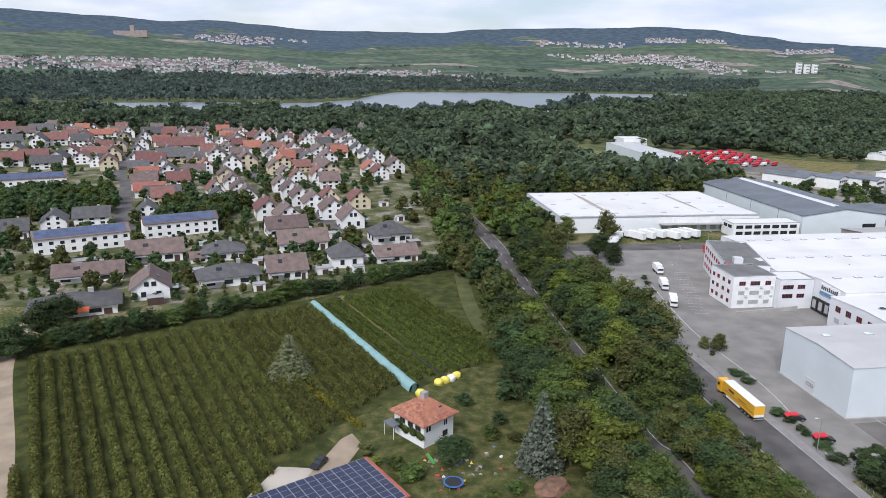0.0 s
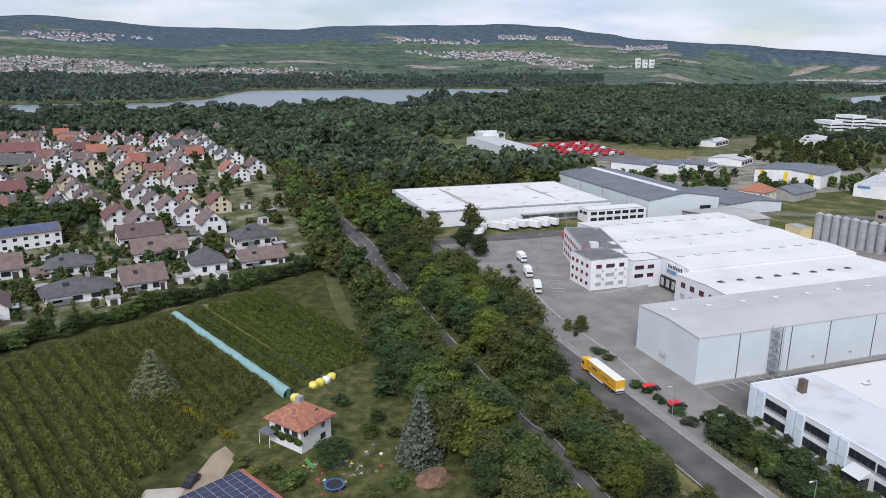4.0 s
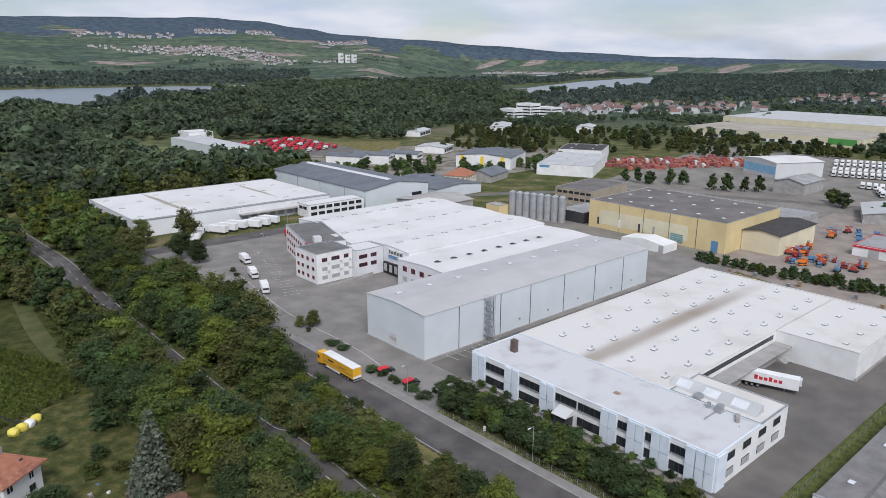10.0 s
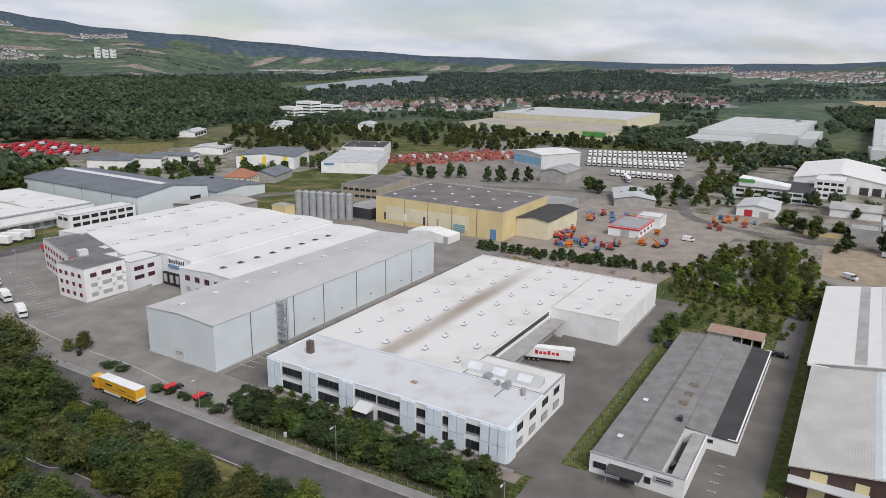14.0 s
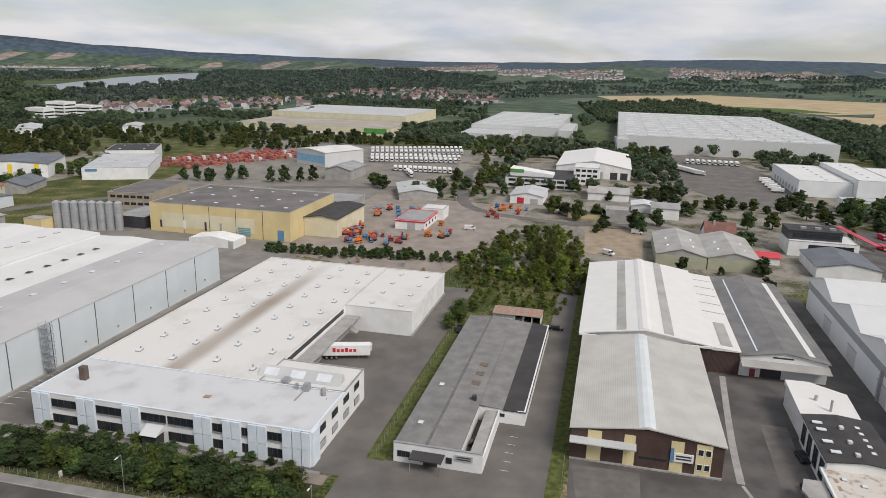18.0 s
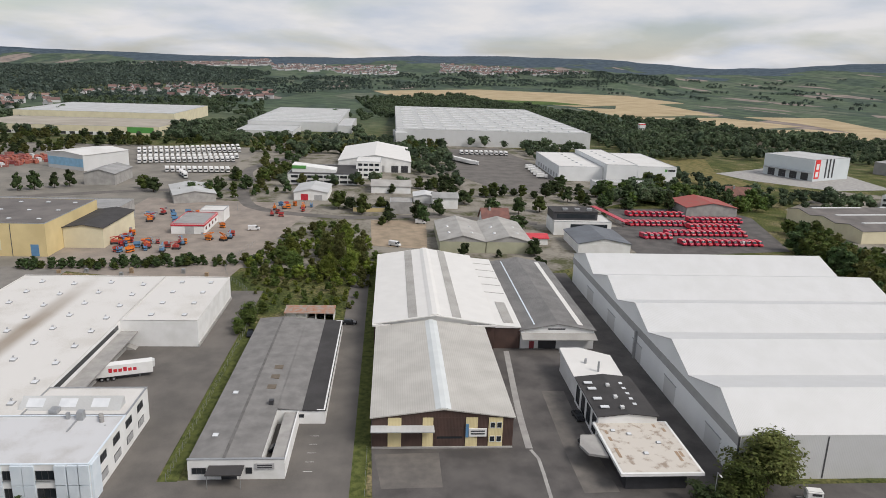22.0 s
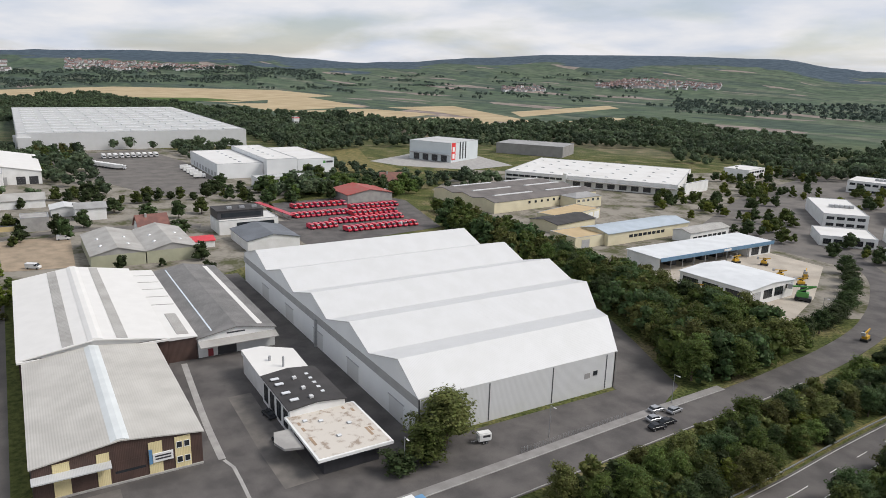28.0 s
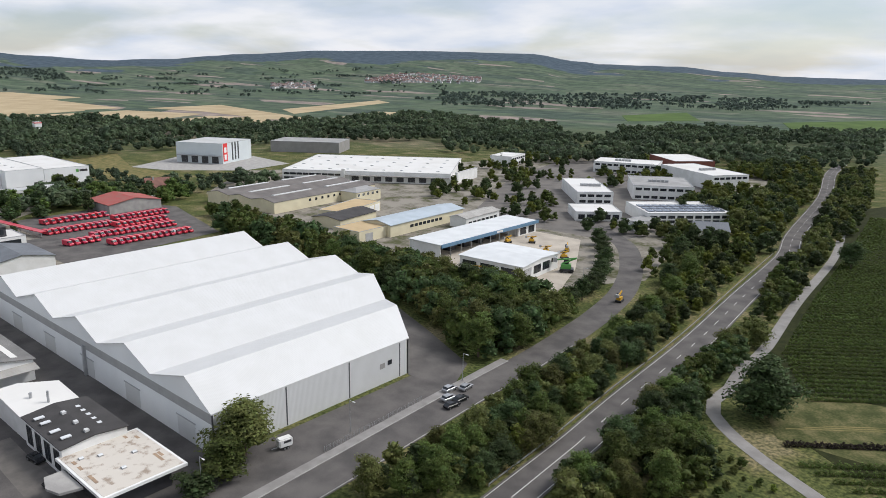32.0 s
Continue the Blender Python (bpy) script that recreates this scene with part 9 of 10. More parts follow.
for k in range(3):
    ribbon("path_fallow", [(36 - 3 * k, -162 - 3.5 * k), (36 - 3 * k - 40, -162 - 3.5 * k - 31.6)], 0.5, 0.075 + 0.004 * k, dry_grass, "worn earth wheel track on the fallow strip", "path")
# ---- vehicles ----
FLEET = {}


def wheel_part(parent, x, y, r=0.33, w=0.24):
    t = part("wheel", cyl(bmesh.new(), x, r, y - w / 2, y + w / 2, r, n=12, axis="y"), black_rubber, parent)
    part("rim", cyl(bmesh.new(), x, r, y - w / 2 - 0.02, y + w / 2 + 0.02, r * 0.55, n=8, axis="y"), galv, t)


def make_car(paint):
    """A car 4.4 m long along x, front at -x."""
    o = thing("car", pose(0, 0, 0), "", "car")
    bm = bmesh.new()
    extrude_profile(bm, [(-2.15, 0.3), (2.15, 0.3), (2.2, 0.75), (2.05, 0.98), (-0.9, 0.95), (-2.0, 0.78), (-2.2, 0.55)], "y", -0.88, 0.88)
    bmesh.ops.bevel(bm, geom=bm.edges[:], offset=0.06, segments=1, affect="EDGES")
    part("body", bm, paint, o)
    bm = bmesh.new()
    extrude_profile(bm, [(-1.0, 0.94), (1.95, 0.96), (1.45, 1.4), (-0.3, 1.42)], "y", -0.76, 0.76)
    part("glasshouse", bm, glass_dark, o)
    bm = bmesh.new()
    extrude_profile(bm, [(-0.35, 1.41), (1.5, 1.39), (1.3, 1.47), (-0.1, 1.48)], "y", -0.72, 0.72)
    part("roof", bm, paint, o)
    for x in (-1.35, 1.35):
        for y in (-0.8, 0.8):
            wheel_part(o, x, y)
    return o


def make_van(paint, length=5.4, high=2.4, box_mat=None):
    """A delivery van or box lorry, front at -x."""
    o = thing("van", pose(0, 0, 0), "", "van")
    h = length / 2
    bm = bmesh.new()
    extrude_profile(bm, [(-h, 0.35), (h, 0.35), (h, high), (-h + 1.6, high), (-h + 0.75, 1.35), (-h, 1.1)], "y", -0.98, 0.98)
    bmesh.ops.bevel(bm, geom=bm.edges[:], offset=0.08, segments=1, affect="EDGES")
    part("body", bm, paint, o)
    bm = bmesh.new()
    extrude_profile(bm, [(-h + 0.72, 1.42), (-h + 1.5, high - 0.22), (-h + 1.4, high - 0.2), (-h + 0.6, 1.44)], "y", -0.85, 0.85)
    part("windscreen", bm, glass_dark, o)
    for y in (-1.0, 0.98):
        part("side_window", boxes((-h + 1.1, y, 1.35, -h + 2.0, y + 0.02, 2.0)), glass_dark, o)
    bm = bmesh.new()
    for x in (-h + 0.95, h - 1.0):
        cyl(bm, x, 0.34, -1.0, 1.0, 0.34, n=10, axis="y")
    part("running_gear", bm, black_rubber, o)["kind"] = "stuff"
    return o


def far_lorry(box_mat, cab_mat, length=8.5, high=3.6):
    """The same lorry with few parts, for the parks far off."""
    o = thing("lorry", pose(0, 0, 0), "", "lorry")
    h = length / 2
    part("box_body", boxes((-h + 2.2, -1.25, 1.0, h, 1.25, high)), box_mat, o)
    bm = boxes((-h, -1.2, 0.6, -h + 2.0, 1.2, high - 0.5))
    bmesh.ops.bevel(bm, geom=bm.edges[:], offset=0.12, segments=1, affect="EDGES")
    cab = part("cab", bm, cab_mat, o)
    part("windscreen", boxes((-h - 0.02, -1.05, 1.7, -h + 0.1, 1.05, high - 0.95)), glass_dark, cab)
    bm = boxes((-h + 0.3, -0.5, 0.55, h - 0.1, 0.5, 0.98))
    for x in (-h + 1.0, h - 1.4, h - 2.6):
        cyl(bm, x, 0.5, -1.2, 1.2, 0.5, n=10, axis="y")
    part("running_gear", bm, black_rubber, o)["kind"] = "stuff"
    return o


def make_lorry(box_mat, cab_mat, length=8.5, high=3.6):
    """A lorry with cab and box body, front at -x."""
    o = thing("lorry", pose(0, 0, 0), "", "lorry")
    h = length / 2
    part("box_body", boxes((-h + 2.2, -1.25, 1.0, h, 1.25, high)), box_mat, o)
    bm = boxes((-h, -1.2, 0.6, -h + 2.0, 1.2, high - 0.5))
    bmesh.ops.bevel(bm, geom=bm.edges[:], offset=0.12, segments=1, affect="EDGES")
    cab = part("cab", bm, cab_mat, o)
    part("windscreen", boxes((-h - 0.02, -1.05, 1.7, -h + 0.1, 1.05, high - 0.95)), glass_dark, cab)
    part("chassis", boxes((-h + 0.3, -0.5, 0.55, h - 0.1, 0.5, 0.98)), frame_dark, o)
    for x in (-h + 1.0, h - 1.4, h - 2.6):
        for y in (-1.05, 1.05):
            part("wheel", cyl(bmesh.new(), x, 0.5, y - 0.16, y + 0.16, 0.5, n=12, axis="y"), black_rubber, o)
    return o


def drive(key, maker, x, y, turn, label, group=""):
    m = pose(x, y, 0.1, 0, 0, turn)
    if key not in FLEET:
        FLEET[key] = maker()
        ob = FLEET[key]
        ob.matrix_basis = m
    else:
        ob = copy_thing(FLEET[key], m)
    return tagged(ob, label, group=group)


car_black = mat("car_black", (0.015, 0.016, 0.02), None, 2, 0.2)
car_silver = mat("car_silver", (0.45, 0.46, 0.48), None, 2, 0.25, metal=0.5)
car_white = mat("car_white", (0.75, 0.75, 0.75), None, 2, 0.25)
car_red = mat("car_red", (0.62, 0.02, 0.03), (0.55, 0.02, 0.03), 2, 0.3)
van_red = mat("van_red", (0.58, 0.035, 0.07), (0.5, 0.03, 0.06), 2, 0.35, objvar=0.12)
truck_yellow = mat("truck_yellow", (0.78, 0.42, 0.03), (0.70, 0.37, 0.025), 3, 0.4)

# yellow articulated lorry on the street
o = thing("articulated_lorry", pose(92.2, 142.2, 0.1, 0, 0, 90), "yellow articulated lorry with a white roof parked at the kerb", "lorry")
o.matrix_basis = pose(92.0, 142.4, 0.1, 0, 0, -90)
tr = part("trailer_box", boxes((-5.2, -1.27, 1.15, 8.4, 1.27, 3.95)), truck_yellow, o)
part("trailer_roof", boxes((-5.25, -1.3, 3.952, 8.45, 1.3, 4.02)), white_paint, tr, "white trailer roof")
for y in (-1.29, 1.275):
    part("dark_stripe", boxes((-4.4, y, 1.95, 7.9, y + 0.015, 2.05)), frame_dark, tr)
    part("writing_bar", boxes((-2.6, y, 2.6, -0.2, y + 0.015, 3.1)), frame_dark, tr)
    part("writing_bar", boxes((1.6, y, 2.5, 5.0, y + 0.015, 2.7)), frame_dark, tr)
    part("side_skirt", boxes((-3.6, y * 0.97, 0.55, 2.6, y * 0.97 + 0.03, 1.1)), white_paint, o)
part("rear_panel", boxes((8.41, -1.2, 1.2, 8.44, 1.2, 1.8)), white_paint, tr)
part("bumper", boxes((8.2, -1.2, 0.5, 8.4, 1.2, 0.75)), galv, o)
bm = boxes((-8.2, -1.22, 0.5, -5.9, 1.22, 3.5))
bmesh.ops.bevel(bm, geom=bm.edges[:], offset=0.15, segments=2, affect="EDGES")
cab = part("cab", bm, truck_yellow, o)
part("windscreen", boxes((-8.23, -1.05, 1.8, -8.15, 1.05, 2.9)), glass_dark, cab)
for y in (-1.24, 1.22):
    part("side_window", boxes((-7.8, y, 1.9, -6.9, y + 0.02, 2.7)), glass_dark, cab)
part("chassis", boxes((-8.0, -0.45, 0.6, 8.2, 0.45, 1.1)), frame_dark, o)
for x in (-7.3, -4.3, 3.6, 4.9, 6.2):
    for y in (-1.05, 1.05):
        wheel_part(o, x, y, 0.5, 0.32)
# refrigerated trailer at the dock
o = thing("trailer", pose(166.6, 65.4, 0.1, 0, 0, -72), "white refrigerated trailer backed to the loading dock", "trailer")
tb = part("box_body", boxes((-6.8, -1.28, 1.15, 6.8, 1.28, 4.0)), white_paint, o)
part("cooling_unit", boxes((6.8, -1.0, 2.4, 7.3, 1.0, 3.9)), white_metal, o)
part("chassis", boxes((-6.6, -0.5, 0.7, 6.6, 0.5, 1.12)), frame_dark, o)
for x in (-4.8, -3.5, -2.2):
    for y in (-1.05, 1.05):
        wheel_part(o, x, y, 0.5, 0.32)
for y in (-0.4, 0.4):
    part("landing_leg", boxes((3.6, y - 0.08, 0, 3.8, y + 0.08, 1.1)), galv, o)
for k in range(6):
    part("brand_shape", boxes((-3.2 + 1.1 * k, -1.31, 2.2, -2.4 + 1.1 * k, -1.285, 3.0 if k % 3 else 3.3)), red_paint, tb, "red block of the trailer marking")

# red-roofed parked cars: black body under a red cover
def make_cover_car():
    o = make_car(car_black)
    bm = bmesh.new()
    extrude_profile(bm, [(-0.5, 1.5), (2.25, 0.95), (2.25, 1.05), (1.5, 1.53), (-0.4, 1.56)], "y", -0.86, 0.86)
    part("red_cover", bm, car_red, o)
    return o


for x, y in ((101.2, 134.2), (101.6, 124.6)):
    drive("cover", make_cover_car, x, y, 170, "black car with a red rear standing beside the hedge", "parked cars")
for x, y, a, k in ((-6, 127.5, 60, "black"), (0.5, 124.6, 35, "black"), (128.5, 21.5, 8, "black"), (130.6, -45.6, 5, "black"), (99.1, -122.5, 88, "black"), (104.7, -125, 88, "silver"), (102.3, -128.5, 95, "silver"), (195, 40, 5, "black"), (204.5, 12, 90, "black"), (211, 24, 5, "silver"), (210.5, 21, 5, "black"), (66, 476, 95, "silver"), (69, -560, 95, "silver"), (205, -30.5, 90, "black")):
    drive(k, lambda k=k: make_car({"black": car_black, "silver": car_silver, "white": car_white}[k]), x, y, a, f"{k} car parked on the asphalt" if x > 60 else f"{k} estate car on the gravel forecourt", "parked cars")
# village cars
for k in range(12):
    t = k / 12
    drive("white" if k % 2 else "silver", lambda k=k: make_car(car_white if k % 2 else car_silver), 8 - 70 * t + (2.2 if k % 3 else -2.2), 305 + 205 * t, 108, "pale car parked on the village street", "village cars")
# horse trailer
o = thing("horse_trailer", pose(112.5, -80.5, 0.07, 0, 0, 80), "small white horse trailer on the dark yard", "trailer")
bm = boxes((-1.5, -0.9, 0.5, 1.6, 0.9, 2.4))
bmesh.ops.bevel(bm, geom=bm.edges[:], offset=0.2, segments=2, affect="EDGES")
part("body", bm, white_paint, o)
part("drawbar", boxes((1.6, -0.08, 0.5, 3.0, 0.08, 0.62)), galv, o)
part("side_hatch", boxes((-1.1, 0.9, 1.5, 0.6, 0.93, 2.0)), frame_dark, o)
for y in (-0.95, 0.95):
    wheel_part(o, -0.2, y, 0.32)
    wheel_part(o, 0.5, y, 0.32)
# white-roofed lorry on the street in the south
o = drive("white_lorry", lambda: make_lorry(white_paint, blue_paint, 10, 3.8), 96.5, -52, 92, "white box lorry with a blue cab on the street")
# box vans in the depot yard and lorries at the dispatch hall
for x, y, a in ((120.6, 250.5, 82), (114, 231, 75), (109, 213, 70)):
    drive("box_van", lambda: make_lorry(white_paint, car_white, 7, 3.3), x, y, a, "white box van parked along the works street", "white box vans")
for k in range(6):
    drive("dock_lorry", lambda: make_lorry(white_paint, car_white, 11, 3.9), 133 + k * 5.6, 303 + (k % 3) * 1.5, -62, "white lorry parked before the dispatch hall", "dock lorries")
for k in range(4):
    drive("dock_lorry2", lambda: make_lorry(white_paint, car_white, 9, 3.4), 117 + k * 2.2, 296 + k * 3.4, -25, "white lorry parked by the trees", "dock lorries")
drive("red_lorry", lambda: make_lorry(red_paint, red_paint, 7, 3.4), 155, 275, 92, "red box lorry in the depot yard")
# red van park
rows = ((373.5, -130.4, -160, 10), (350, -123, -152, 11), (360, -159.4, -186.3, 10), (343.5, -152.8, -177, 9), (329, -135.4, -173.3, 14), (310, -135, -171.5, 13), (322, -121, -133, 5))
for x, y0, y1, n in rows:
    for k in range(n):
        drive("red_van", lambda: make_van(van_red, 5.6, 2.5), x + random.uniform(-0.3, 0.3), y0 + (y1 - y0) * k / (n - 1), 12 + random.uniform(-2, 2), "red delivery van parked in a row", "red vans")
drive("white_van", lambda: make_van(car_white, 5.4, 2.3), 310, -166, 100, "white van among the red vans")
for x, y, a in ((325.9, 63.3, 100), (300, -2, 60), (409, -202, 70), (345, -15, 80)):
    drive("white_van", lambda: make_van(car_white, 5.4, 2.3), x, y, a, "white van on the gravel yard", "white vans")
# red vehicles in the north park
rnd = random.Random(8)
for i in range(8):
    for j in range(8):
        x, y = 284 + 9.5 * i + 3 * j * 0.3, 525 + 12 * j + 3 * i * 0.5
        drive("red_truck" if (i * 3 + j) % 6 else "white_truck2", lambda i=i, j=j: far_lorry(red_paint, red_paint, 6.5, 3.0) if (i * 3 + j) % 6 else far_lorry(white_paint, car_white, 6.5, 3.0), x + rnd.uniform(-1, 1), y + rnd.uniform(-1, 1), 30 + rnd.uniform(-6, 6), "red van lorry in the vehicle park" if (i * 3 + j) % 6 else "white lorry in the vehicle park", "vehicle park lorries")
# white lorry park
for (xa, ya), (xb, yb), n in (((594, 205), (631, 134), 20), ((574, 198), (608, 128), 20), ((549, 190), (569, 122), 19), ((532, 184), (551, 121), 18), ((494, 153), (497, 113), 12), ((470, 134), (482, 140), 3)):
    for k in range(n):
        t = k / (n - 1)
        drive("park_lorry", lambda: far_lorry(white_paint, car_white, 8, 3.6), xa + (xb - xa) * t, ya + (yb - ya) * t, 17 + rnd.uniform(-2, 2), "white lorry parked in a dense row", "white lorry park")
for k in range(14):
    drive("park_lorry", None, 606 - k * 3.5, -41 - k * 1.9, 66 + rnd.uniform(-2, 2), "white trailer in a dense row beside the lorry yard", "white lorry park")
for k in range(10):
    drive("park_lorry", None, 628, -62 - k * 4.4, 2 + rnd.uniform(-2, 2), "white lorry in the row behind the yard", "white lorry park")
for k in range(5):
    drive("park_lorry", None, 500 + k * 11, -108, 90, "white lorry docked at the cold store", "white lorry park")

# containers
def make_container(m):
    o = thing("container", pose(0, 0, 0), "", "container")
    part("shell", boxes((-3, -1.2, 0.1, 3, 1.2, 2.6)), m, o)
    part("ribs", boxes(*[(-2.8 + 0.5 * k, -1.24, 0.2, -2.7 + 0.5 * k, 1.24, 2.5) for k in range(12)]), m, o)["kind"] = "stuff"
    part("locking_gear", boxes((-3.05, -0.6, 0.2, -3.0, -0.5, 2.5), (-3.05, 0.5, 0.2, -3.0, 0.6, 2.5)), galv, o)["kind"] = "stuff"
    return o


cont_red = mat("container_red", (0.36, 0.09, 0.06), (0.28, 0.07, 0.05), 2, 0.7, objvar=0.2)
for i in range(9):
    for j in range(5):
        if rnd.random() < 0.75:
            key = "c_red" if rnd.random() < 0.75 else "c_white"
            drive(key, lambda key=key: make_container(cont_red if key == "c_red" else white_metal), 472 + 9.5 * i, 305 - 9 * i * 0.75 + 9 * j - 20, 40, "rust-red skip container in the yard" if key == "c_red" else "white container in the yard", "containers")

# stacked red steel racks in the yard, past counting
rnd2 = random.Random(31)
racks = []
for k in range(260):
    u, w = rnd2.random(), rnd2.random()
    x, y = 446 + 112 * u, 318 - 62 * u + (w - 0.5) * 62
    h = rnd2.uniform(0.8, 2.6)
    racks.append((x, y, 0.1, x + rnd2.uniform(2, 5), y + rnd2.uniform(1.4, 3), h))
tagged(link_mesh("steel_racks", boxes(*racks), mat("rack_red", (0.38, 0.10, 0.075), (0.26, 0.12, 0.10), 9, 0.7, island=0.35)), "many stacked red steel racks in the yard", "racks", kind="stuff")

# plant hire machines
def make_lift(m):
    """A boom lift: chassis, turret, two-part boom and basket."""
    o = thing("boom_lift", pose(0, 0, 0), "", "machine")
    part("chassis", boxes((-1.6, -1.0, 0.4, 1.6, 1.0, 0.9)), frame_dark, o)
    part("turret", boxes((-1.0, -0.8, 0.9, 1.4, 0.8, 1.9)), m, o)
    bm = boxes((-3.6, -0.18, 0, 0, 0.18, 0.36))
    bmesh.ops.transform(bm, matrix=Matrix.Translation((1.0, 0, 1.8)) @ Matrix.Rotation(radians(25), 4, "Y"), verts=bm.verts)
    part("lower_boom", bm, m, o)
    bm = boxes((0, -0.14, 0, 4.6, 0.14, 0.28))
    bmesh.ops.transform(bm, matrix=Matrix.Translation((-2.2, 0, 3.3)) @ Matrix.Rotation(radians(8), 4, "Y"), verts=bm.verts)
    part("upper_boom", bm, m, o)
    part("basket", boxes((2.3, -0.6, 2.3, 3.2, 0.6, 3.3)), galv, o)
    bm = bmesh.new()
    for x in (-1.2, 1.2):
        cyl(bm, x, 0.45, -1.1, 1.1, 0.45, n=10, axis="y")
    part("running_gear", bm, black_rubber, o)["kind"] = "stuff"
    return o


def make_scissor(m):
    o = thing("scissor_lift", pose(0, 0, 0), "", "machine")
    part("base", boxes((-1.3, -0.6, 0.3, 1.3, 0.6, 0.8)), m, o)
    part("scissors", boxes((-1.1, -0.4, 0.8, 1.1, -0.3, 1.4), (-1.1, 0.3, 0.8, 1.1, 0.4, 1.4)), frame_dark, o)
    part("platform", boxes((-1.3, -0.6, 1.4, 1.3, 0.6, 1.5)), m, o)
    part("railing", boxes((-1.3, -0.62, 1.5, 1.3, -0.58, 2.4), (-1.3, 0.58, 1.5, 1.3, 0.62, 2.4)), m, o)
    bm = bmesh.new()
    for x in (-1, 1):
        cyl(bm, x, 0.25, -0.65, 0.65, 0.25, n=8, axis="y")
    part("running_gear", bm, black_rubber, o)["kind"] = "stuff"
    return o


machine_red = mat("machine_red", (0.48, 0.07, 0.05), (0.38, 0.06, 0.05), 1, 0.5, objvar=0.15)
for (x0, y0, x1, y1), n in (((296, 108, 316, 126), 20), ((282, 86, 300, 112), 22), ((340, 92, 360, 118), 12), ((305, 70, 330, 80), 6), ((355, 40, 385, 62), 12)):
    for k in range(n):
        x, y = rnd.uniform(x0, x1), rnd.uniform(y0, y1)
        c = rnd.choice(["red", "red", "orange", "blue"])
        kind = rnd.choice(["lift", "scissor", "scissor"])
        drive(kind + c, lambda kind=kind, c=c: (make_lift if kind == "lift" else make_scissor)({"red": machine_red, "orange": orange_paint, "blue": blue_paint}[c]), x, y, rnd.uniform(0, 360), f"{c} {'boom lift' if kind == 'lift' else 'scissor lift'} parked in the plant hire yard", "hire machines")
# green excavator and yellow loaders in the machine yard
def make_excavator(m):
    o = make_lift(m)
    part("cab", boxes((-0.4, -0.9, 1.9, 0.8, 0.1, 3.1)), glass_dark, o)
    return o


ex = drive("excavator", lambda: make_excavator(green_paint), 140.5, -239, 30, "green material handler beside the white workshop")
ex.scale = (1.7, 1.7, 1.7)
for x, y, a in ((163, -259, 20), (186, -262, 80), (152, -256, 60), (165, -212, 10), (107, -219, 100), (178, -270, 30), (158, -268, 120)):
    drive("loader", lambda: make_excavator(mat("loader_yellow", (0.62, 0.36, 0.03), None, 2, 0.5)), x, y, a, "yellow wheel loader on the concrete yard", "loaders")

drive("black", lambda: make_car(car_black), 98.5, -118.5, 84, "black car on the street by the hall", "street cars")
drive("silver", lambda: make_car(car_silver), 101.5, -121, 84, "silver car on the street by the hall", "street cars")
drive("black", None, 145.0, -43.6, 8, "black car parked on the dark yard", "yard cars")
drive("black", None, 132.3, -42.0, 14, "black car parked on the dark yard", "yard cars")
drive("black", None, 131.5, 21.9, 95, "black car parked on the dark yard", "yard cars")
# ---- street furniture, lines, fences ----
def street_lamp(x, y, h, turn):
    key = "street_lamp"
    m = pose(x, y, 0.05, 0, 0, turn)
    if key in FLEET:
        ob = copy_thing(FLEET[key], m)
    else:
        ob = FLEET[key] = thing("street_lamp", m, "slim grey street lamp with a flat head", "street lamp", "street lamps")
        part("pole", cyl(bmesh.new(), 0, 0, 0, 7.6, 0.09, 0.06, n=8), galv, ob)
        part("arm", boxes((-1.0, -0.04, 7.55, 0.05, 0.04, 7.63)), galv, ob)
        bm = boxes((-1.7, -0.16, 7.52, -0.9, 0.16, 7.66))
        bmesh.ops.bevel(bm, geom=bm.edges[:], offset=0.04, segments=1, affect="EDGES")
        part("lamp_head", bm, white_metal, ob)
        part("base", cyl(bmesh.new(), 0, 0, 0, 0.5, 0.14, n=8), galv, ob)
    return ob


for x, y, a in ((97.6, 121.2, 0), (98, 81.9, 0), (98.5, 45, 0), (119.9, 236, 30), (107.4, -94.3, 0), (106, -131.6, 0), (113, -177.5, 0), (135, 262, 30), (110.5, -60, 0), (100, 10, 0), (160, 286, 90), (96, 288, 90), (125, -225, 0), (370, 80, 0), (380, 20, 0)):
    street_lamp(x, y, 7.6, a)
# road lines
def dashes(name, line, z, w, on, off, label):
    pts = smooth_line(line, 1.0)
    bm = bmesh.new()
    s = 0.0
    for p, q in zip(pts, pts[1:]):
        p, q = Vector(p), Vector(q)
        if s % (on + off) < on:
            d = (q - p).normalized()
            n = Vector((-d.y, d.x)) * w / 2
            bm.faces.new([bm.verts.new((*(c), z)) for c in (p - n, q - n, q + n, p + n)])
        s += (q - p).length
    bmesh.ops.recalc_face_normals(bm, faces=bm.faces)
    ob = link_mesh(name, bm, line_paint)
    tagged(ob, label, "road line", kind="stuff")


NORTH_LINE = [(62, 40), (64, 115), (62, 130), (62, 160), (62.3, 207), (64, 258), (66, 300), (64, 360), (63.5, 432), (67, 500), (82, 560), (120, 640)]
SOUTH_LINE = [(62, 40), (63, -20), (66.5, -98), (67.5, -123), (69.4, -150), (72, -200), (77, -256), (83, -328), (93, -380), (111, -511), (136, -636), (146, -720)]
STREET_LINE = [(91, 300), (90, 200), (90, 130), (91, 60), (94, 0), (97, -70), (99.5, -120), (100.5, -150), (102, -172), (106, -205), (113, -235), (128, -270), (149, -302), (190, -335)]
dashes("centre_line", NORTH_LINE, 0.112, 0.16, 4, 8, "white dashed centre line of the road")
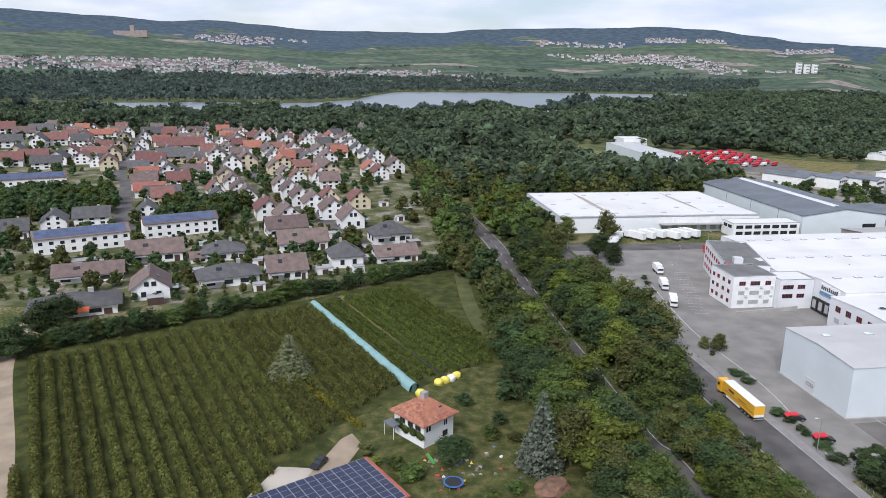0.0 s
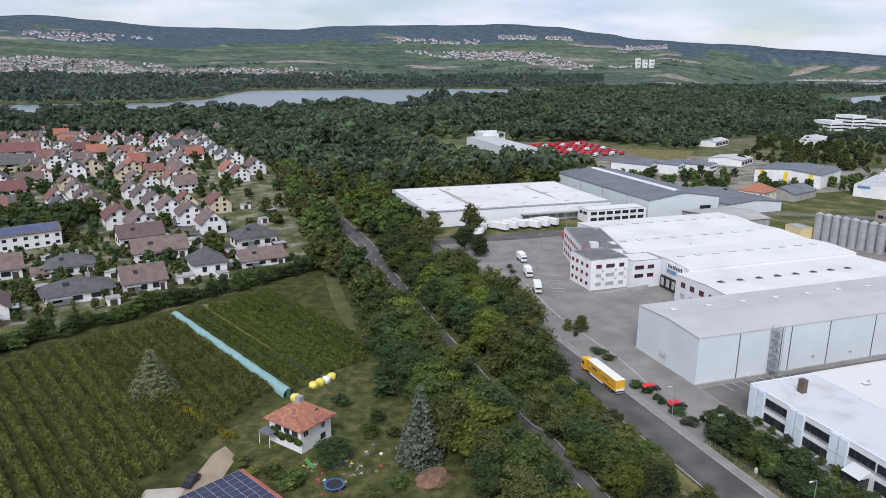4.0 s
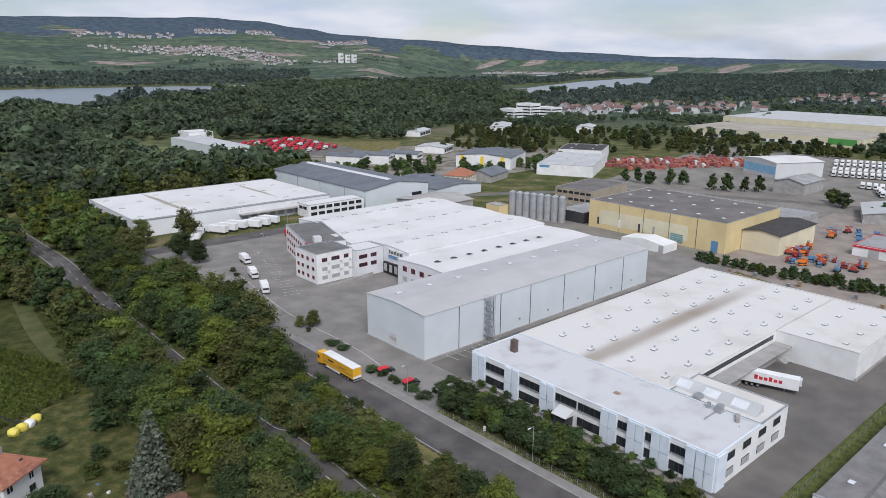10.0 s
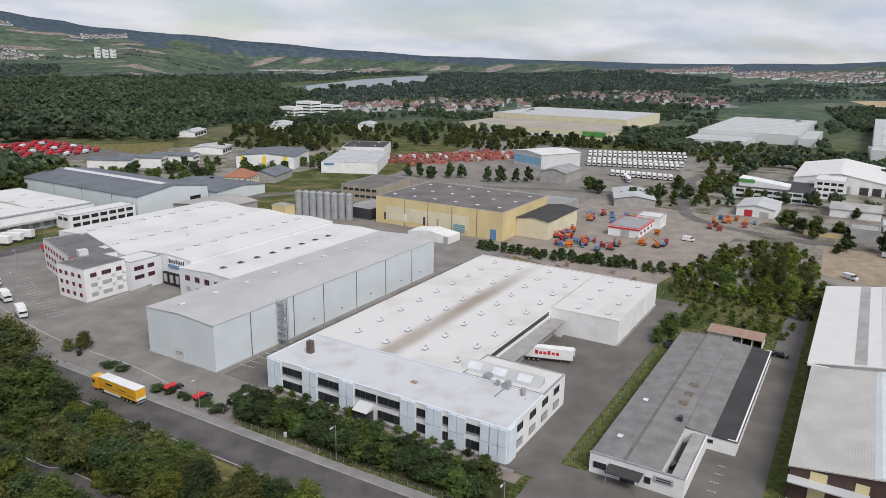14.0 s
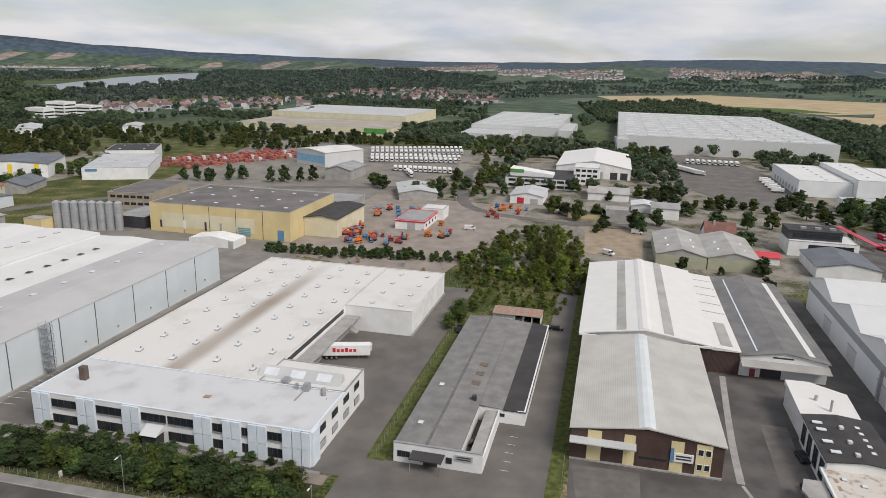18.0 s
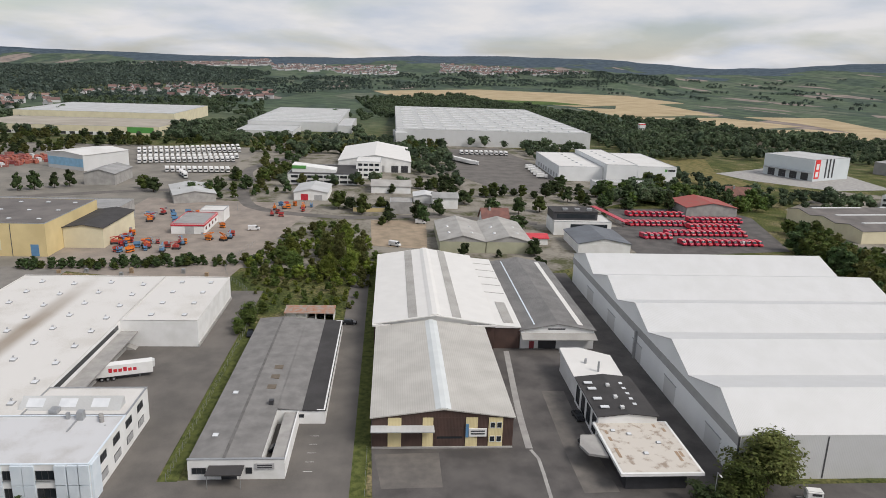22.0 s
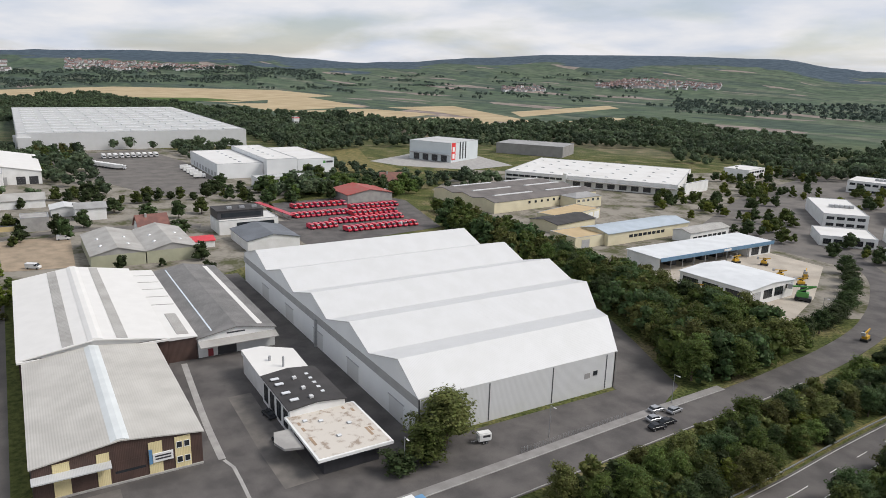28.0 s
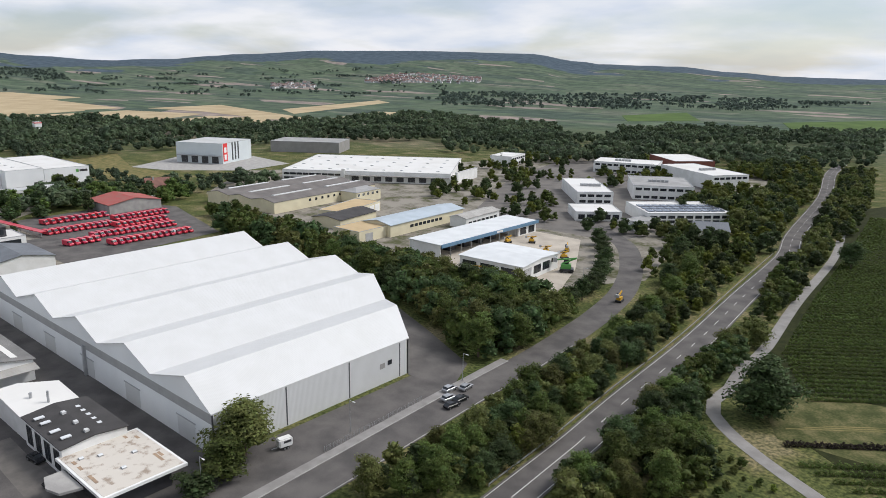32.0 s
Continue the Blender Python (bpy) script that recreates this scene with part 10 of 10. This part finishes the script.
dashes("centre_line", SOUTH_LINE[2:4], 0.116, 0.16, 40, 1, "white solid centre line of the road")
dashes("centre_line", SOUTH_LINE[3:], 0.116, 0.16, 4, 8, "white dashed centre line of the road")
shift = lambda line, d: [(x + d, y) for x, y in line]
for d in (-3.5, 3.5):
    dashes("edge_line", shift(NORTH_LINE, d), 0.113, 0.13, 500, 0, "white edge line of the road")
for d in (-3.9, 3.9):
    dashes("edge_line", shift(SOUTH_LINE, d), 0.117, 0.13, 500, 0, "white edge line of the road")
ribbon("pavement_street", shift(STREET_LINE[1:8], 5.6), 2.4, 0.2, pavement_mat, "grey slab pavement along the works", "pavement")
ribbon("kerb_street", shift(STREET_LINE[1:8], 4.35), 0.22, 0.24, concrete, "concrete kerb of the street", "kerb")
ribbon("kerb_street_west", shift(STREET_LINE[:9], -4.4), 0.22, 0.2, concrete, "concrete kerb of the street", "kerb")
ribbon("verge_street", [(85.6, 178), (83.8, 160), (83.4, 130), (84.2, 60), (87, 10), (90, -60)], 3.0, 0.088, dry_grass, "dry grass verge of the works street", "verge")
for line, d in ((SOUTH_LINE[2:8], 5.0),):
    ribbon("verge_main_road", shift(line, d + 0.9), 1.4, 0.09, dry_grass, "dry grass verge of the road", "verge")
    pts = smooth_line(shift(line, d + 0.3), 4.0)
    gr = thing("guard_rail", pose(0, 0, 0), "grey steel guard rail along the country road", "guard rail")
    bm = bmesh.new()
    for p, q in zip(pts, pts[1:]):
        p, q = Vector(p), Vector(q)
        dd = (q - p).normalized()
        n = Vector((-dd.y, dd.x)) * 0.05
        vs = [bm.verts.new((c.x, c.y, z)) for c in (p + n, q + n) for z in (0.5, 0.85)] + [bm.verts.new((c.x, c.y, z)) for c in (p - n, q - n) for z in (0.5, 0.85)]
        for f in ((0, 1, 3, 2), (5, 4, 6, 7), (1, 5, 7, 3), (0, 2, 6, 4)):
            bm.faces.new([vs[i] for i in f])
    part("rail", bm, galv, gr)
    for p in pts[::1]:
        part("post", boxes((p[0] - 0.06, p[1] - 0.06, 0, p[0] + 0.06, p[1] + 0.06, 0.8)), galv, gr)


def mesh_fence(pts, h, label, step=2.5):
    """Posts and thin rails along a plan line."""
    f = thing("fence", pose(0, 0, 0), label, "fence")
    line = smooth_line(pts, step)
    for p in line:
        part("post", cyl(bmesh.new(), p[0], p[1], 0, h, 0.04, n=5), galv, f)
    bm = bmesh.new()
    for p, q in zip(line, line[1:]):
        p, q = Vector(p), Vector(q)
        for z in [0.15 + (h - 0.2) * k / 5 for k in range(6)]:
            n = Vector((0, 0, 0.02))
            a = [bm.verts.new((*c, z + e)) for c in (p, q) for e in (-0.012, 0.012)]
            bm.faces.new((a[0], a[2], a[3], a[1]))
    part("wire_mesh", bm, galv, f)


mesh_fence([(121, 41.5), (205, 42)], 1.8, "wire mesh fence on a green strip")
mesh_fence([(97.5, 108), (98.2, 52)], 1.4, "wire fence behind the pavement")
mesh_fence([(97, 4), (131, 4.2)], 1.5, "wire fence at the yard's edge")
mesh_fence([(105, -85), (106, -116)], 1.3, "grey metal fence along the pavement", 1.2)
mesh_fence([(120, -196), (131, -197), (145, -194)], 1.6, "dark railing round the concrete yard", 1.5)
mesh_fence([(233, 48), (262, 62), (300, 58)], 2.0, "wire fence behind the yard")
# green strips
sheet("grass_strip", [(121, 39.5), (205, 39.5), (205, 43.2), (121, 43.2)], 0.085, mat("lawn_green", (0.125, 0.14, 0.045), (0.055, 0.07, 0.022), 1.6, 0.95, bump=0.5, fine=8, spec=0.1), "green lawn strip beside the workshop", "grass")
sheet("grass_strip_south", [(132, 3.8), (262, 4.6), (262, 7.6), (132, 7.0), (114, 7.0), (114, 4)], 0.086, mat("lawn_green", (0.1, 0.1, 0.04)), "mown grass strip beside the striped hall", "grass")
sheet("grass_front", [(99, 48), (109.5, 48), (109.5, 112), (99, 112)], 0.08, mat("planting_soil", (0.07, 0.075, 0.03), (0.035, 0.035, 0.018), 2, 0.95, bump=0.5, fine=8, spec=0.1), "planted strip before the office", "grass")
ribbon("pavement_office", [(112.5, 50), (112.5, 117)], 2.6, 0.1, pavement_mat, "paved path along the office", "pavement")
ribbon("drain_line", [(131.5, -30), (128, -31), (110, -30.5)], 0.7, 0.09, concrete, "pale concrete drain strip in the yard", "drain")
ribbon("drain_yard", [(184, -33), (150, -30.5), (132, -29.8)], 1.5, 0.092, concrete, "pale concrete strip beside the striped hall", "drain")
sheet("yard_machine", [(182, -208), (204, -225), (204, -292), (165, -292), (140, -245), (127, -210), (132, -198), (146, -194)], 0.08, pale_concrete, "pale dusty concrete machine yard", "yard")
sheet("yard_red_vans", [(288, -108), (345, -108), (345, -118), (392, -118), (398, -192), (372, -200), (300, -182)], 0.078, asphalt, "dark asphalt van park", "yard")
sheet("yard_cold_store", [(440, -70), (515, -45), (665, -40), (680, -100), (590, -116), (440, -118)], 0.07, yard_asphalt, "grey asphalt lorry yard", "yard")
sheet("yard_sign", [(545, -258), (512, -268), (470, -310), (480, -360), (560, -370), (620, -420), (640, -400), (570, -300)], 0.08, concrete, "pale concrete apron of the sign hall", "yard")
sheet("yard_sand", [(296, -16), (352, -18), (352, 10), (300, 8)], 0.09, dirt, "bare sandy lot", "yard")
sheet("field_dry", [(600, -205), (500, -212), (470, -225), (480, -262), (545, -258), (640, -290)], 0.07, dry_grass, "dry meadow beside the sign hall", "meadow")
sheet("yard_south_offices", [(150, -300), (240, -300), (300, -420), (340, -560), (200, -600), (140, -420)], 0.05, yard_asphalt, "grey roads between the offices", "yard")
sheet("grass_meadow", [(175, 588), (232, 592), (236, 640), (172, 642)], 0.36, mat("pale_meadow", (0.20, 0.215, 0.08), (0.13, 0.145, 0.055), 9, 0.95, fine=9, spec=0.1), "pale green meadow in the wood", "meadow")
edge_grass = mat("edge_grass", (0.115, 0.115, 0.05), (0.065, 0.08, 0.03), 6, 0.95, bump=0.3, spec=0.1)
sheet("path_house_drive", [(-8.3, 123.5), (-5.4, 129.5), (-1.7, 137.3), (0.7, 139.4), (2.7, 134.4), (0.4, 129.1), (-2.5, 122.2)], 0.115, dirt, "bare earth drive before the small house", "path")
ribbon("path_orchard_edge", [(44, 258), (41.5, 232), (40.5, 209), (41.5, 190), (42, 174)], 5.0, 0.11, edge_grass, "rough grass strip at the orchard edge", "path")
sheet("grass_north_lot", [(310, 490), (367, 590), (430, 540), (345, 452)], 0.06, dry_grass, "dry grassy lot", "meadow")
sheet("yard_north_park", [(272, 510), (360, 500), (375, 640), (280, 660)], 0.065, yard_asphalt, "asphalt of the red vehicle park", "yard")
ribbon("estate_road", [(439, 91), (379, 73), (357, 25), (363, -19), (356, -56), (350, -75)], 7, 0.12, yard_asphalt, "grey estate road")
ribbon("estate_road_north", [(215, 292), (275, 296), (300, 290), (345, 262), (380, 230), (420, 150), (440, 91), (520, 100), (650, 60)], 8, 0.118, yard_asphalt, "grey estate road")
ribbon("village_street", [(-100, 340), (-111, 370), (-135, 464), (-160, 538), (-187, 680), (-216, 814)], 8, 0.08, asphalt, "grey village street")
ribbon("village_street_east", [(28, 280), (7, 307), (-5, 342), (-21, 385), (-46, 459), (-62, 507), (-80, 560)], 7, 0.084, asphalt, "grey village street between gardens")
# hedge before the office: rows of dark bushes
for k in range(44):
    y = 112 - (k // 2) * 2.85 + random.uniform(-0.6, 0.6)
    plant((101.2, 105.6)[k % 2] + random.uniform(-0.9, 0.9), y, random.uniform(3.6, 5.0) + (0.6 if k % 2 else 0), random.uniform(5.2, 6.8), random.choice(["dark", "green", "dark"]), 3, "hedge_bush", label="dense dark green hedge bush before the office", group="office hedge")
sheet("yard_strip", [(112, 9.5), (112, 6.9), (114, 6.9), (262, 7.4), (262, 14), (206, 14), (206, 9.2)], 0.066, yard_asphalt, "asphalt lane between the halls", "yard")
sheet("pavement_office", [(109.6, 48), (112.9, 48), (112.9, 112), (109.6, 112)], 0.12, mat("brown_paving", (0.25, 0.215, 0.18), (0.19, 0.165, 0.14), 2, 0.9, fine=9), "brown paved path along the office", "pavement")
for k in range(14):
    plant(113.4, 112 - k * 4.3, random.uniform(1.4, 2.6), random.uniform(2.0, 3.2), random.choice(["green", "dark"]), 1, "shrub", label="small clipped shrub along the office wall", group="office shrubs")
for x, y, h, w in ((99, 137, 1.6, 4.5), (99.5, 133, 1.5, 3), (99.3, 129.5, 1.6, 2.2), (99.2, 127.4, 1.7, 2.4), (99.6, 122, 1.2, 5), (99.8, 117, 1.2, 5), (103, 117.5, 1.3, 2.0), (107, 118.5, 1.2, 4), (110.5, 119.5, 1.2, 4), (104.2, 174, 5.4, 5.5), (101.6, 177, 3, 4), (101, 171.5, 1.4, 2), (100.7, 158, 1.5, 5), (101, 154, 1.4, 4), (112, 243, 1.4, 3), (110, 236, 1.4, 3), (107, 226, 1.4, 3)):
    plant(x, y, h, w, "dark" if h < 3 else "olive", 1, "shrub", label="low dark green shrub at the yard's edge", group="yard shrubs")
for x, y, h in ((203, 42, 7.5), (199, 44.5, 4), (196, 43.5, 3.5), (214, 40, 4)):
    plant(x, y, h, h * 1.05, "green", 1, label="round green tree beside the garages")
b = Bld("bin_shelter", 103, 113, "small shelter with a pale flat roof", "shelter")
b.box("roof", concrete, 101.2, 112.0, 2.3, 106.2, 115.0, 2.55)
b.box("back_wall", frame_dark, 101.6, 114.5, 0.05, 105.8, 114.7, 2.3)
for x in (101.6, 105.6):
    b.box("post", frame_dark, x, 112.3, 0.05, x + 0.15, 112.45, 2.3)
mesh_fence([(98, 118.5), (100.5, 113), (101, 110)], 1.3, "grey metal gate beside the pavement", 0.8)
for x, y, lb in ((99, 96.5, "white junction box on the pavement"), (102.2, 54.5, "white junction box on the pavement")):
    bm = boxes((-0.3, -0.2, 0, 0.3, 0.2, 1.1))
    bmesh.ops.bevel(bm, geom=bm.edges[:], offset=0.03, segments=1, affect="EDGES")
    ob = link_mesh("junction_box", bm, white_metal)
    ob.matrix_basis = pose(x, y, 0.1)
    tagged(ob, lb, "junction box")
# parking lines
bm = bmesh.new()
for k in range(16):
    y = 205 + k * 3.0
    x = 112 + k * 1.0
    bm.faces.new([bm.verts.new(p) for p in ((x, y, 0.07), (x + 5, y - 1.2, 0.07), (x + 5, y - 1.08, 0.07), (x, y + 0.12, 0.07))])
for k in range(7):
    x = 120 + k * 3
    bm.faces.new([bm.verts.new(p) for p in ((x, 131.8, 0.07), (x + 0.12, 131.8, 0.07), (x + 0.5, 127.5, 0.07), (x + 0.38, 127.5, 0.07))])
for k in range(5):
    y = 14.5 - k * 0 + k * 1.8
    bm.faces.new([bm.verts.new(p) for p in ((124 + k * 3.4, 14.6, 0.075), (124.12 + k * 3.4, 14.6, 0.075), (124.12 + k * 3.4, 16.4, 0.075), (124 + k * 3.4, 16.4, 0.075))])
tagged(link_mesh("parking_lines", bm, line_paint), "white painted parking lines on asphalt", "road line", kind="stuff")
dashes("yard_line", [(98.5, 118), (104, 150), (104.5, 190), (112, 240)], 0.075, 0.14, 500, 0, "white boundary line of the yard")
# pallets and crates stacked behind the loading hall
rnd = random.Random(21)
wood_p = mat("pallet_wood", (0.36, 0.27, 0.17), (0.28, 0.2, 0.13), 1, 0.9)
for k in range(26):
    x, y = 238 + rnd.uniform(0, 18), 62 + k * 2.3
    h = rnd.uniform(0.6, 2.4)
    n = int(h / 0.15)
    o = thing("pallet_stack", pose(x, y, 0.06, 0, 0, rnd.uniform(-6, 6)), "stack of wooden pallets behind the loading hall" if k % 3 else "stack of grey mesh crates behind the hall", "pallets", "pallet stacks")
    for i in range(0, n, 2):
        part("pallet", boxes((-0.6, -0.6, 0.15 * i, 0.6, 0.6, 0.15 * i + 0.2)), wood_p if k % 3 else galv, o)
# worn patches in the dark yard
patch_mat = mat("worn_asphalt", (0.165, 0.150, 0.135), (0.115, 0.106, 0.098), 3, 0.9, bump=0.15)
for poly in ([(159.0, -37.9), (159.0, -43.5), (142.8, -43.2), (116.1, -44.3), (115.8, -37.4), (129.5, -37.2)], [(130.1, 2.7), (130.6, -10.6), (118.2, -10.6), (117.9, 1.1)]):
    sheet("yard_patch", poly, 0.076, patch_mat, "worn paler patch in the asphalt yard", "yard")
